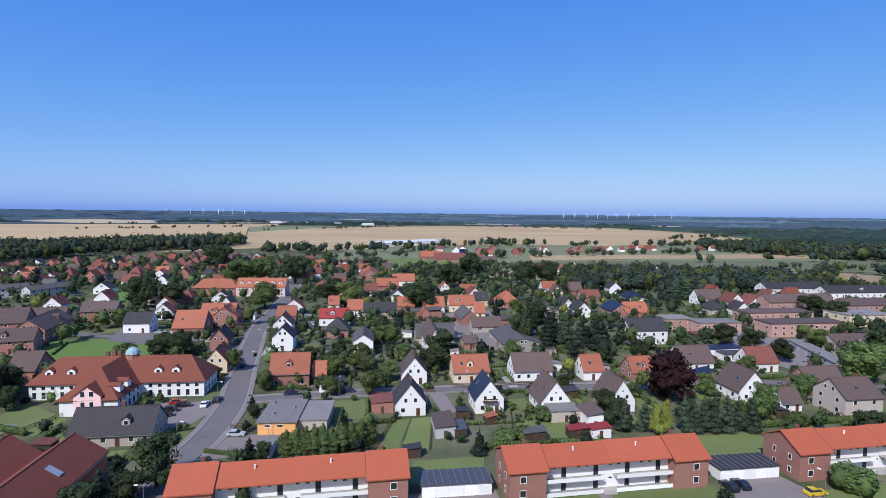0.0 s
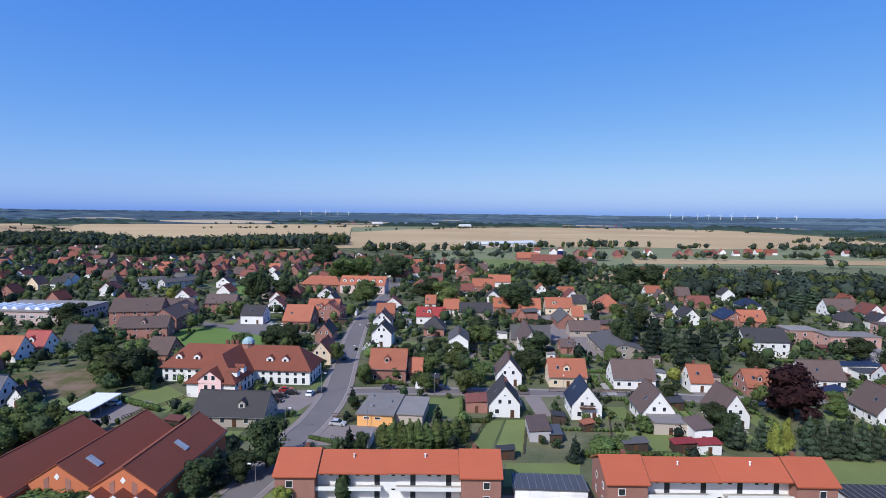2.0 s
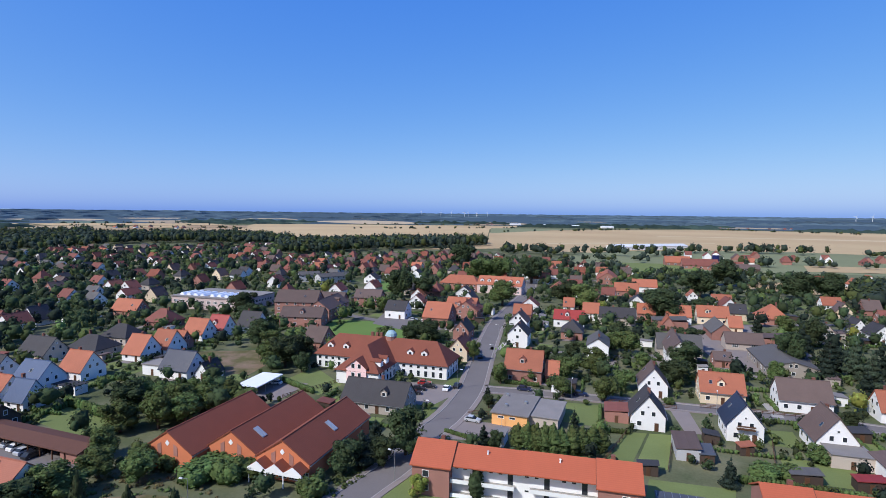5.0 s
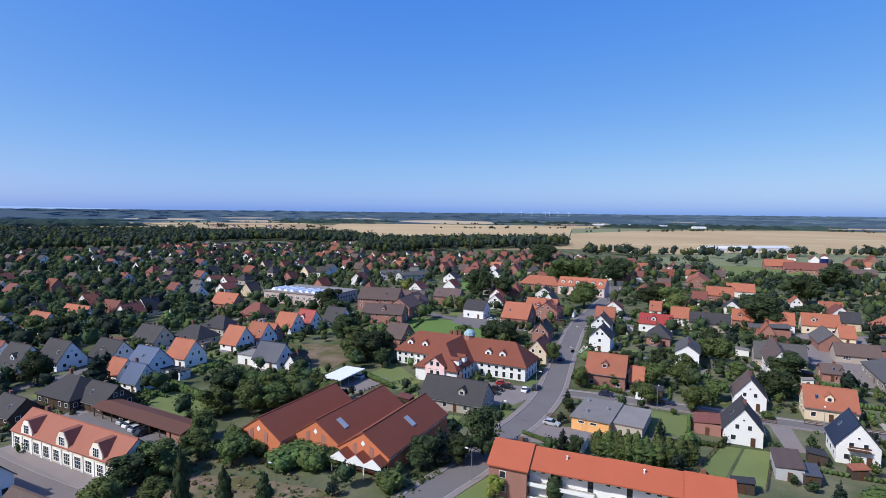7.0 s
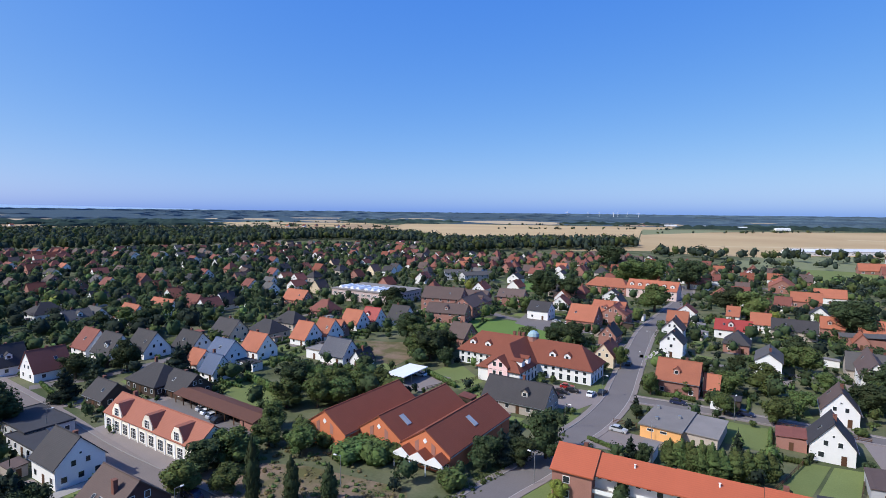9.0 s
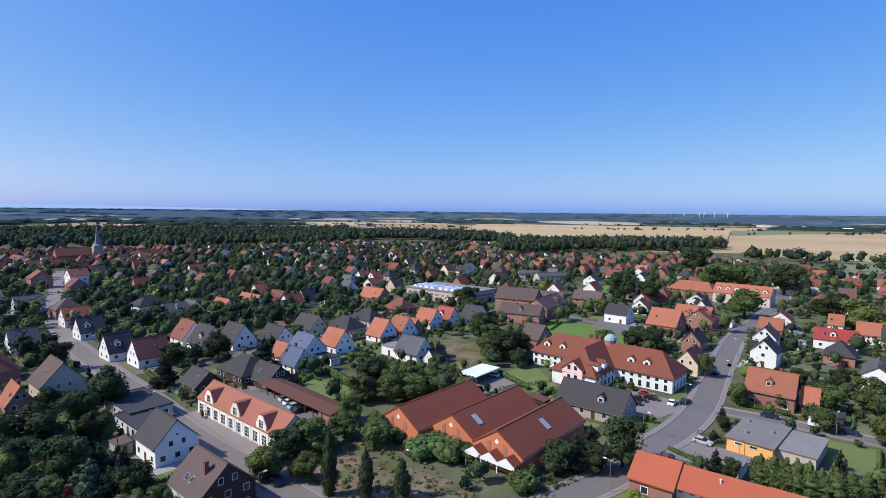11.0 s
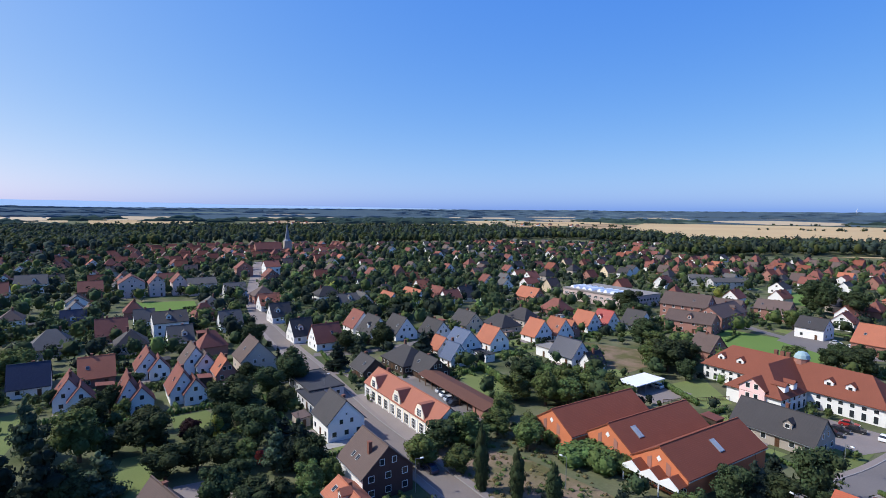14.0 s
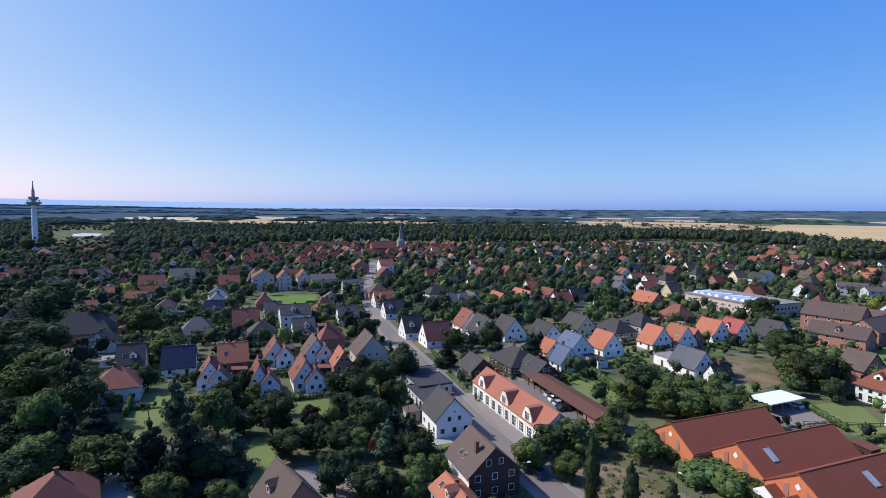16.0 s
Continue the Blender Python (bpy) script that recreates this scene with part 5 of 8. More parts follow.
# ---- the hotel ----
def hotel():
    h = 7.0
    ob = thing("hotel", pose(-95.2, 160.6, 0, 0, 0, h), "large white hotel with hipped red-brown roofs and dormers", "hotel")
    part("wall", Shape().box(-24, -6.5, 0, 24, 6.5, 4.6).mesh("wall", WALL["white"]), ob)
    part("roof", roof_shape(48, 13, 4.6, 10.9, "h", 0.7).mesh("roof", ROOF["hotel"]), ob)
    part("front_wing", Shape().box(-8.4, -20.5, 0, 6.2, -6.5, 4.4).mesh("front_wing", WALL["white"]), ob, "white front wing")
    a0, a1, b0, b1, e, r = -8.9, 6.7, -21.2, 1.0, 4.4, 11.1
    c = (a0 + a1) / 2
    v = [(a0, b0, e - 0.15), (a1, b0, e - 0.15), (a1, b1, e - 0.15), (a0, b1, e - 0.15), (a0, b0, e + 0.05), (a1, b0, e + 0.05), (a1, b1, e + 0.05), (a0, b1, e + 0.05), (c, b0 + 8.0, r), (c, b1, r)]
    part("wing_roof", Shape().add(v, [(3, 2, 1, 0), (0, 1, 5, 4), (1, 2, 6, 5), (2, 3, 7, 6), (3, 0, 4, 7), (4, 5, 8), (5, 6, 9, 8), (7, 4, 8, 9), (6, 7, 9)]).mesh("wing_roof", ROOF["hotel"]), ob)
    g = part("entrance_gable", Shape().prism([(-3.4, 0), (3.4, 0), (3.4, 5.6), (0, 8.2), (-3.4, 5.6)], -21.2, -16.0, "y").mesh("entrance_gable", material("wall_pale_pink", (0.72, 0.50, 0.48), 0.9, 0.08)), ob, "pale pink entrance gable", pose(c, 0, 0))
    part("gable_roof", Shape().prism([(-3.8, 5.3), (0, 8.2), (3.8, 5.3), (3.8, 5.55), (0, 8.45), (-3.8, 5.55)], -21.5, -15.0, "y").mesh("gable_roof", ROOF["hotel"]), g)
    for q in (-1.1, 1.1):
        put_window(ob, "s", c + q, 5.4, 0, 21.2, 1.2, 1.5)
        put_window(ob, "s", c + q, 2.6, 0, 21.2, 1.2, 1.5)
    for z, hh in ((0.3, 2.0), (2.9, 1.1)):
        for n in range(6):
            put_window(ob, "s", 9.0 + n * 2.6, z, 0, 6.5, 1.2, hh)
            put_window(ob, "s", -22.6 + n * 2.5, z, 0, 6.5, 1.2, hh)
        for n in range(5):
            put_window(ob, "e", -19.0 + n * 2.7, z, 6.2, 0, 1.2, hh)
        for n in range(4):
            put_window(ob, "e", -4.6 + n * 3.0, z, 24, 0, 1.2, hh)
    for at in (-19.5, -13.5, 10.5, 15.5):
        dormer(ob, 48, 13, 4.6, 10.9, "hotel", "white", at, 2.2)
    for at in (-17.0, -12.5):
        k = part("side_dormer", Shape().box(-1.6, -1.0, 0, 0.6, 1.0, 1.6).mesh("side_dormer", WALL["white"]), ob, "small dormer", pose(5.2, at, 5.6))
        part("dormer_roof", Shape().prism([(-1.2, 1.5), (0, 2.3), (1.2, 1.5), (1.2, 1.65), (0, 2.45), (-1.2, 1.65)], -3.0, 0.8, "x").mesh("dormer_roof", ROOF["hotel"]), k)
    for at in (-6.0, -4.2, -2.6):
        part("chimney", Shape().box(-0.5, -0.4, 9.4, 0.5, 0.4, 12.0).mesh("chimney", CHIMNEY), ob, "", pose(at, 1.2, 0))
    base = part("dome_drum", Shape().tube(0, 0, 9.6, 11.4, 1.9, 1.9, 10).mesh("dome_drum", WALL["brick"]), ob, "brick drum under the dome", pose(1.4, 0.5, 0))
    s = Shape()
    for n in range(3):
        r0, r1 = 2.1 * math.cos(n * 0.5), 2.1 * math.cos(n * 0.5 + 0.5)
        s.tube(0, 0, 11.4 + 2.0 * math.sin(n * 0.5), 11.4 + 2.0 * math.sin(n * 0.5 + 0.5), r0, r1, 10)
    part("dome", s.mesh("dome", material("dome_glass", (0.26, 0.36, 0.38), 0.12, 0.1)), base, "glass dome with white ribs")
    for n in range(10):
        t = 6.2832 * n / 10
        part("dome_rib", Shape().box(-0.05, -0.05, 0, 0.05, 0.05, 2.5).mesh("dome_rib", WHITEWOOD), base, "", Matrix.Translation((2.1 * math.cos(t), 2.1 * math.sin(t), 11.4)) @ Matrix.Rotation(t, 4, "Z") @ Matrix.Rotation(-0.75, 4, "Y"))
    take(-95.2, 160.6, h, 48, 13, 1.5)
    take(-94.6, 147.0, h, 15, 15, 1.5)


hotel()


# ---- the arcade building with three front gables ----
def arcade():
    w, d, e, r = 37.4, 8.6, 4.3, 7.7
    ob = thing("arcade_building", pose(-127.3, 52.9, 0, 0, 0, 7.3), "long white shop building with salmon roof and three front gables", "shop building")
    part("wall", wall_shape(w, d, e, r, "x").mesh("wall", CREAM_WHITE), ob)
    part("roof", roof_shape(w, d, e, r, "x", 0.35).mesh("roof", ARCADE_ROOF), ob)
    part("plinth", Shape().box(-w / 2 - 0.05, -d / 2 - 0.05, 0, w / 2 + 0.05, -d / 2 + 0.2, 0.5).mesh("plinth", CONCRETE), ob, "grey plinth")
    for n in range(10):
        at = -w / 2 + (n + 0.5) * w / 10
        put_window(ob, "s", at, 0.6, 0, d / 2, 2.1, 2.5)
        part("pilaster", Shape().box(-0.25, -d / 2 - 0.14, 0, 0.25, -d / 2 + 0.05, 4.1).mesh("pilaster", WHITEWOOD), ob, "", pose(-w / 2 + 0.25 + n * (w - 0.5) / 10, 0, 0))
    for at in (-12.6, 0.6, 12.2):
        g = part("front_gable", Shape().prism([(-2.1, 3.6), (2.1, 3.6), (2.1, 5.4), (0.8, 7.3), (-0.8, 7.3), (-2.1, 5.4)], -d / 2 - 0.18, -0.6, "y").mesh("front_gable", CREAM_WHITE), ob, "white front gable", pose(at, 0, 0))
        part("gable_roof", Shape().prism([(-2.5, 5.0), (-0.75, 7.35), (0.75, 7.35), (2.5, 5.0), (2.5, 5.22), (0.75, 7.6), (-0.75, 7.6), (-2.5, 5.22)], -d / 2 - 0.05, -0.2, "y").mesh("gable_roof", ARCADE_ROOF), g)
        put_window(ob, "s", at, 4.5, 0, d / 2 + 0.18, 1.9, 1.9)
    part("chimney", Shape().box(-0.5, -0.4, 6.6, 0.5, 0.4, 8.6).mesh("chimney", CHIMNEY), ob, "", pose(-14.5, 1.0, 0))
    for z in (1.0, 4.6):
        put_window(ob, "e", 0, z, w / 2, 0, 1.2, 1.5)
    take(-127.3, 52.9, 7.3, w, d, 1.2)
    sheet("pavement", [(-147, 44.0), (-147.2, 48), (-108.2, 50.6), (-107.8, 46.6)], 0.2, PAVING, "wide paved forecourt before the arcade", "pavement", 0.2)


arcade()


def open_shed():
    ob = thing("open_shed", pose(-133.5, 69.8, 0, 0, 0, 5), "long open timber shed with brown roof", "shed")
    part("roof", Shape().prism([(-3.4, 2.5), (0, 3.5), (3.2, 3.0), (3.2, 3.2), (0, 3.75), (-3.4, 2.7)], -18, 18, "x").mesh("roof", RIB), ob)
    part("back_wall", Shape().box(-17.6, 2.6, 0, 17.6, 2.8, 3.0).mesh("back_wall", WALL["wood"]), ob)
    for n in range(10):
        part("post", Shape().box(-0.1, -3.0, 0, 0.1, -2.8, 2.6).mesh("post", DOORWOOD), ob, "", pose(-17.4 + n * 34.8 / 9, 0, 0))
    part("end_wall", Shape().box(12.0, -2.8, 0, 17.6, 2.6, 2.5).mesh("end_wall", WALL["brick"]), ob, "brick closed end")
    take(-133.5, 69.8, 5, 36, 6, 1)


open_shed()


def carport():
    ob = thing("carport", pose(-117.7, 123.4, 0, 0, 0, 9), "flat white-roofed carport on steel posts", "carport")
    part("roof", Shape().box(-3.6, -6.8, 2.8, 3.6, 6.8, 3.05).mesh("roof", material("white_roof_sheet", (0.72, 0.73, 0.75), 0.6, 0.1, 0.5, 4)), ob)
    for sx in (-3.3, 3.3):
        for sy in (-6.4, -2.1, 2.1, 6.4):
            part("post", Shape().box(sx - 0.07, sy - 0.07, 0, sx + 0.07, sy + 0.07, 2.8).mesh("post", STEEL), ob)
    part("back_wall", Shape().box(-3.5, -6.7, 0, -3.35, 6.7, 2.8).mesh("back_wall", WALL["wood"]), ob)
    take(-117.7, 123.4, 9, 7.2, 13.6, 1)


carport()


def flat_shop():
    ob = thing("shop", pose(-41.0, 137.4, 0, 0, 0, 4), "flat-roofed shop with a yellow-orange front", "shop")
    part("wall", Shape().box(-4.6, -8.0, 0, 4.6, 7.6, 3.1).mesh("wall", WALL["yellow"]), ob)
    part("roof", Shape().box(-5.0, -8.4, 3.1, 5.0, 8.0, 3.4).mesh("roof", ROOF["gravel"]), ob)
    a = part("annex", Shape().box(4.6, -6.0, 0, 12.0, 7.4, 2.8).mesh("annex", WALL["beige"]), ob, "lower grey annex")
    part("annex_roof", Shape().box(5.0, -6.3, 2.8, 12.3, 7.7, 3.05).mesh("annex_roof", ROOF["gravel"]), a)
    for q in (-2.2, 0.8):
        put_window(ob, "s", q, 1.9, 0, 8.0, 1.6, 0.7)
    for bx, by in ((-3.6, 5.0), (2.4, 1.0), (-2.0, -3.0)):
        part("roof_vent", Shape().box(-0.35, -0.35, 3.4, 0.35, 0.35, 4.0).mesh("roof_vent", STEEL), ob, "", pose(bx, by, 0))
    part("sign_post", Shape().tube(-1.6, -9.2, 0, 5.0, 0.06, 0.06).mesh("sign_post", STEEL), ob)
    take(-37.0, 137.4, 4, 18, 16.4, 0.6)
    hut = thing("kiosk", pose(-39.4, 119.2, 0, 0, 0, 6), "small white flat-roofed hut", "hut")
    part("wall", Shape().box(-1.4, -2.4, 0, 1.4, 2.4, 2.6).mesh("wall", WALL["white"]), hut)
    part("roof", Shape().box(-1.7, -2.8, 2.6, 1.7, 2.8, 2.8).mesh("roof", ROOF["gravel"]), hut)
    put_door(hut, "s", 0, 1.4, 2.4)
    take(-39.4, 119.2, 6, 3, 5, 0.5)


flat_shop()


def garage_row(x, y, heading, n, unit=2.75, depth=5.8, roof="metal", wall="white"):
    w = n * unit
    ob = thing("garage_row", pose(x, y, 0, 0, 0, heading), f"{COAT[wall]} flat-roofed row of garages", "garage", "rows of garages")
    part("wall", Shape().box(-w / 2, -depth / 2, 0, w / 2, depth / 2, 2.5).mesh("wall", WALL[wall]), ob)
    part("roof", Shape().box(-w / 2 - 0.25, -depth / 2 - 0.3, 2.5, w / 2 + 0.25, depth / 2 + 0.2, 2.72).mesh("roof", ROOF[roof]), ob)
    for i in range(2 * n + 1):
        part("seam", Shape().box(-0.04, -depth / 2 - 0.28, 2.72, 0.04, depth / 2 + 0.18, 2.77).mesh("seam", STEEL), ob, "", pose(-w / 2 + i * unit / 2, 0, 0))
    dm = Shape().box(-unit / 2 + 0.2, -depth / 2 - 0.05, 0.02, unit / 2 - 0.2, -depth / 2 + 0.02, 2.1)
    for q in range(3):
        dm.box(-unit / 2 + 0.2, -depth / 2 - 0.07, 0.5 + q * 0.55, unit / 2 - 0.2, -depth / 2 - 0.05, 0.54 + q * 0.55)
    dm = dm.mesh("garage_door", WHITEWOOD if wall == "white" else WALL["dwhite"])
    for i in range(n):
        part("garage_door", dm, ob, "", pose(-w / 2 + (i + 0.5) * unit, 0, 0))
    take(x, y, heading, w, depth, 1.0)


garage_row(3.0, 104.2, 8, 5)
garage_row(64.6, 112.4, 9, 5, roof="tar")
garage_row(148.6, 209.5, 260, 13, 2.9, roof="gravel", wall="beige")
garage_row(133.5, 228.5, 264, 8, 2.9, roof="gravel", wall="beige")
garage_row(112.0, 205.0, 8, 3, 2.9, roof="tar")


def workshop():
    w, d, z = 46.0, 30.0, 6.4
    c, s = math.cos(radians(8)), math.sin(radians(8))
    x, y = -217.2 - c * w / 2 - s * d / 2, 213.9 - s * w / 2 + c * d / 2
    ob = thing("workshop", pose(x, y, 0, 0, 0, 8), "large flat-roofed brick workshop with white roof lights", "workshop")
    part("wall", Shape().box(-w / 2, -d / 2, 0, w / 2, d / 2, z).mesh("wall", WALL["pink"]), ob)
    part("roof", Shape().box(-w / 2 - 0.4, -d / 2 - 0.4, z, w / 2 + 0.4, d / 2 + 0.4, z + 0.5).mesh("roof", ROOF["gravel"]), ob)
    rl = Shape().prism([(-1.6, 0), (1.6, 0), (0.6, 1.3), (-0.6, 1.3)], -5.5, 5.5, "y").mesh("roof_light", material("white_roof_light", (0.75, 0.77, 0.8), 0.3, 0.05))
    for n in range(8):
        part("roof_light", rl, ob, "white roof light", pose(-18.5 + n * 4.6 + (2 if n > 3 else 0), -6.5, z + 0.5))
    for n in range(10):
        put_window(ob, "e", -12 + n * 2.6, 3.4, w / 2, 0, 1.6, 1.4)
        put_window(ob, "s", -20 + n * 4.4, 3.4, 0, d / 2, 2.6, 1.4)
    take(x, y, 8, w, d, 1.5)


workshop()


# ---- sheds and huts in the gardens ----
def shed(x, y, heading, w, d, h, roof, wall, label, pitch=0.5):
    ob = thing("shed", pose(x, y, 0, 0, 0, heading), label, "shed", "garden sheds")
    part("wall", Shape().box(-w / 2, -d / 2, 0, w / 2, d / 2, h).mesh("wall", WALL[wall]), ob)
    part("roof", Shape().prism([(-w / 2 - 0.2, h - 0.02), (w / 2 + 0.2, h + pitch), (w / 2 + 0.2, h + pitch + 0.14), (-w / 2 - 0.2, h + 0.13)], -d / 2 - 0.25, d / 2 + 0.25, "y").mesh("roof", ROOF[roof]), ob)
    put_door(ob, "s", 0, w / 2, d / 2, 0.9, 1.9)
    take(x, y, heading, w, d, 0.5)


shed(0.6, 133.4, 8, 5.0, 10.0, 2.6, "brown", "dwhite", "long garden building with brown roof")
shed(4.6, 131.6, 8, 3.0, 6.0, 2.1, "metal", "wood", "lean-to with a grey corrugated roof", 0.2)
shed(13.0, 138.5, 20, 3.0, 2.6, 2.0, "orange", "wood", "small brown garden hut beside a house")
shed(33.0, 142.8, 8, 8.2, 6.6, 3.0, "gravel", "beige", "beige flat-roofed extension beside a house", 0.05)
shed(39.5, 139.6, 8, 4.2, 8.0, 3.2, "brown", "white", "white shed with steep brown roof", 1.0)
shed(34.0, 130.5, 8, 5.0, 3.0, 2.2, "red", "wood", "red-roofed garden shed beside a house")
shed(39.5, 131.2, 8, 5.2, 3.4, 2.2, "red", "white", "red-roofed white shed beside a house")
shed(22.8, 128.4, 8, 5.6, 3.2, 2.2, "grey", "wood", "grey corrugated garden shed beside a house")
shed(-6.5, 118.6, 8, 4.0, 2.4, 2.0, "tar", "wood", "dark garden shed beside a house")
shed(-16.5, 148.0, 8, 6.0, 7.0, 2.8, "maroon", "brick", "small brick outbuilding beside a house")
shed(88.0, 178.0, 8, 5.0, 5.0, 2.6, "navy", "brick", "small outbuilding with solar roof", 1.2)
shed(-182.0, 103.0, 8, 9.0, 5.0, 2.6, "tar", "white", "white flat-roofed outbuilding between gardens", 0.1)
shed(-166.0, 96.0, 8, 10.0, 4.0, 2.6, "tar", "white", "white flat-roofed outbuilding between gardens", 0.1)
shed(-75.6, 137.2, 8, 3.2, 3.0, 2.2, "metal", "white", "white equipment box beside a house", 0.1)
shed(-8.5, 284.0, 8, 16.0, 10.0, 3.4, "grey", "brick", "long farm shed with grey roof", 1.2)
shed(30.0, 262.0, 8, 18.0, 9.0, 3.4, "brown", "brick", "long farm shed with brown roof", 1.4)
shed(34.0, 236.0, 8, 10.0, 20.0, 3.4, "grey", "stone", "grey farm shed with low roof", 1.4)
shed(112.0, 212.0, 8, 14.0, 6.0, 2.8, "navy", "white", "low building with dark blue roof", 0.4)


# ---- gardens round the houses: lawns, terraces and drives ----
garden_rng = random.Random(5)
for x, y, heading, w, d in PLOT_OF:
    m = pose(x, y, 0, 0, 0, heading)
    made = 2 if x < -110 and y < 0.25 * -x else 1 if x < -120 and y < 0.55 * -x else 0
    for dx, dy, a, b in ((0, -d / 2 - 5.5, 8, 7), (w / 2 + 6, 0, 8, 9), (-w / 2 - 6, 0, 8, 9), (0, d / 2 + 6, 9, 8)):
        a, b = a * garden_rng.uniform(0.7, 1.25), b * garden_rng.uniform(0.7, 1.2)
        c = m @ Vector((dx + garden_rng.uniform(-1, 1), dy + garden_rng.uniform(-1, 1), 0))
        if made < 2 and garden_rng.random() < 0.6 and is_free(c.x, c.y, 3.2):
            q = [m.to_3x3() @ Vector((sx * a / 2 * garden_rng.uniform(0.8, 1.1), sy * b / 2 * garden_rng.uniform(0.8, 1.1), 0)) + c for sx, sy in ((-1, -1), (1, -1), (1, 1), (-1, 1))]
            sheet("lawn", [(v.x, v.y) for v in q], 0.05 + 0.001 * garden_rng.randrange(20), LAWN, "mown green lawn in a garden", "lawn")
            take(c.x, c.y, heading, a, b, -0.6)
            made += 1
    if garden_rng.random() < 0.8:
        side = garden_rng.choice((-1, 1))
        c = m @ Vector((side * (w / 2 + 1.6), -d / 2 - 1.0, 0))
        if is_free(c.x, c.y, 0.6):
            q = [m @ Vector((side * (w / 2 + k), yy, 0)) for k, yy in ((0.2, -d / 2 - 6), (3.1, -d / 2 - 6), (3.1, 1.0), (0.2, 1.0))]
            sheet("drive", [(v.x, v.y) for v in q], 0.075 + 0.001 * garden_rng.randrange(20), garden_rng.choice((PAVING, CONCRETE, PAVING)), "paved drive beside a house", "paving")
            take(c.x, c.y, heading, 2.6, 4.0)
    if garden_rng.random() < 0.7:
        c = m @ Vector((garden_rng.uniform(-0.2, 0.2) * w, -d / 2 - 1.7, 0))
        if is_free(c.x, c.y, -1.5):
            q = [m.to_3x3() @ Vector((sx * 2.4, sy * 1.4, 0)) + c for sx, sy in ((-1, -1), (1, -1), (1, 1), (-1, 1))]
            sheet("terrace", [(v.x, v.y) for v in q], 0.11 + 0.001 * garden_rng.randrange(20), PAVING, "slab terrace before a house", "paving")
BED = material("dug_garden_soil", (0.085, 0.062, 0.044), 0.95, 0.4, 0.6, 5, 0.2, second=(0.07, 0.10, 0.035), mix_scale=0.7)
HUT = [("dark", "wood", "dark timber garden shed with grey roof"), ("maroon", "wood", "dark timber garden shed with red roof"), ("gravel", "white", "small white garden building with flat roof"), ("brown", "beige", "pale garden shed with brown roof"), ("tar", "wood", "timber garden shed with tar-paper roof")]
huts = 0
for i, (x, y, heading, w, d) in enumerate(PLOT_OF):
    m = pose(x, y, 0, 0, 0, heading)
    if math.hypot(x, y) > 330:
        continue
    for dx, dy in ((-w / 2 - 4.5, -d / 2 - 2), (w / 2 + 5, d / 2 + 2), (w / 2 + 4, -d / 2 - 4), (-w / 2 - 4, d / 2 + 5)):
        c = m @ Vector((dx + garden_rng.uniform(-1, 1), dy + garden_rng.uniform(-1, 1), 0))
        if huts < 70 and garden_rng.random() < 0.42 and is_free(c.x, c.y, 2.2):
            r, a, label = HUT[garden_rng.randrange(5)]
            shed(c.x, c.y, heading + garden_rng.choice((0, 90, 180)), garden_rng.uniform(2.6, 4.6), garden_rng.uniform(2.6, 5.0), garden_rng.uniform(2.1, 2.6), r, a, label, 0.35)
            huts += 1
            break
    c = m @ Vector((garden_rng.uniform(-1, 1) * w, (d / 2 + 7) * garden_rng.choice((-1, 1)), 0))
    if garden_rng.random() < 0.5 and is_free(c.x, c.y, 2.4):
        a, b = garden_rng.uniform(1.6, 3.0), garden_rng.uniform(1.4, 2.4)
        q = [m.to_3x3() @ Vector((sx * a, sy * b, 0)) + c for sx, sy in ((-1, -1), (1, -1), (1, 1), (-1, 1))]
        sheet("vegetable_bed", [(v.x, v.y) for v in q], 0.10 + 0.001 * garden_rng.randrange(20), BED, "dug vegetable bed in a garden", "garden bed")
        take(c.x, c.y, heading, 2 * a, 2 * b)


# ---- trees, bushes and hedges ----
def leaf_cloud(rand, lobes, count, size, top=0.3):
    """Leaf clumps: small tilted quads over the surface of several lobes. Lobes: x, y, z, radius across, radius up."""
    lobes = np.array(lobes, float)
    share = lobes[:, 3] ** 2
    pick = rand.choice(len(lobes), count, p=share / share.sum())
    lb = lobes[pick]
    n = rand.normal(size=(count, 3))
    n[:, 2] += top
    n /= np.linalg.norm(n, axis=1)[:, None]
    depth = rand.uniform(0.78, 1.08, count)[:, None]
    c = lb[:, :3] + n * np.stack([lb[:, 3], lb[:, 3], lb[:, 4]], 1) * depth
    nn = n + rand.normal(size=(count, 3)) * 0.45
    nn /= np.linalg.norm(nn, axis=1)[:, None]
    t = np.cross(nn, rand.normal(size=(count, 3)))
    t /= np.linalg.norm(t, axis=1)[:, None]
    b = np.cross(nn, t)
    s = (size * rand.uniform(0.6, 1.35, count))[:, None]
    q = rand.uniform(0.7, 1.3, (4, count, 1))
    return np.stack([c + (t * 1.0) * s * q[0], c + b * s * q[1] * 0.7, c - t * s * q[2], c - b * s * q[3] * 0.7], 1).reshape(-1, 3)


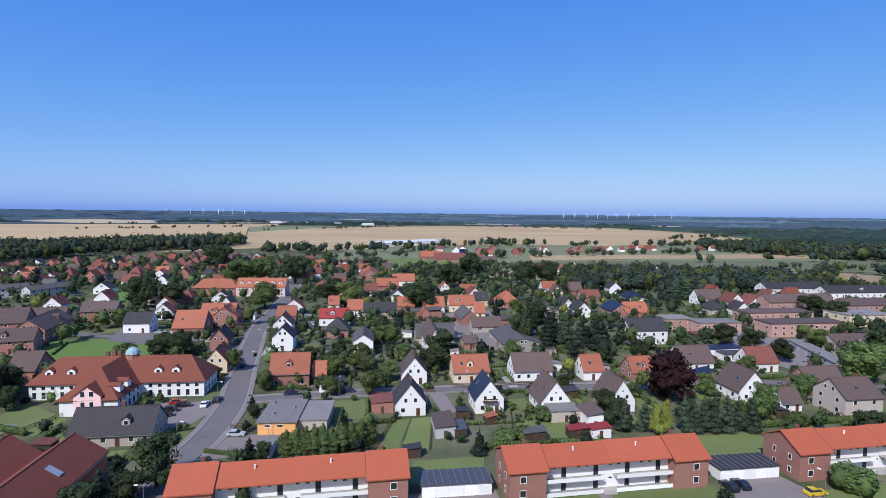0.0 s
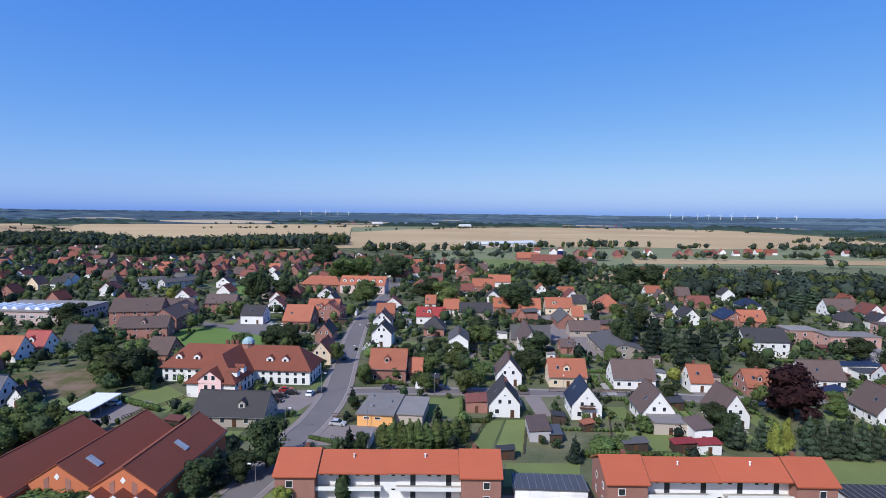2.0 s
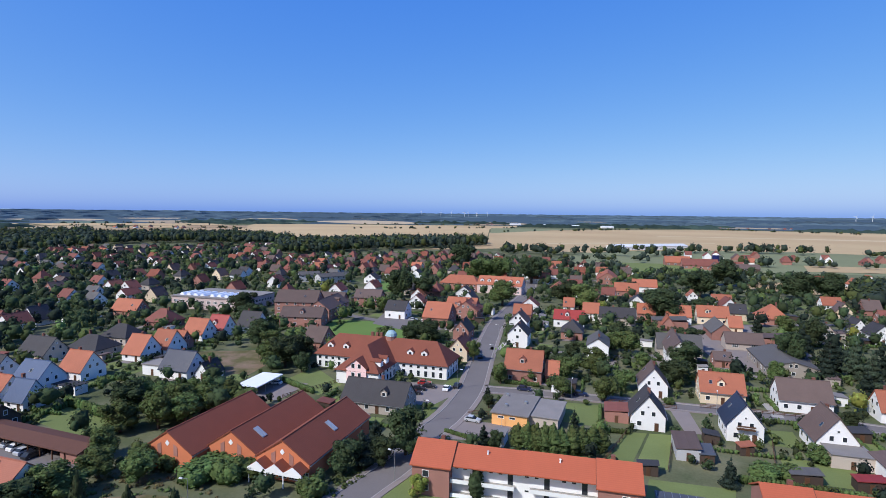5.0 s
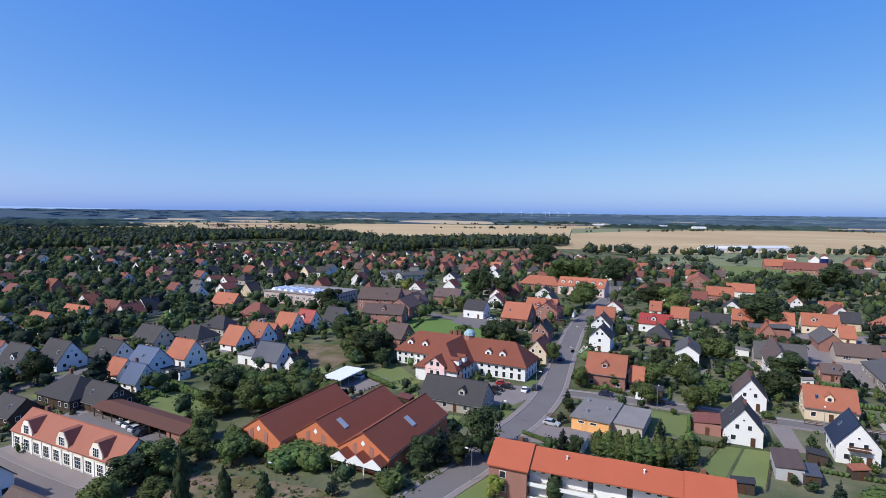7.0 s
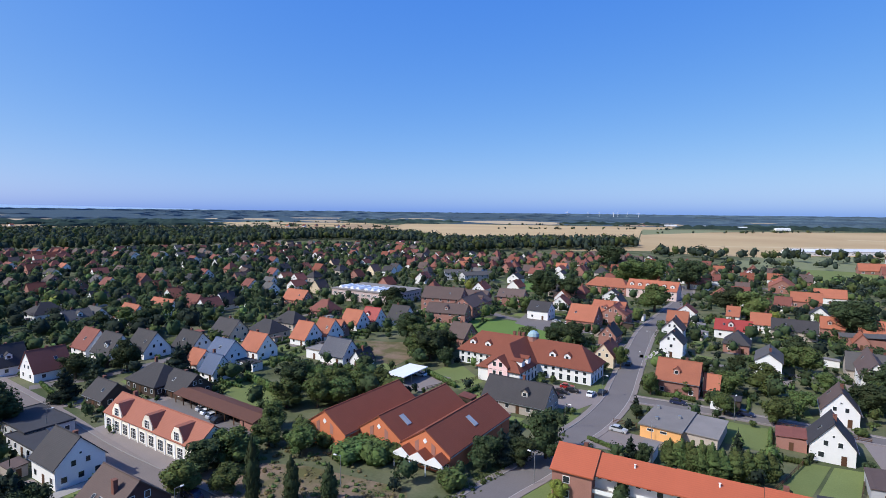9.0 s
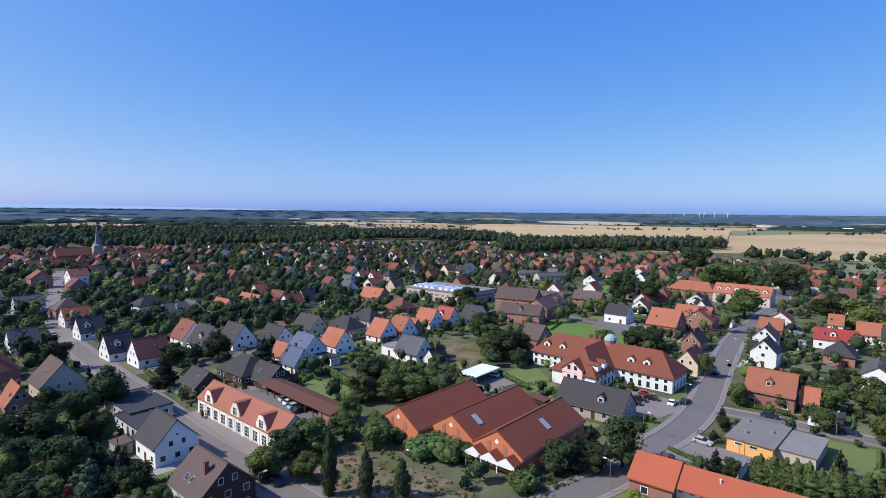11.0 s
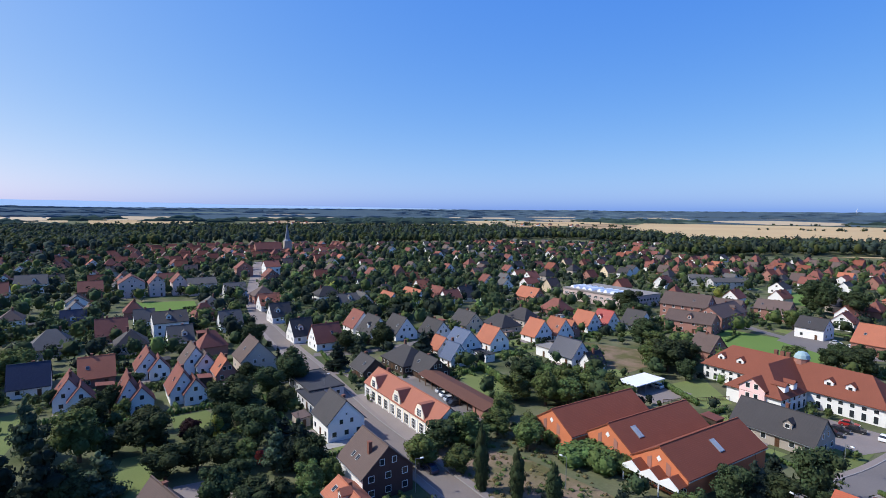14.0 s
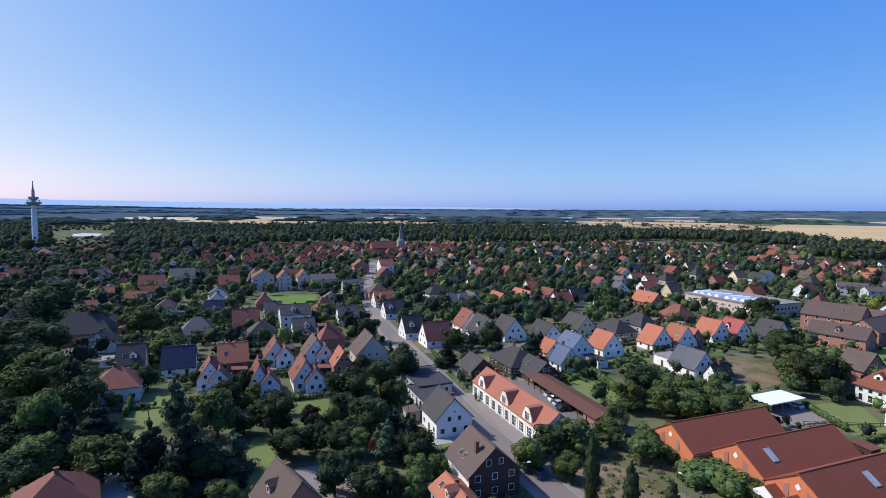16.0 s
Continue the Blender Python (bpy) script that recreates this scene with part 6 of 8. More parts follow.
def lump(lobe, k, rings=4, sides=7):
    """A coarse uneven body inside a lobe, so that no sky shows through the crown."""
    x, y, z, r, u = lobe
    v, f = [(x, y, z - u * k)], []
    for i in range(1, rings):
        a = math.pi * i / rings
        for j in range(sides):
            t = 6.2832 * (j + 0.5 * (i % 2)) / sides
            q = k * (1.0 + 0.24 * math.sin(13.7 * x + 7.1 * y + 2.9 * i * j + 1.7 * j + i))
            v.append((x + r * q * math.sin(a) * math.cos(t), y + r * q * math.sin(a) * math.sin(t), z - u * q * math.cos(a)))
    v.append((x, y, z + u * k))
    for j in range(sides):
        f.append((0, 1 + (j + 1) % sides, 1 + j))
        for i in range(rings - 2):
            p, q = 1 + i * sides, 1 + (i + 1) * sides
            f.append((p + j, p + (j + 1) % sides, q + (j + 1) % sides, q + j))
        f.append((len(v) - 1, 1 + (rings - 2) * sides + j, 1 + (rings - 2) * sides + (j + 1) % sides))
    return v, f


def cloud_mesh(name, leafv, lumps, mat):
    verts, faces = [tuple(p) for p in leafv.tolist()], [(i, i + 1, i + 2, i + 3) for i in range(0, len(leafv), 4)]
    for v, f in lumps:
        k = len(verts)
        verts += v
        faces += [tuple(i + k for i in q) for q in f]
    me = bpy.data.meshes.new(name)
    me.from_pydata(verts, [], faces)
    me.materials.append(mat)
    me.polygons.foreach_set("use_smooth", [True] * len(faces))
    me.update()
    return me


def broad_lobes(rand, h, r):
    out = [(0, 0, h * 0.53, r * 0.74, h * 0.38)]
    for i in range(11):
        a = i * 2.4 + rand.uniform(0, 1.2)
        q = rand.uniform(0.35, 0.72)
        z = h * rand.uniform(0.2, 0.86)
        s = r * rand.uniform(0.26, 0.46)
        out.append((r * q * math.cos(a), r * q * math.sin(a), z, s, s * 0.9 * h / (2.2 * r)))
    out.append((r * 0.1, 0, h * 0.86, r * 0.34, h * 0.13))
    return out


def cone_lobes(rand, h, r, tiers=8):
    out = []
    for i in range(tiers):
        f = i / (tiers - 1)
        z = h * (0.10 + 0.84 * f)
        q = r * (1 - f) ** 0.85 + 0.12
        for j in range(3 if f < 0.75 else 1):
            a = rand.uniform(0, 6.28)
            k = q * 0.45 if f < 0.75 else 0
            out.append((k * math.cos(a), k * math.sin(a), z, q * 0.68, h * 0.075))
    return out


def column_lobes(rand, h, r, tiers=9):
    out = []
    for i in range(tiers):
        f = i / (tiers - 1)
        q = r * (0.75 + 0.3 * math.sin(f * 2.6)) * (1 - f ** 4 * 0.75)
        out.append((rand.uniform(-0.15, 0.15) * r, rand.uniform(-0.15, 0.15) * r, h * (0.09 + 0.80 * f), q, h * 0.14))
    return out


PROTO = {}


def prototype(kind, n):
    """A tree of 10 m height and 4 m crown radius, to be scaled."""
    if (kind, n) in PROTO:
        return PROTO[kind, n]
    rand = np.random.RandomState(100 + 17 * n + sum(map(ord, kind)))
    h = 10.0
    if kind in ("fir", "spruce"):
        lobes, count, size, k = cone_lobes(rand, h, 4.0), 1700, 0.27, 0.72
    elif kind in ("cypress", "thuja"):
        lobes, count, size, k = column_lobes(rand, h, 4.0), 1300, 0.34, 0.9
    elif kind == "hedge":
        lobes = [(x * 1.6, y * 1.6, 4.2 + rand.uniform(-1, 1.0), 2.4, 4.6) for x in (-1, 0, 1) for y in (-1, 0, 1)]
        count, size, k = 900, 0.5, 0.86
    else:
        lobes, count, size, k = broad_lobes(rand, h, 4.0), 2250, 0.26, 0.76
    look_of = {"thuja": "lime", "cypress": "oak"}.get(kind, kind)
    ob = thing("tree", pose(0, 0, -500), "", "tree")
    s = Shape().tube(0, 0, -0.1, h * 0.5, 0.32, 0.17, 7)
    if look_of not in ("fir", "spruce", "hedge") and kind != "cypress":
        for i in range(4):
            a = 1.57 * i + rand.uniform(0, 1)
            s.tube(0, 0, h * (0.26 + 0.05 * i), h * (0.5 + 0.05 * i), 0.13, 0.06, 5, 0, 1.7 * math.cos(a), 1.7 * math.sin(a))
    else:
        s.tube(0, 0, h * 0.5, h * 0.85, 0.17, 0.05, 6)
    part("trunk", s.mesh("trunk", TRUNK), ob)
    part("crown", cloud_mesh("crown", leaf_cloud(rand, lobes, count, size), [lump(q, k) for q in lobes], LEAF[look_of]), ob)
    PROTO[kind, n] = ob
    return ob


WORDS = {"oak": "dark green broad-leaved tree", "lime": "mid-green broad-leaved tree", "light": "light green spreading tree", "yellow": "yellow-green ornamental conifer", "fir": "dark conifer with drooping boughs",
         "spruce": "blue-green conifer", "beech": "copper beech with dark purple leaves", "cypress": "slender dark columnar tree", "thuja": "clipped columnar green hedge tree", "hedge": "rounded green bush", "red": "bush with bright red leaves"}
PLANTS = []
tree_rng = random.Random(3)


def tree(x, y, h, r, kind, where="in a garden"):
    n = tree_rng.randrange(4)
    if kind in ("fir", "spruce"):
        h, r = h * 1.12, r * 0.74
    elif kind in ("oak", "lime", "light"):
        h, r = max(h, 1.55 * r), r * (1.06 if x < -90 and y < 60 else 0.95)
    p = prototype(kind, n)
    ob = copy_thing(p, pose(x, y, 0, 0, 0, tree_rng.uniform(0, 360)) @ Matrix.Diagonal((r / 4, r / 4, h / 10, 1)))
    ob.name = "bush" if kind == "hedge" or h < 3 else "tree"
    tagged(ob, f"{WORDS[kind]} {where}", "bush" if ob.name.startswith("bush") else "tree", "trees and bushes of the gardens")
    PLANTS.append((x, y, r))
    return ob


def hedge(x0, y0, x1, y1, height, width=1.0, kind="hedge", label="clipped green hedge between gardens"):
    rand = np.random.RandomState(int(abs(x0 * 7 + y0 * 13)) % 9999)
    a, b = Vector((x0, y0, 0)), Vector((x1, y1, 0))
    n = max(2, int((b - a).length / (width * 0.7)))
    lobes = []
    for i in range(n + 1):
        q = a.lerp(b, i / n)
        lobes.append((q.x, q.y, height * 0.5, width * 0.55, height * 0.55))
    me = cloud_mesh("hedge", leaf_cloud(rand, lobes, n * 60, 0.22), [lump(q, 0.92) for q in lobes], LEAF[kind])
    tagged(new("hedge", me), label, "hedge", "hedges")
    m, d = (a + b) / 2, b - a
    take(m.x, m.y, math.degrees(math.atan2(d.y, d.x)), d.length, width)


hedge(11.0, 122.6, 20.3, 124.0, 1.7, 1.2)
hedge(21.0, 124.0, 27.6, 125.0, 1.6, 1.2)
hedge(28.3, 125.1, 32.0, 125.7, 1.5, 1.2)
hedge(-155.0, 89.2, -133.0, 87.2, 3.0, 1.6, label="tall green hedge beside a lawn")
hedge(-116.8, 132.0, -101.0, 127.2, 1.8, 1.4)
hedge(-52, 162.5, -42, 163.6, 1.4, 1.0)
hedge(-17.5, 137.0, -12.5, 138.0, 1.2, 1.0)
hedge(-195, 45, -172, 44.5, 1.4, 1.0)
hedge(-172, -49, -150, -45, 2.4, 1.4)
hedge(82, 137, 118, 143, 1.8, 1.2)
hedge(-34, 114.5, -8, 116.5, 1.3, 0.9)
hedge(-53.4, 119, -40, 116.5, 1.0, 0.9)
tree(-173.9, 45.5, 9.7, 5.7, 'fir')
tree(-178.7, 54.9, 11.1, 4.0, 'spruce')
tree(-191.4, 67.5, 10.9, 5.4, 'oak')
tree(-173.9, 76.2, 10.1, 7.0, 'fir')
tree(-244.5, -88.5, 9.3, 9.2, 'oak')
tree(-239.5, -66.3, 9.3, 9.2, 'lime')
tree(-298.7, -120.5, 11.2, 11.1, 'oak')
tree(-272.5, -118.7, 10.1, 10.0, 'oak')
tree(-114.5, 93.7, 7.6, 5.4, 'lime')
tree(-123.4, 92.4, 7.2, 4.4, 'lime')
tree(-116.4, 103.6, 7.2, 4.4, 'lime')
tree(-135.4, 92.6, 7.1, 3.8, 'lime')
tree(-105.1, 58.3, 6.2, 4.9, 'lime')
tree(-105.9, 51.7, 6.4, 4.4, 'oak')
tree(-106.9, 67.0, 4.1, 4.1, 'lime')
tree(-99.8, 44.4, 7.1, 4.1, 'light')
tree(-98.1, 69.2, 6.3, 4.0, 'lime')
tree(-97.0, 76.4, 3.8, 2.9, 'hedge')
tree(-87.9, 79.7, 4.1, 3.8, 'hedge')
tree(-80.2, 81.7, 4.0, 3.6, 'hedge')
tree(-86.3, 51.0, 13.1, 1.5, 'cypress')
tree(-81.3, 55.7, 9.6, 1.5, 'cypress')
tree(-76.5, 60.5, 8.1, 1.6, 'cypress')
tree(-117.4, 111.2, 5.9, 3.9, 'lime')
tree(-94.7, 50.2, 4.7, 3.4, 'lime')
tree(-63.8, 80.2, 3.8, 2.7, 'hedge')
tree(-56.3, 103.6, 11.1, 5.3, 'oak')
tree(-63.1, 101.9, 7.7, 3.8, 'fir')
tree(-61.7, 94.2, 8.4, 4.1, 'fir')
tree(-63.5, 91.0, 7.1, 4.0, 'oak')
tree(-58.5, 97.9, 6.2, 3.6, 'oak')
tree(-82.4, 77.7, 5.0, 3.2, 'hedge')
tree(-88.0, 74.7, 4.4, 3.7, 'hedge')
tree(-101.9, 73.2, 5.8, 3.7, 'lime')
tree(-124.7, 83.6, 6.7, 5.3, 'lime')
tree(-118.1, 89.0, 10.2, 4.9, 'lime')
tree(-120.8, 98.3, 8.6, 5.3, 'lime')
tree(-121.3, 106.0, 7.7, 5.1, 'lime')
tree(-135.1, 93.4, 8.6, 5.6, 'oak')
tree(-114.7, 73.5, 7.0, 3.4, 'lime')
tree(-130.6, 148.7, 8.6, 6.0, 'lime')
tree(-132.4, 159.3, 8.4, 6.0, 'lime')
tree(-141.9, 155.9, 8.3, 6.1, 'lime')
tree(-42.6, 116.8, 4.8, 2.4, 'fir')
tree(-21.4, 160.1, 7.4, 4.4, 'lime')
tree(-17.7, 172.8, 6.4, 4.2, 'lime')
tree(-28.0, 185.8, 6.0, 5.9, 'lime')
tree(-3.2, 184.3, 5.8, 5.7, 'oak')
tree(-0.8, 207.2, 8.5, 6.3, 'oak')
tree(-26.0, 236.4, 9.0, 6.0, 'oak')
tree(44.9, 223.8, 12.9, 6.9, 'fir')
tree(51.1, 218.1, 13.5, 5.9, 'spruce')
tree(61.3, 229.7, 11.9, 6.1, 'fir')
tree(64.6, 215.6, 12.1, 5.7, 'spruce')
tree(39.6, 239.7, 14.0, 5.8, 'fir')
tree(40.7, 286.7, 9.8, 5.0, 'lime')
tree(27.4, 268.4, 13.3, 3.8, 'fir')
tree(46.8, 263.5, 12.7, 6.3, 'oak')
tree(-35.1, 93.0, 6.5, 1.6, 'cypress')
tree(-45.4, 89.0, 4.5, 1.9, 'yellow')
tree(-34.1, 116.5, 6.7, 2.1, 'thuja')
tree(-32.1, 116.9, 7.2, 2.1, 'thuja')
tree(-30.2, 117.2, 7.3, 2.1, 'thuja')
tree(-28.3, 117.6, 7.5, 2.1, 'thuja')
tree(-26.4, 118.2, 7.5, 2.1, 'thuja')
tree(-24.7, 119.1, 6.5, 2.1, 'thuja')
tree(-22.7, 120.4, 6.7, 2.1, 'thuja')
tree(-20.8, 122.0, 6.4, 2.1, 'thuja')
tree(-18.8, 123.4, 6.5, 2.1, 'thuja')
tree(-17.1, 125.0, 5.8, 2.1, 'thuja')
tree(-186.5, 188.2, 7.6, 7.5, 'oak')
tree(-208.1, 206.7, 8.4, 8.3, 'oak')
tree(-166.1, 297.9, 17.8, 8.8, 'oak')
tree(-153.1, 303.1, 14.3, 8.9, 'oak')
tree(-110.4, 184.6, 9.0, 4.5, 'lime')
tree(-104.4, 194.6, 8.4, 4.4, 'oak')
tree(-97.8, 199.0, 8.3, 5.8, 'oak')
tree(-150.0, 394.5, 15.6, 13.4, 'lime')
tree(-100.1, 301.5, 13.5, 10.1, 'lime')
tree(-112.8, 410.1, 18.0, 13.5, 'oak')
tree(-65.3, 315.1, 13.7, 10.2, 'oak')
tree(-54.0, 309.1, 14.9, 9.9, 'light')
tree(-12.1, 297.5, 12.3, 10.7, 'oak')
tree(6.4, 393.2, 15.9, 11.8, 'oak')
tree(-40.0, 185.1, 6.1, 4.0, 'oak')
tree(-71.0, 181.6, 8.4, 2.9, 'lime')
tree(1.2, 235.6, 9.7, 6.0, 'oak')
tree(7.0, 313.7, 11.1, 6.3, 'oak')
tree(-137.7, 399.7, 13.5, 13.4, 'lime')
tree(-215.4, 516.4, 17.7, 14.7, 'oak')
tree(24.9, 467.6, 13.9, 13.9, 'oak')
tree(63.6, 416.2, 14.0, 12.0, 'oak')
tree(82.9, 424.0, 12.1, 12.0, 'oak')
tree(-7.6, 161.4, 2.1, 1.8, 'hedge')
tree(-4.1, 165.9, 2.0, 1.5, 'hedge')
tree(-21.4, 216.2, 9.8, 6.6, 'lime')
tree(-26.6, 223.4, 7.5, 4.0, 'lime')
tree(-13.1, 198.7, 5.5, 4.2, 'lime')
tree(-33.2, 158.4, 4.9, 4.0, 'lime')
tree(-36.0, 174.5, 6.2, 5.2, 'lime')
tree(-265.7, 93.5, 7.4, 6.1, 'lime')
tree(-246.9, 95.0, 9.5, 7.0, 'oak')
tree(-263.0, 82.5, 7.1, 5.8, 'oak')
tree(-183.9, 83.8, 8.5, 5.6, 'fir')
tree(-182.9, 80.8, 8.4, 4.6, 'fir')
tree(-191.3, 57.0, 6.8, 4.2, 'spruce')
tree(-195.2, 54.0, 6.8, 5.0, 'oak')
tree(-157.1, 164.9, 10.9, 7.2, 'oak')
tree(-126.6, 144.7, 8.3, 7.1, 'oak')
tree(-128.3, 153.0, 8.6, 6.4, 'oak')
tree(-130.6, 141.6, 8.3, 5.1, 'lime')
tree(-145.8, 130.0, 6.2, 4.1, 'lime')
tree(-137.2, 97.9, 6.9, 5.1, 'lime')
tree(-135.5, 92.9, 5.9, 4.1, 'oak')
tree(-133.1, 101.0, 6.9, 4.3, 'lime')
tree(-45.2, 167.5, 5.3, 3.5, 'lime')
tree(-1.9, 240.4, 8.5, 3.8, 'oak')
tree(-53.6, 161.2, 7.1, 3.1, 'lime')
tree(-101.8, 206.4, 9.0, 4.6, 'oak')
tree(-107.0, 204.0, 8.6, 4.8, 'oak')
tree(67.7, 155.9, 15.6, 8.6, 'beech')
tree(46.8, 133.5, 8.4, 3.5, 'spruce')
tree(51.9, 133.6, 8.4, 3.2, 'spruce')
tree(54.1, 131.9, 8.0, 2.0, 'yellow')
tree(57.4, 133.8, 8.8, 1.7, 'yellow')
tree(62.1, 133.9, 9.6, 3.2, 'spruce')
tree(64.5, 133.6, 9.0, 2.9, 'spruce')
tree(67.2, 134.0, 10.0, 3.2, 'spruce')
tree(69.9, 133.8, 9.4, 2.9, 'spruce')
tree(73.0, 134.2, 10.0, 3.2, 'spruce')
tree(76.0, 134.3, 9.6, 2.9, 'spruce')
tree(79.7, 134.4, 10.3, 3.2, 'spruce')
tree(88.4, 144.2, 9.5, 4.7, 'lime')
tree(129.3, 202.3, 9.2, 5.4, 'oak')
tree(157.2, 220.5, 7.1, 5.9, 'lime')
tree(139.7, 175.3, 13.3, 9.4, 'light')
tree(121.4, 228.5, 6.2, 6.1, 'oak')
tree(83.7, 105.4, 5.4, 4.0, 'hedge')
tree(8.9, 119.7, 6.2, 2.6, 'fir')
tree(64.3, 216.4, 15.2, 6.6, 'fir')
tree(53.9, 211.5, 12.5, 4.9, 'spruce')
tree(42.5, 211.0, 11.4, 4.9, 'fir')
tree(34.4, 224.5, 13.3, 5.2, 'oak')
tree(78.6, 231.6, 11.2, 4.5, 'fir')
tree(-149.9, 248.7, 9.3, 4.0, 'light')
tree(-179.9, 319.0, 15.3, 10.1, 'oak')
tree(152.4, 352.9, 11.3, 11.2, 'spruce')
tree(162.1, 353.6, 12.1, 9.4, 'spruce')
tree(112.0, 163.3, 5.3, 4.4, 'lime')
tree(81.7, 162.3, 7.1, 3.5, 'lime')
tree(169.6, 203.9, 11.0, 8.7, 'oak')
tree(207.8, 297.4, 9.6, 7.9, 'oak')
tree(209.0, 281.8, 9.1, 7.5, 'oak')
tree(128.3, 219.2, 7.1, 5.8, 'oak')
tree(95.2, 140.4, 3.1, 3.0, 'hedge')
tree(107.7, 186.8, 6.1, 4.0, 'lime')
tree(106.5, 129.9, 5.0, 4.9, 'oak')
tree(15.9, 127.6, 3.1, 3.0, 'hedge')
tree(20.3, 129.3, 2.9, 2.8, 'hedge')
tree(27.2, 140.4, 3.6, 2.7, 'lime')
tree(39.1, 166.2, 3.6, 3.2, 'oak')
tree(67.6, 161.9, 5.3, 4.3, 'fir')
tree(45.8, 147.1, 6.4, 4.0, 'oak')
tree(47.0, 141.0, 6.2, 3.8, 'oak')
tree(-167.1, -72.8, 14.2, 8.7, 'lime')
tree(-202.4, -94.6, 16.8, 10.6, 'oak')
tree(-203.8, -86.3, 15.7, 9.8, 'oak')
tree(-175.2, -84.0, 14.7, 6.2, 'oak')
tree(-154.2, -58.3, 16.2, 6.1, 'fir')
tree(-133.6, -56.0, 13.7, 5.5, 'lime')
tree(-130.7, -53.4, 10.5, 1.0, 'cypress')
tree(-127.7, -44.0, 12.1, 8.5, 'fir')
tree(-132.3, -50.6, 10.4, 4.9, 'fir')
tree(-129.0, -59.8, 6.2, 5.3, 'oak')
tree(-126.4, -54.6, 5.5, 3.8, 'oak')
tree(-119.2, -49.5, 6.2, 6.0, 'lime')
tree(-114.3, -38.3, 7.0, 5.9, 'lime')
tree(-114.1, -32.8, 5.8, 3.5, 'oak')
tree(-112.1, -51.5, 8.1, 4.7, 'oak')
tree(-111.0, -28.7, 13.4, 7.5, 'fir')
tree(-136.9, -30.1, 13.9, 5.6, 'spruce')
tree(-106.7, -21.4, 15.6, 7.8, 'fir')
tree(-102.8, -24.0, 5.2, 4.0, 'lime')
tree(-131.3, -20.0, 11.5, 5.3, 'lime')
tree(-108.5, -18.1, 9.5, 4.2, 'oak')
tree(-100.4, -13.9, 4.8, 3.2, 'lime')
tree(-149.5, -20.3, 8.2, 4.0, 'oak')
tree(-112.1, -14.0, 9.6, 6.4, 'spruce')
tree(-130.1, -8.0, 9.9, 5.5, 'oak')
tree(-115.9, -3.6, 7.1, 4.4, 'oak')
tree(-131.6, -14.2, 4.8, 3.1, 'oak')
tree(-134.3, 0.6, 5.1, 2.8, 'beech')
tree(-132.9, 6.7, 5.6, 1.7, 'yellow')
tree(-117.2, 2.3, 6.7, 3.7, 'oak')
tree(-115.4, 6.8, 6.6, 3.6, 'oak')
tree(-115.0, 10.6, 5.6, 3.2, 'lime')
tree(-98.8, 5.4, 8.7, 3.5, 'oak')
tree(-96.0, 10.7, 6.7, 4.1, 'oak')
tree(-104.5, 8.7, 6.9, 3.3, 'oak')
tree(-135.0, 8.6, 7.3, 4.0, 'oak')
tree(-142.3, 11.0, 11.9, 6.6, 'oak')
tree(-124.2, 14.6, 9.8, 5.0, 'oak')
tree(-137.6, 13.8, 6.8, 4.4, 'oak')
tree(-110.3, 16.9, 9.5, 4.7, 'spruce')
tree(-108.4, 20.9, 11.5, 5.6, 'fir')
tree(-104.7, 22.9, 8.9, 3.6, 'oak')
tree(-96.5, 15.4, 5.5, 3.1, 'oak')
tree(-97.2, 20.9, 6.9, 3.1, 'lime')
tree(-98.8, 25.4, 6.4, 2.3, 'lime')
tree(-113.6, 14.4, 3.6, 1.6, 'red')
tree(-161.8, 29.1, 12.1, 5.5, 'oak')
tree(-156.0, 21.8, 8.9, 4.6, 'oak')
tree(-141.9, 21.8, 7.5, 3.9, 'oak')
tree(-198.5, -47.9, 10.8, 6.9, 'lime')
tree(-170.3, -45.2, 7.5, 3.2, 'oak')
tree(-160.1, -17.8, 7.5, 3.1, 'oak')
tree(-200.4, -56.3, 6.5, 3.5, 'oak')
tree(-168.1, -31.3, 6.0, 2.5, 'oak')
tree(-174.0, 17.0, 6.0, 3.3, 'oak')
tree(-171.9, -69.3, 8.8, 5.8, 'spruce')
tree(-147.6, -69.0, 6.3, 4.8, 'oak')
tree(-121.7, -45.0, 4.8, 3.3, 'oak')
tree(-123.5, 20.5, 6.2, 4.6, 'fir')
tree(-120.5, -47.0, 12.0, 5.0, 'fir')
tree(-146.0, -53.0, 12.5, 5.2, 'oak')
tree(-158.0, -60.0, 13.5, 6.0, 'oak')
tree(-178.0, -76.0, 14.0, 7.0, 'oak')


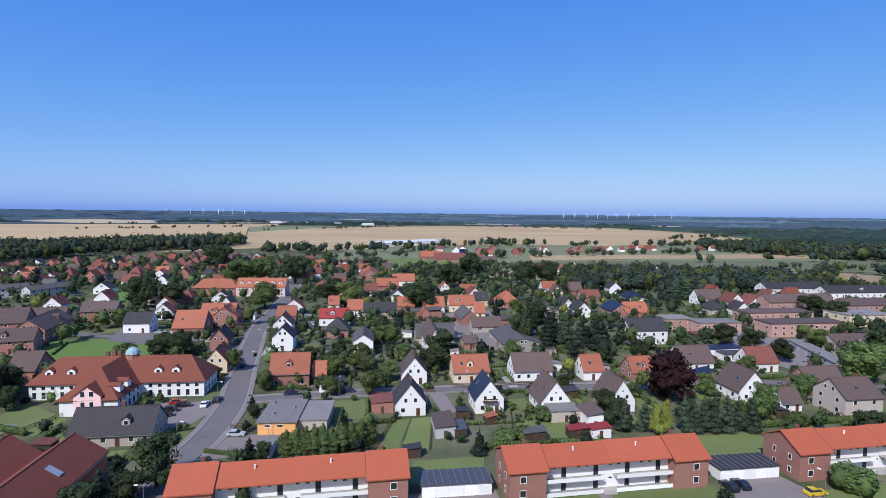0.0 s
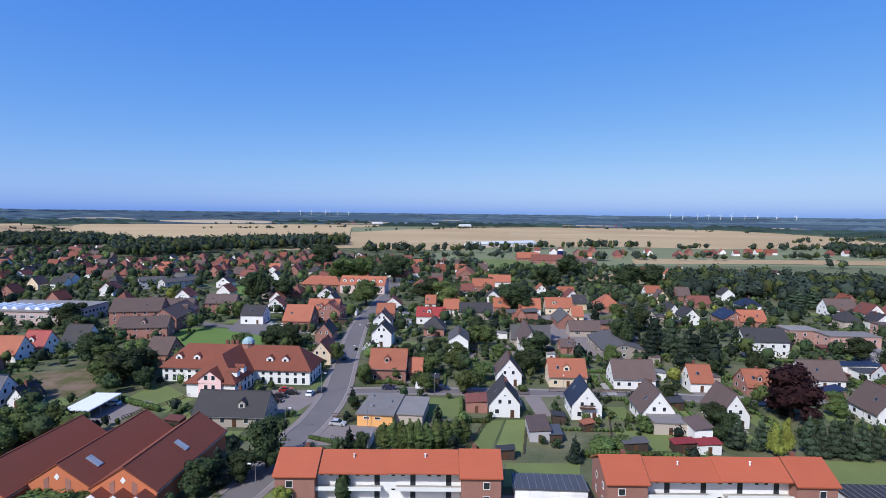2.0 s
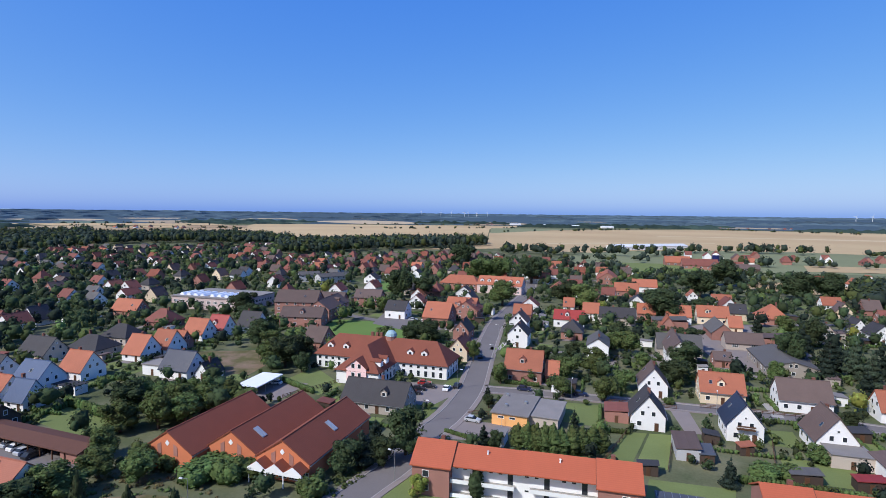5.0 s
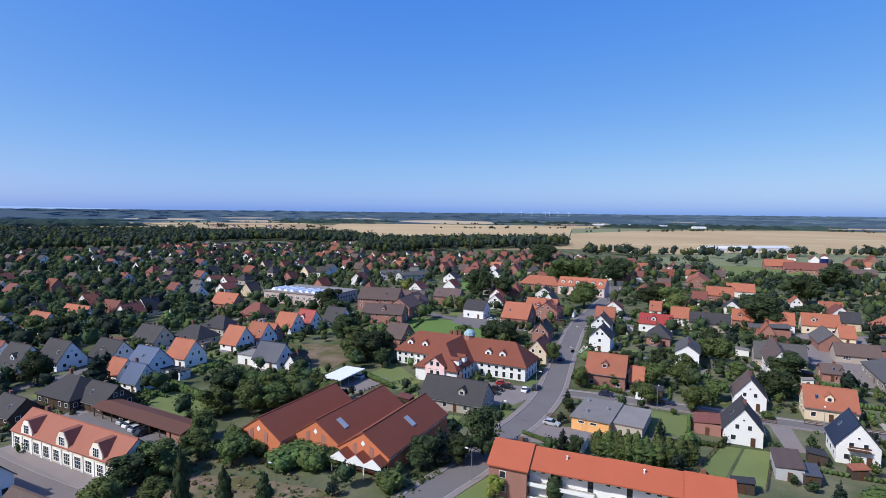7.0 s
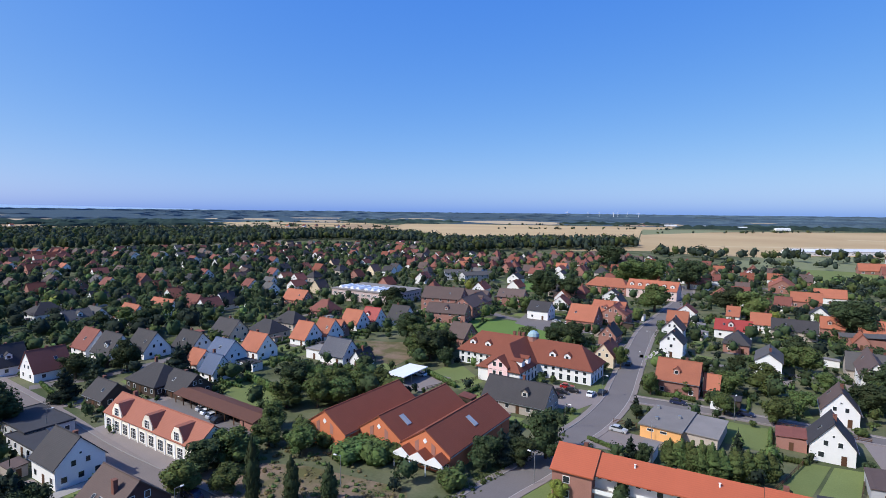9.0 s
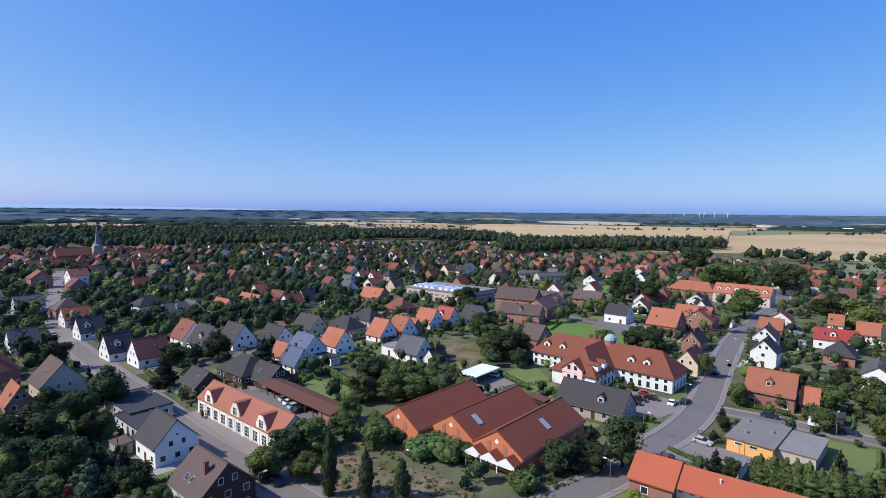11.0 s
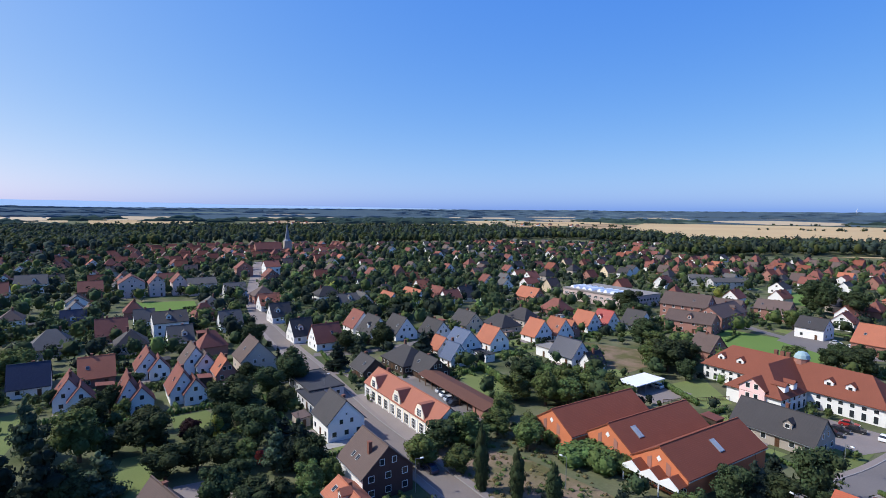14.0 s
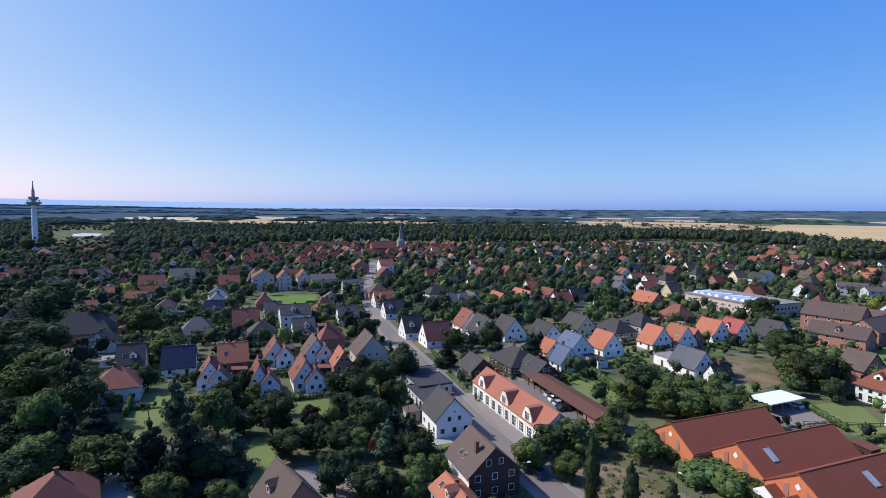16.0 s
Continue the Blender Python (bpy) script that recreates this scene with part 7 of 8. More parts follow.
# shrubs, beds of flowers and low hedges that fill the gardens round the houses
def garden_shrubs():
    r = random.Random(77)
    rand = np.random.RandomState(77)
    heap = {"lime": ([], []), "oak": ([], []), "hedge": ([], [])}
    blocked = ROADS_TAKEN + PAVED
    for x, y, heading, w, d in PLOT_OF:
        blocked.append((x, y, math.cos(radians(heading)), math.sin(radians(heading)), w / 2 + 0.2, d / 2 + 0.2))

    def free(x, y, k):
        for cx, cy, c, s, a, b in blocked:
            dx, dy = x - cx, y - cy
            if abs(dx) + abs(dy) < 60 and abs(c * dx + s * dy) < a + k and abs(c * dy - s * dx) < b + k:
                return False
        return True

    for x, y, heading, w, d in PLOT_OF:
        if math.hypot(x, y) > 310:
            continue
        m = pose(x, y, 0, 0, 0, heading)
        for _ in range(17):
            side = r.random() < 0.5
            u = r.choice((-1, 1)) * (w / 2 + r.uniform(0.8, 8.0)) if side else r.uniform(-1, 1) * (w / 2 + 7)
            v = r.uniform(-1, 1) * (d / 2 + 7) if side else r.choice((-1, 1)) * (d / 2 + r.uniform(0.8, 8.0))
            k = r.uniform(0.45, 1.5)
            q = m @ Vector((u, v, 0))
            if free(q.x, q.y, k * 0.8):
                kind = r.choice(("lime", "lime", "oak", "oak", "hedge"))
                lobes = [(q.x + r.uniform(-0.5, 0.5) * k, q.y + r.uniform(-0.5, 0.5) * k, k * r.uniform(0.5, 1.1), k * r.uniform(0.6, 0.9), k * r.uniform(0.6, 1.2)) for _ in range(3)]
                heap[kind][0].append(leaf_cloud(rand, lobes, 22, 0.25 + 0.09 * k))
                heap[kind][1].append(lump(lobes[0], 0.75, 3, 5))
        for _ in range(2):
            side = r.choice((-1, 1))
            along = r.random() < 0.5
            a = m @ (Vector((side * (w / 2 + 7.5), -d / 2 - 6, 0)) if along else Vector((-w / 2 - 6, side * (d / 2 + 7.5), 0)))
            b = m @ (Vector((side * (w / 2 + 7.5), d / 2 + 3, 0)) if along else Vector((w / 2 + 4, side * (d / 2 + 7.5), 0)))
            n = int((b - a).length / 0.9)
            tall = r.uniform(0.6, 1.1)
            for i in range(n):
                q = a.lerp(b, i / n)
                if free(q.x, q.y, 0.6):
                    lobe = (q.x, q.y, tall * 0.75, 0.6, tall)
                    heap["hedge"][0].append(leaf_cloud(rand, [lobe], 6, 0.30))
                    heap["hedge"][1].append(lump(lobe, 0.85, 3, 5))
    for kind, (cl, lu) in heap.items():
        tagged(new("garden_shrubs", cloud_mesh("garden_shrubs", np.concatenate(cl), lu, LEAF[kind])), "shrubs and low hedges in the gardens", "shrubs", kind="stuff")


garden_shrubs()


# weeds and low scrub on the gravel yard, and rough grass along its edge
def weeds(outline, n, label, mat):
    r = random.Random(n)
    rand = np.random.RandomState(n)
    xs, ys = [p[0] for p in outline], [p[1] for p in outline]
    cl, lu = [], []
    while len(cl) < n:
        x, y = r.uniform(min(xs), max(xs)), r.uniform(min(ys), max(ys))
        k = r.uniform(0.25, 0.9) ** 1.5
        lobes = [(x + r.uniform(-k, k), y + r.uniform(-k, k), 0.3 * k, k, 0.5 * k) for _ in range(3)]
        cl.append(leaf_cloud(rand, lobes, 26, 0.16, 0.8))
        lu.append(lump(lobes[0], 0.8, 3, 5))
    tagged(new("weeds", cloud_mesh("weeds", np.concatenate(cl), lu, mat)), label, "weeds", kind="stuff")


DRY = leaves("dry_weeds", (0.17, 0.145, 0.065))
weeds([(-108, 50), (-66, 74)], 170, "dry weeds on the gravel yard", DRY)
weeds([(-104, 51), (-72, 72)], 90, "green weeds on the gravel yard", LEAF["lime"])
weeds([(-64, 62), (-58.5, 118)], 130, "rough green verge beside the street", LEAF["lime"])


# ---- the rest of the town ----
town_rng = random.Random(11)


def bearing(x, y):
    """Degrees to the left of +y, and the distance."""
    return math.degrees(math.atan2(-x, y)), math.hypot(x, y)


def inside(x, y, outline):
    hit = False
    j = len(outline) - 1
    for i in range(len(outline)):
        (xi, yi), (xj, yj) = outline[i], outline[j]
        if (yi > y) != (yj > y) and x < (xj - xi) * (y - yi) / (yj - yi) + xi:
            hit = not hit
        j = i
    return hit


def in_town(x, y):
    b, d = bearing(x, y)
    if b < -47 or b > 122:
        return False
    if any(inside(x, y, f) for f in FIELDS):
        return False
    if b < 3:
        return 330 < d < 455 - 60 * math.sin(radians((b + 40) * 3))
    if b < 22:
        return 330 < d < 470 + 10 * b
    return 205 < d < (860 if 42 < b < 62 else 640 + 2.8 * (42 - b) if b < 42 else 790)


def plot_points(cell):
    c, s = math.cos(radians(8)), math.sin(radians(8))
    out = []
    for i in range(-46, 26):
        for j in range(-30, 46):
            u, v = i * cell + town_rng.uniform(-5, 5), j * cell + town_rng.uniform(-5, 5)
            out.append((c * u - s * v, s * u + c * v))
    return sorted(out, key=lambda p: p[0] ** 2 + p[1] ** 2)


ROOFS = ["orange", "maroon", "maroon", "maroon", "dark", "dark", "brown", "brown", "maroon", "grey", "dark", "hotel"]
WALLS = ["white", "white", "white", "brick", "white", "white", "brick", "cream", "white", "white", "beige", "brick"]
MODELS = []
for i in range(12):
    w, d = (9.4, 8.2) if i % 2 else (10.4, 8.6)
    e, r = (3.2 + 0.45 * (i % 3), 7.4 + 0.35 * (i % 4))
    axis = "xyxhyxyxxyhx"[i]
    ob = thing("house", pose(0, 0, -500), f"{COAT[WALLS[i]]} {'hipped' if axis == 'h' else 'gabled'} house with {TINT[ROOFS[i]]} roof", "house", "houses of the town")
    part("wall", wall_shape(w, d, e, r, axis).mesh("wall", WALL[WALLS[i]]), ob)
    part("roof", roof_shape(w, d, e, r, axis).mesh("roof", ROOF[ROOFS[i]]), ob)
    for at in (-2.6, 2.6):
        put_window(ob, "s", at, 1.0, w / 2, d / 2, 1.4, 1.3, panes=False)
    if axis == "y":
        put_window(ob, "s", 0, 4.4, w / 2, d / 2, 1.4, 1.3, panes=False)
    put_window(ob, "e", 0, 1.0, w / 2, d / 2, 1.4, 1.3, panes=False)
    part("chimney", Shape().box(-0.4, 0.2, r - 1.2, 0.4, 1.0, r + 0.9).mesh("chimney", CHIMNEY), ob, "", pose(w * 0.15 if axis != "y" else 0, 0, 0))
    MODELS.append((ob, w, d, e, r, axis))

PLOTS = [p for p in plot_points(21.0) if in_town(*p)]
count = 0
REST = []
for x, y in PLOTS:
    b, d = bearing(x, y)
    core = 75 < b < 105 and 520 < d < 780
    estate = 5 < b < 42 and 480 < d < 720
    share = 1.0 if core else 0.85 if estate else 0.36 if b > 84 else 0.36 if b > 66 and d > 300 else 0.50 if d > 300 else 0.16 if b > 48 else 0.40
    if town_rng.random() > share or not is_free(x, y, 8.0):
        continue
    k = town_rng.randrange(12)
    old_town = core or estate or b > 70 and d > 520
    if old_town and town_rng.random() < (0.9 if core or estate else 0.5):
        k = town_rng.choice((3, 3, 11, 11, 8, 0, 6))
    turn = 8 + 90 * town_rng.choice((0, 1, 1, 3)) + town_rng.uniform(-6, 6)
    if count < 215:
        copy_thing(MODELS[k][0], pose(x, y, 0, 0, 0, turn))
        count += 1
    else:
        REST.append((x, y, turn, k))
    take(x, y, turn, MODELS[k][1], MODELS[k][2], 0.5)
for ob, *_ in MODELS:
    for o in (*ob.children_recursive, ob):
        bpy.data.objects.remove(o)


def village(points, n, spread, seed):
    r = random.Random(seed)
    for _ in range(n):
        (cx, cy) = r.choice(points)
        x, y = cx + r.gauss(0, spread), cy + r.gauss(0, spread * 0.5)
        if is_free(x, y, 7):
            REST.append((x, y, 8 + 90 * r.randrange(4) + r.uniform(-10, 10), r.choice((0, 2, 3, 11, 6, 1))))
            take(x, y, 8, 11, 10, 1)


village([(100, 760), (170, 790), (240, 820), (330, 850), (60, 720), (420, 860), (10, 760)], 34, 26, 5)
village([(-20, 640), (5, 610), (35, 630)], 7, 16, 6)
village([(130, 500), (180, 520)], 8, 22, 8)
village([(-1500, 1100), (-900, 2400), (300, 2600), (-1900, 300)], 26, 90, 9)

s = Shape()
slots = {}
mats = []
for x, y, turn, k in REST:
    _, w, d, e, r, axis = MODELS[k]
    m = pose(x, y, 0, 0, 0, turn)
    for shape, mat in ((wall_shape(w, d, e, r, axis), WALL[WALLS[k]]), (roof_shape(w, d, e, r, axis), ROOF[ROOFS[k]])):
        if mat.name not in slots:
            slots[mat.name] = len(mats)
            mats.append(mat)
        s.add([m @ Vector(p) for p in shape.v], shape.f, slots[mat.name])
    for at, z in ((-2.6, 1.0), (2.6, 1.0), (0, 4.2 if axis == "y" else 1.0)):
        if "glass" not in slots:
            slots["glass"] = len(mats)
            mats.append(GLASS)
        q = Shape().box(at - 0.6, -d / 2 - 0.04, z, at + 0.6, -d / 2 + 0.05, z + 1.3)
        s.add([m @ Vector(p) for p in q.v], q.f, slots["glass"])
tagged(new("far_houses", s.mesh("far_houses", *mats)), "small far houses with red and dark roofs among trees", "houses", kind="stuff")


# ---- trees past those that can be told apart ----
def simple_tree(rand, x, y, h, r, leaves_n, size, lumps, sides):
    lobes = [(x, y, h * 0.55, r * 0.85, h * 0.42)]
    for _ in range(3):
        a = rand.uniform(0, 6.28)
        lobes.append((x + r * 0.5 * math.cos(a), y + r * 0.5 * math.sin(a), h * rand.uniform(0.4, 0.75), r * 0.55, h * 0.26))
    return leaf_cloud(rand, lobes, leaves_n, size), [lump(q, 0.70 if sides > 5 else 0.78, 4 if sides > 5 else 3, sides) for q in lobes[:lumps]]


def plant_stuff(name, spots, mat, label, size=0.5):
    """Trees too many to count, in less detail the farther they stand."""
    rand = np.random.RandomState(len(spots))
    cl, lu = [], []
    for x, y, h, r in spots:
        d = math.hypot(x, y)
        n, k, lumps, sides = (95, 0.9, 2, 6) if d < 190 else (52, 1.2, 1, 6) if d < 330 else (32, 1.4, 1, 5) if d < 560 else (20, 1.7, 1, 5)
        c, l = simple_tree(rand, x, y, h, r, n, size * k * max(0.7, r / 4), lumps, sides)
        cl.append(c)
        lu += l
    ob = new(name, cloud_mesh(name, np.concatenate(cl), lu, mat))
    return tagged(ob, label, "trees", kind="stuff")


spots = {"oak": [], "lime": [], "fir": [], "light": [], "yellow": []}
near = 0
grid = {}
for x, y, r in PLANTS:
    grid.setdefault((int(x // 8), int(y // 8)), []).append((x, y, r))


def clear_of_plants(x, y, r, d, b0):
    for i in (-1, 0, 1):
        for j in (-1, 0, 1):
            for px, py, pr in grid.get((int(x // 8) + i, int(y // 8) + j), ()):
                if (px - x) ** 2 + (py - y) ** 2 < ((0.50 if 58 < b0 < 92 and d < 360 else 0.72 if d < 300 else 0.86 if b0 < 66 else 0.8) * (pr + r)) ** 2:
                    return False
    return True


CLEARINGS = [(-122, 196, 26), (-105, 175, 14), (-290, -12, 26), (-322, -12, 24), (-350, -14, 12), (-180, 330, 24), (-205, 345, 30), (-190, 310, 18), (-106, 0, 9), (-119, -10, 8), (-130, -8, 6), (-146, 2, 8), (-150, -41, 11), (-142, 83, 11)]
for _ in range(42000):
    b = town_rng.uniform(-48, 124)
    d = math.sqrt(town_rng.uniform(70 ** 2, 900 ** 2))
    x, y = -d * math.sin(radians(b)), d * math.cos(radians(b))
    if d > 300 and not in_town(x, y) and not (b < 12 and d < 560):
        continue
    if any(inside(x, y, f) for f in FIELDS):
        continue
    if (74 < b < 106 and 520 < d < 780 or 5 < b < 42 and 480 < d < 720) and town_rng.random() < 0.45 or b > 73.5 and d < 212 and town_rng.random() < 0.55:
        continue
    if any((x - cx) ** 2 + (y - cy) ** 2 < cr ** 2 for cx, cy, cr in CLEARINGS):
        continue
    wild = b > 66 and d < 210
    r = town_rng.uniform(1.0, 4.4) if d < 230 else town_rng.uniform(1.8, 4.6) if d < 450 else town_rng.uniform(2.6, 5.4)
    if town_rng.random() < 0.4 and not wild:
        r *= 0.5
    if b > 58 and 170 < d < 600:
        r = town_rng.uniform(2.6, 5.4)
    if b < 40 and d < 170:
        r = min(r, 2.0)
        if town_rng.random() < 0.5:
            continue
    if b > 73.5 and d < 212:
        r = town_rng.uniform(0.9, 2.6)
    h = r * town_rng.uniform(1.5, 2.3) + 0.5
    if not is_free(x, y, r * 0.6 if d < 250 else r * 0.2) or not clear_of_plants(x, y, r, d, b):
        continue
    kind = town_rng.choices(("oak", "lime", "fir", "light", "yellow"), (6, 1.4, 4.0, 0.25, 0.05) if b > 55 else (6.0, 2.6, 2.6, 0.5, 0.1))[0]
    grid.setdefault((int(x // 8), int(y // 8)), []).append((x, y, r))
    if d < 215 and near < 60 and r > 1.6:
        tree(x, y, h if kind != "fir" else h * 1.3, r, kind)
        near += 1
    else:
        spots[kind].append((x, y, h, r))
for kind, list_of in spots.items():
    if list_of:
        plant_stuff("garden_trees", list_of, LEAF[kind], "garden trees and shrubs among the houses")

# woods
WOODS = [
    polar((42, 690), (30, 780), (20.2, 905), (20.4, 1050), (30, 965), (42, 880)),
    polar((-26, 960), (-25, 1090), (-34, 1120), (-42, 1000), (-42, 840), (-33, 900)),
    polar((40.5, 905), (40.5, 1010), (46, 1190), (55, 1225), (64, 1190), (64, 940), (52, 1010), (46, 945)),
    polar((58, 880), (58, 1490), (79, 1480), (87, 1500), (98, 1500), (107.6, 1700), (107.6, 900), (100, 800), (84, 800), (66, 810)),
    polar((112.4, 830), (112.4, 1650), (126, 1650), (126, 700), (118, 700)),
    [(115, 505), (205, 505), (330, 470), (300, 380), (160, 372), (83, 373)],
    polar((95, 560), (95, 900), (108, 900), (108, 620)),
    polar((116, 560), (116, 900), (126, 900), (126, 500)),
]
wood_spots = []
for outline in WOODS:
    xs, ys = [p[0] for p in outline], [p[1] for p in outline]
    area = (max(xs) - min(xs)) * (max(ys) - min(ys))
    for _ in range(int(area / (75 if area < 60000 else 95 if area < 260000 else 270))):
        x, y = town_rng.uniform(min(xs), max(xs)), town_rng.uniform(min(ys), max(ys))
        if inside(x, y, outline) and is_free(x, y, 4):
            far = math.hypot(x, y) > 700
            wood_spots.append((x, y, town_rng.uniform(11, 21) if far else town_rng.uniform(9, 15), town_rng.uniform(4.5, 9.0) if far else town_rng.uniform(4.0, 7.5)))
for _ in range(420):          # low scrub between the woods and the lake
    x, y = polar((town_rng.uniform(107.2, 116), town_rng.choice((town_rng.uniform(640, 1090), town_rng.uniform(1440, 1900)))))[0]
    wood_spots.append((x, y, town_rng.uniform(4, 8), town_rng.uniform(3, 6)))


def tree_line(x0, y0, x1, y1, gap, jitter, h):
    """Clumps of trees and bushes along a line, with gaps between them."""
    n = int(math.hypot(x1 - x0, y1 - y0) / gap / 2.2)
    for i in range(n):
        if town_rng.random() < 0.7:
            f = (i + town_rng.random()) / max(1, n)
            cx, cy = x0 + (x1 - x0) * f + town_rng.gauss(0, jitter * 0.7), y0 + (y1 - y0) * f + town_rng.gauss(0, jitter * 0.7)
            for _ in range(town_rng.choice((1, 2, 3, 5, 6))):
                wood_spots.append((cx + town_rng.gauss(0, 0.75 * h), cy + town_rng.gauss(0, 0.4 * h), h * town_rng.uniform(0.5, 1.15), h * town_rng.uniform(0.3, 0.55)))


for line in ((60, 690, 520, 830, 9, 25, 11), (-150, 640, 60, 680, 9, 15, 11), (-60, 530, 120, 560, 9, 10, 8), (120, 545, 560, 600, 10, 10, 7), (-240, 700, 0, 790, 8, 22, 15), (-130, 800, 60, 900, 12, 16, 15),
             (60, 905, 480, 970, 9, 22, 15), (500, 1200, 1500, 2100, 16, 30, 13), (480, 900, 900, 1200, 8, 40, 14), (300, 640, 700, 760, 9, 30, 13),
             (-240, 560, -60, 540, 8, 14, 12), (-330, 690, -170, 780, 9, 14, 14), (-100, 480, 160, 470, 8, 10, 10), (160, 420, 420, 520, 7, 25, 11), (380, 500, 640, 600, 7, 25, 12)):
    tree_line(*line)
for b0, r0, b1, r1 in HEDGED:
    tree_line(*polar((b0, r0))[0], *polar((b1, r1))[0], 17, 5, 9)
for b0, r0, b1, r1 in ((36, 1750, 17, 2000), (19, 1560, 4, 2150), (34, 2440, 17, 2440), (-2, 2300, -30, 2000), (64, 1500, 79, 1510), (88, 1890, 107, 2100)):
    tree_line(*polar((b0, r0))[0], *polar((b1, r1))[0], 20, 12, 11)
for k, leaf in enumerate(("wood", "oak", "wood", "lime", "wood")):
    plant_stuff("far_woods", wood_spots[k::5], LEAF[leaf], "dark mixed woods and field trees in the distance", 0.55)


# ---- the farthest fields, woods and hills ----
# haze is put into these woods' base colours, bluer with distance
FAR_GREEN = material("hazy_far_forest", (0.034, 0.054, 0.048), 0.95, 0.4, 0.02, 0.06, per_object=0.3, spec=0.0)
FAR_HAZE_BLUE = material("hazy_farthest_forest", (0.066, 0.098, 0.126), 0.95, 0.35, 0.02, 0.06, per_object=0.3, spec=0.0)
# haze by colour and glow: pale blue base plus emission on the hills
HILL_GLOW = material("far_hills_haze_glow", (0.42, 0.50, 0.62), 0.95, 0.1, 0.002, 0.01, spec=0.0)
HILL_GLOW.node_tree.nodes["Principled BSDF"].inputs["Emission Color"].default_value = (0.42, 0.56, 0.80, 1)
HILL_GLOW.node_tree.nodes["Principled BSDF"].inputs["Emission Strength"].default_value = 0.72
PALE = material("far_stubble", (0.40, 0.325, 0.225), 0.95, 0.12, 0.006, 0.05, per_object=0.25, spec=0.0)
# haze mixed into the green: bluer and greyer than the near meadows
GREENISH = material("hazy_far_pasture", (0.12, 0.155, 0.12), 0.95, 0.2, 0.008, 0.05, per_object=0.25, spec=0.0)


def crest(b):
    """Height of the land's edge in that direction."""
    return 41 + 24 * min(1.0, max(0.0, (b - 98) / 18))


def far_land(radius, b):
    """The land beyond the fields rises gently to the skyline."""
    return max(0.0, radius - 2500) / 2300 * crest(b)


def at_bearing(radius, b, z):
    return (-radius * math.sin(radians(b)), radius * math.cos(radians(b)), z)


def belt(radius, b0, b1, height, width, seed, mat, name, label, rough=0.3):
    """A ragged band of woodland on an arc round the town, with rounded edges."""
    r = random.Random(seed)
    n = max(6, int(radius * radians(b1 - b0) / (radius * 0.006)))
    v, f = [], []
    slant = r.uniform(-0.03, 0.03)
    for i in range(n + 1):
        b = b0 + (b1 - b0) * i / n
        rad = min(4780, radius * (1 + slant * (i / n - 0.5) + 0.004 * math.sin(b * 2.3 + seed)))
        h = min(1.0, 0.35 + i / n * 5, 0.35 + (1 - i / n) * 5) * height * (1 - rough * 0.5 + rough * r.uniform(-0.6, 1))
        z = far_land(rad, b)
        for k, up in ((0, -1), (0.5 * h, 0.7 * h), (1.6 * h, h), (1.6 * h + width, h * r.uniform(0.85, 1.05)), (2 * h + width, -1)):
            v.append(at_bearing(rad + k, b, z + up))
        if i:
            for k in range(4):
                p = 5 * (i - 1) + k
                f.append((p, p + 1, p + 6, p + 5))
    me = Shape().add(v, f).mesh(name, mat)
    return tagged(new(name, me), label, "woods", kind="structure")


def far_field(b0, b1, r0, r1, lift, mat, label, whole=False):
    """A field on the rising land; its ends taper and its edges run unevenly."""
    v, n = [], max(6, int((b1 - b0) / 1.2))
    mid, lean = (r0 + r1) / 2, math.sin(b0 * 5.1) * 0.25
    for i in range(n + 1):
        f = i / n
        b = b0 + (b1 - b0) * f
        k = 1.0 if whole else min(1.0, 0.15 + 6 * f, 0.15 + 4 * (1 - f)) * (0.85 + 0.15 * math.sin(b * 3.7))
        m = mid + (0 if whole else (f - 0.5) * lean * (r1 - r0))
        a, c = m + (r0 - mid) * k, m + (r1 - mid) * k
        v += [at_bearing(a, b, far_land(a, b) + lift), at_bearing(c, b, far_land(c, b) + lift)]
    me = Shape().add(v, [(2 * i, 2 * i + 1, 2 * i + 3, 2 * i + 2) for i in range(n)]).mesh("field", mat)
    if me.polygons[0].normal.z < 0:
        me.flip_normals()
    return tagged(new("field", me), label, "field", kind="structure")


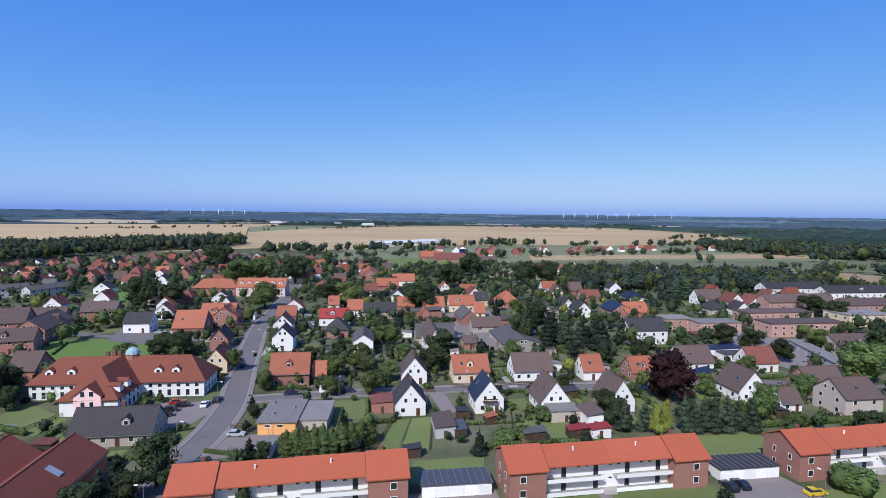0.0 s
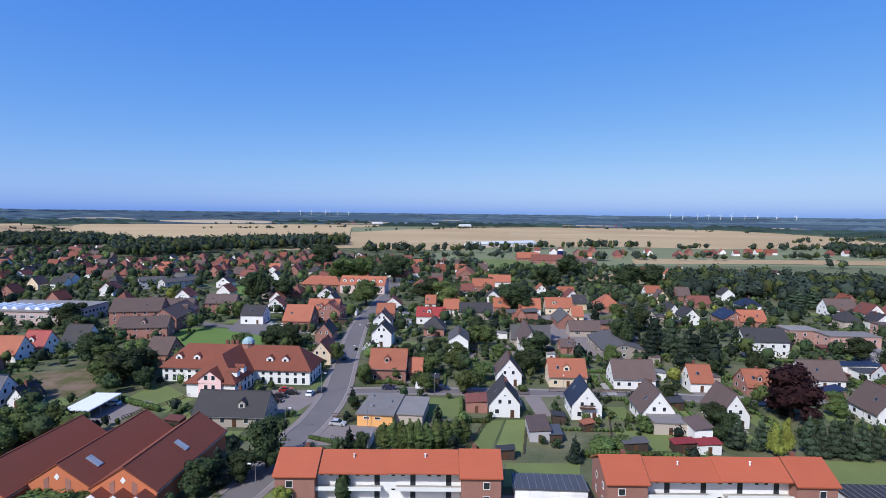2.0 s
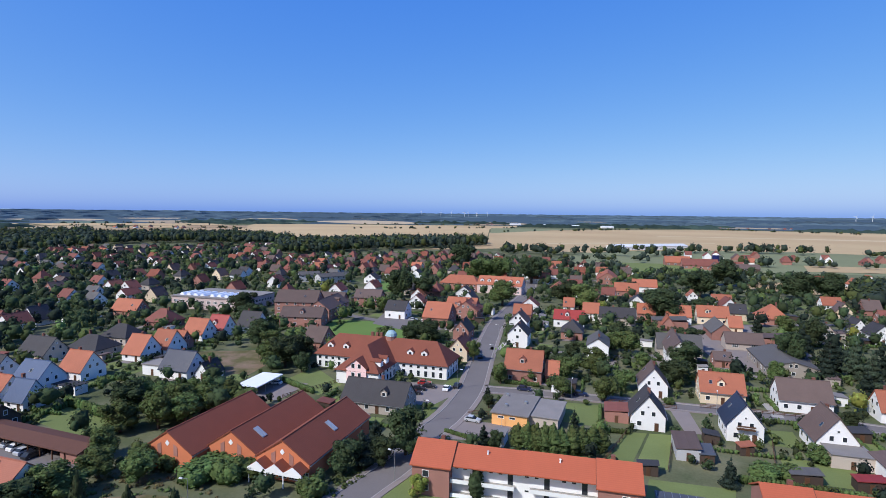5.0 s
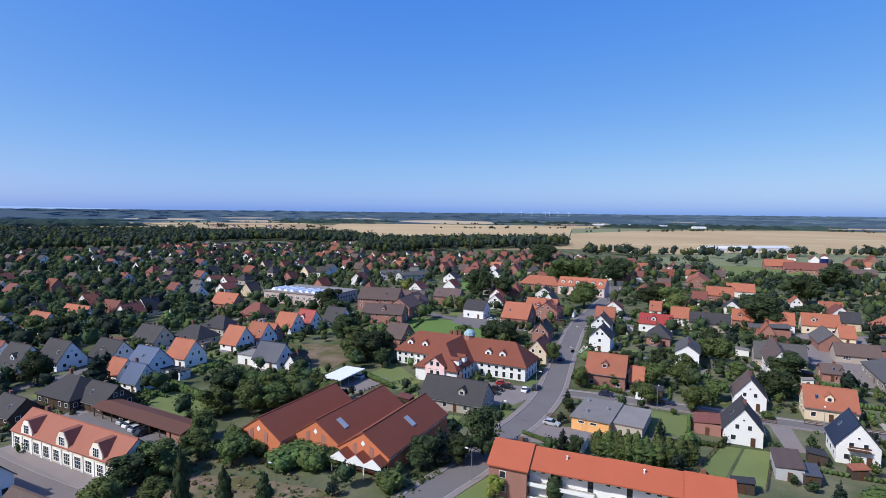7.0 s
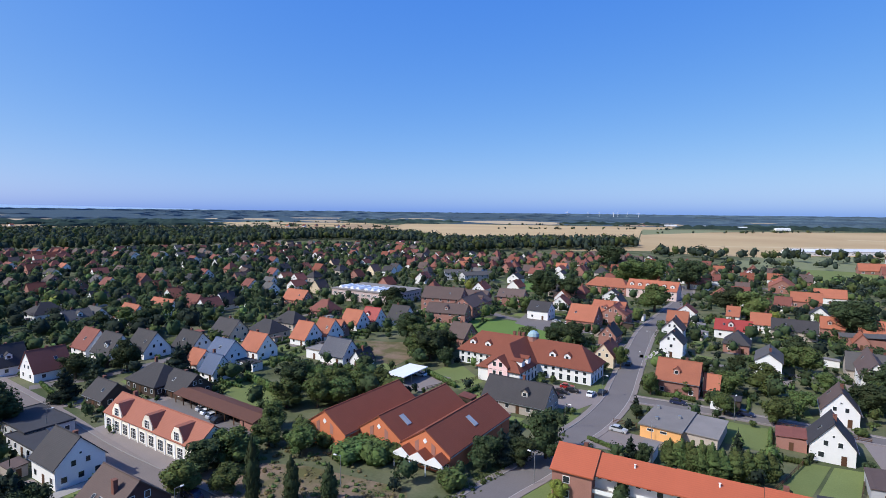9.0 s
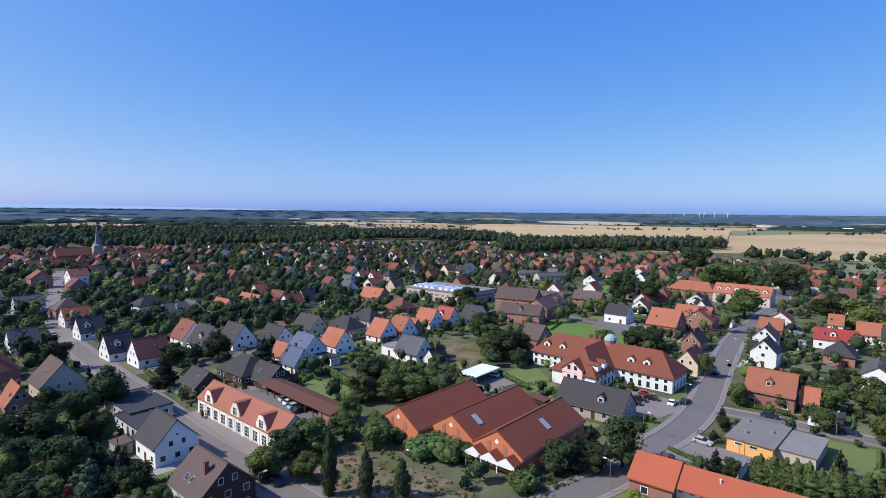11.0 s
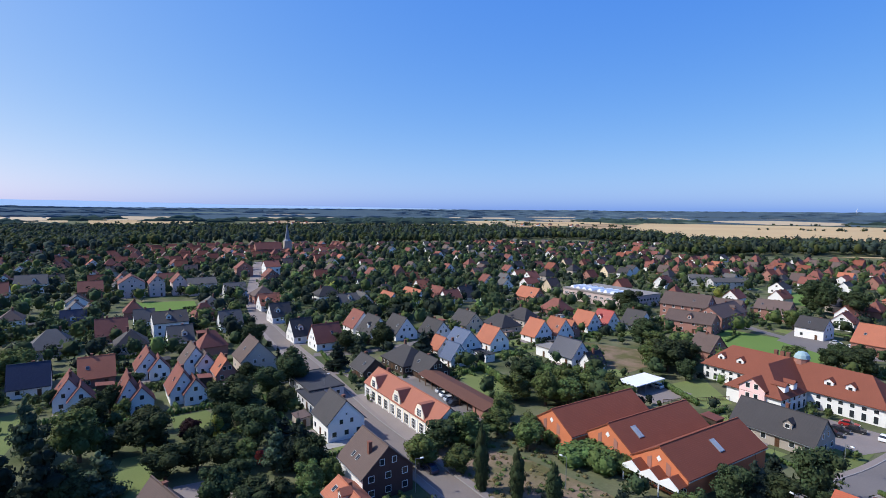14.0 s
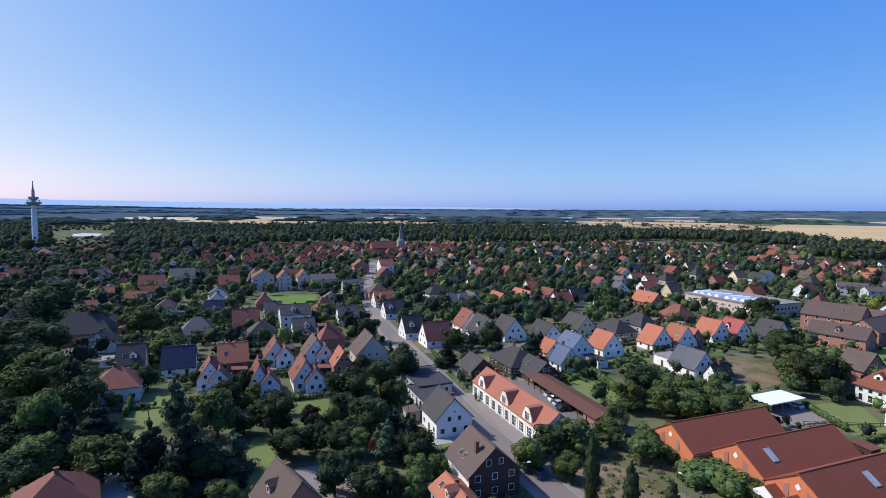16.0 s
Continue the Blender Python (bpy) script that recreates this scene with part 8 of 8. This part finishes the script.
far_field(-72, 150, 2490, 4800, 0.6, FAR_HAZE_BLUE, "dark woods and farmland that rise to the skyline", True)
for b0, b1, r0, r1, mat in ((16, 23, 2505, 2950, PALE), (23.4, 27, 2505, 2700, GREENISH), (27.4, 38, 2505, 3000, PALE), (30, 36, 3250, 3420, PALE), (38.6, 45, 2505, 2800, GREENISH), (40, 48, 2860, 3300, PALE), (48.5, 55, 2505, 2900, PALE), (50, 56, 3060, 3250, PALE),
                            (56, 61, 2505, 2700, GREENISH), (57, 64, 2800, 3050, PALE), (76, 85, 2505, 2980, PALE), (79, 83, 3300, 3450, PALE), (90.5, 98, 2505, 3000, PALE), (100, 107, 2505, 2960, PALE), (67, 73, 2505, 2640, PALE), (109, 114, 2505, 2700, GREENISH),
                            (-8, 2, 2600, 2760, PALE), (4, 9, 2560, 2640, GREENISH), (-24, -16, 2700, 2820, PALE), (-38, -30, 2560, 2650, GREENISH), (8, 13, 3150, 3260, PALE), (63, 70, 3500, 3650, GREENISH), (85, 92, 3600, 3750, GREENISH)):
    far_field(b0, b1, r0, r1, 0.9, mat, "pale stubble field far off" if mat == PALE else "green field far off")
belt_rng = random.Random(21)
for i in range(13):
    radius = 2080 + 2600 * (i / 12) ** 1.1
    b = -60 + belt_rng.uniform(0, 12)
    while b < 130:
        span = belt_rng.uniform(2, 6) if belt_rng.random() < 0.5 else belt_rng.uniform(6, 16)
        x, y, _ = at_bearing(radius, b + span / 2, 0)
        if not any(inside(x, y, q) for q in FIELDS):
            belt(radius, b, b + span, belt_rng.uniform(9, 15), belt_rng.uniform(20, 90), i * 7 + int(b), FAR_GREEN if radius < 2700 else FAR_HAZE_BLUE, "backdrop_woods", "dark band of far woodland", 0.5)
        b += span + belt_rng.uniform(2, 15)
for radius, b0, b1 in ((1330, -48, -32), (1500, -48, -30), (1720, -48, -28), (1980, -48, -25), (2250, -48, -21), (1650, 99, 108), (1900, 62, 77), (2150, 63, 80), (2350, 64, 88), (2250, 108, 122), (1950, 108, 124), (2420, 0, 15)):
    belt(radius, b0, b1, 15, 60, radius, FAR_GREEN, "backdrop_woods", "dark band of far woodland", 0.35)
belt(4740, -70, 145, 13, 30, 3, FAR_HAZE_BLUE, "backdrop_woods", "dark wooded skyline all round", 0.2)


def hill_top(b):
    """Height of the pale hills that stand behind the skyline."""
    rise = 62 * min(1.0, max(0.0, (b - 62) / 50)) ** 0.8
    return crest(b) * 0.3 + 38 + rise * (0.92 + 0.06 * math.sin(b * 0.21) + 0.03 * math.sin(b * 0.77 + 1))


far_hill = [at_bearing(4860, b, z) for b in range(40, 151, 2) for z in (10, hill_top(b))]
tagged(new("backdrop_hills", Shape().add(far_hill, [(2 * i, 2 * i + 2, 2 * i + 3, 2 * i + 1) for i in range(55)]).mesh("backdrop_hills", HILL_GLOW)), "low skyline hills glowing in pale haze blue", "hills", kind="structure")
for ob in [o for o in bpy.data.objects if o.location.z < -400]:
    for o in (*ob.children_recursive, ob):
        bpy.data.objects.remove(o)
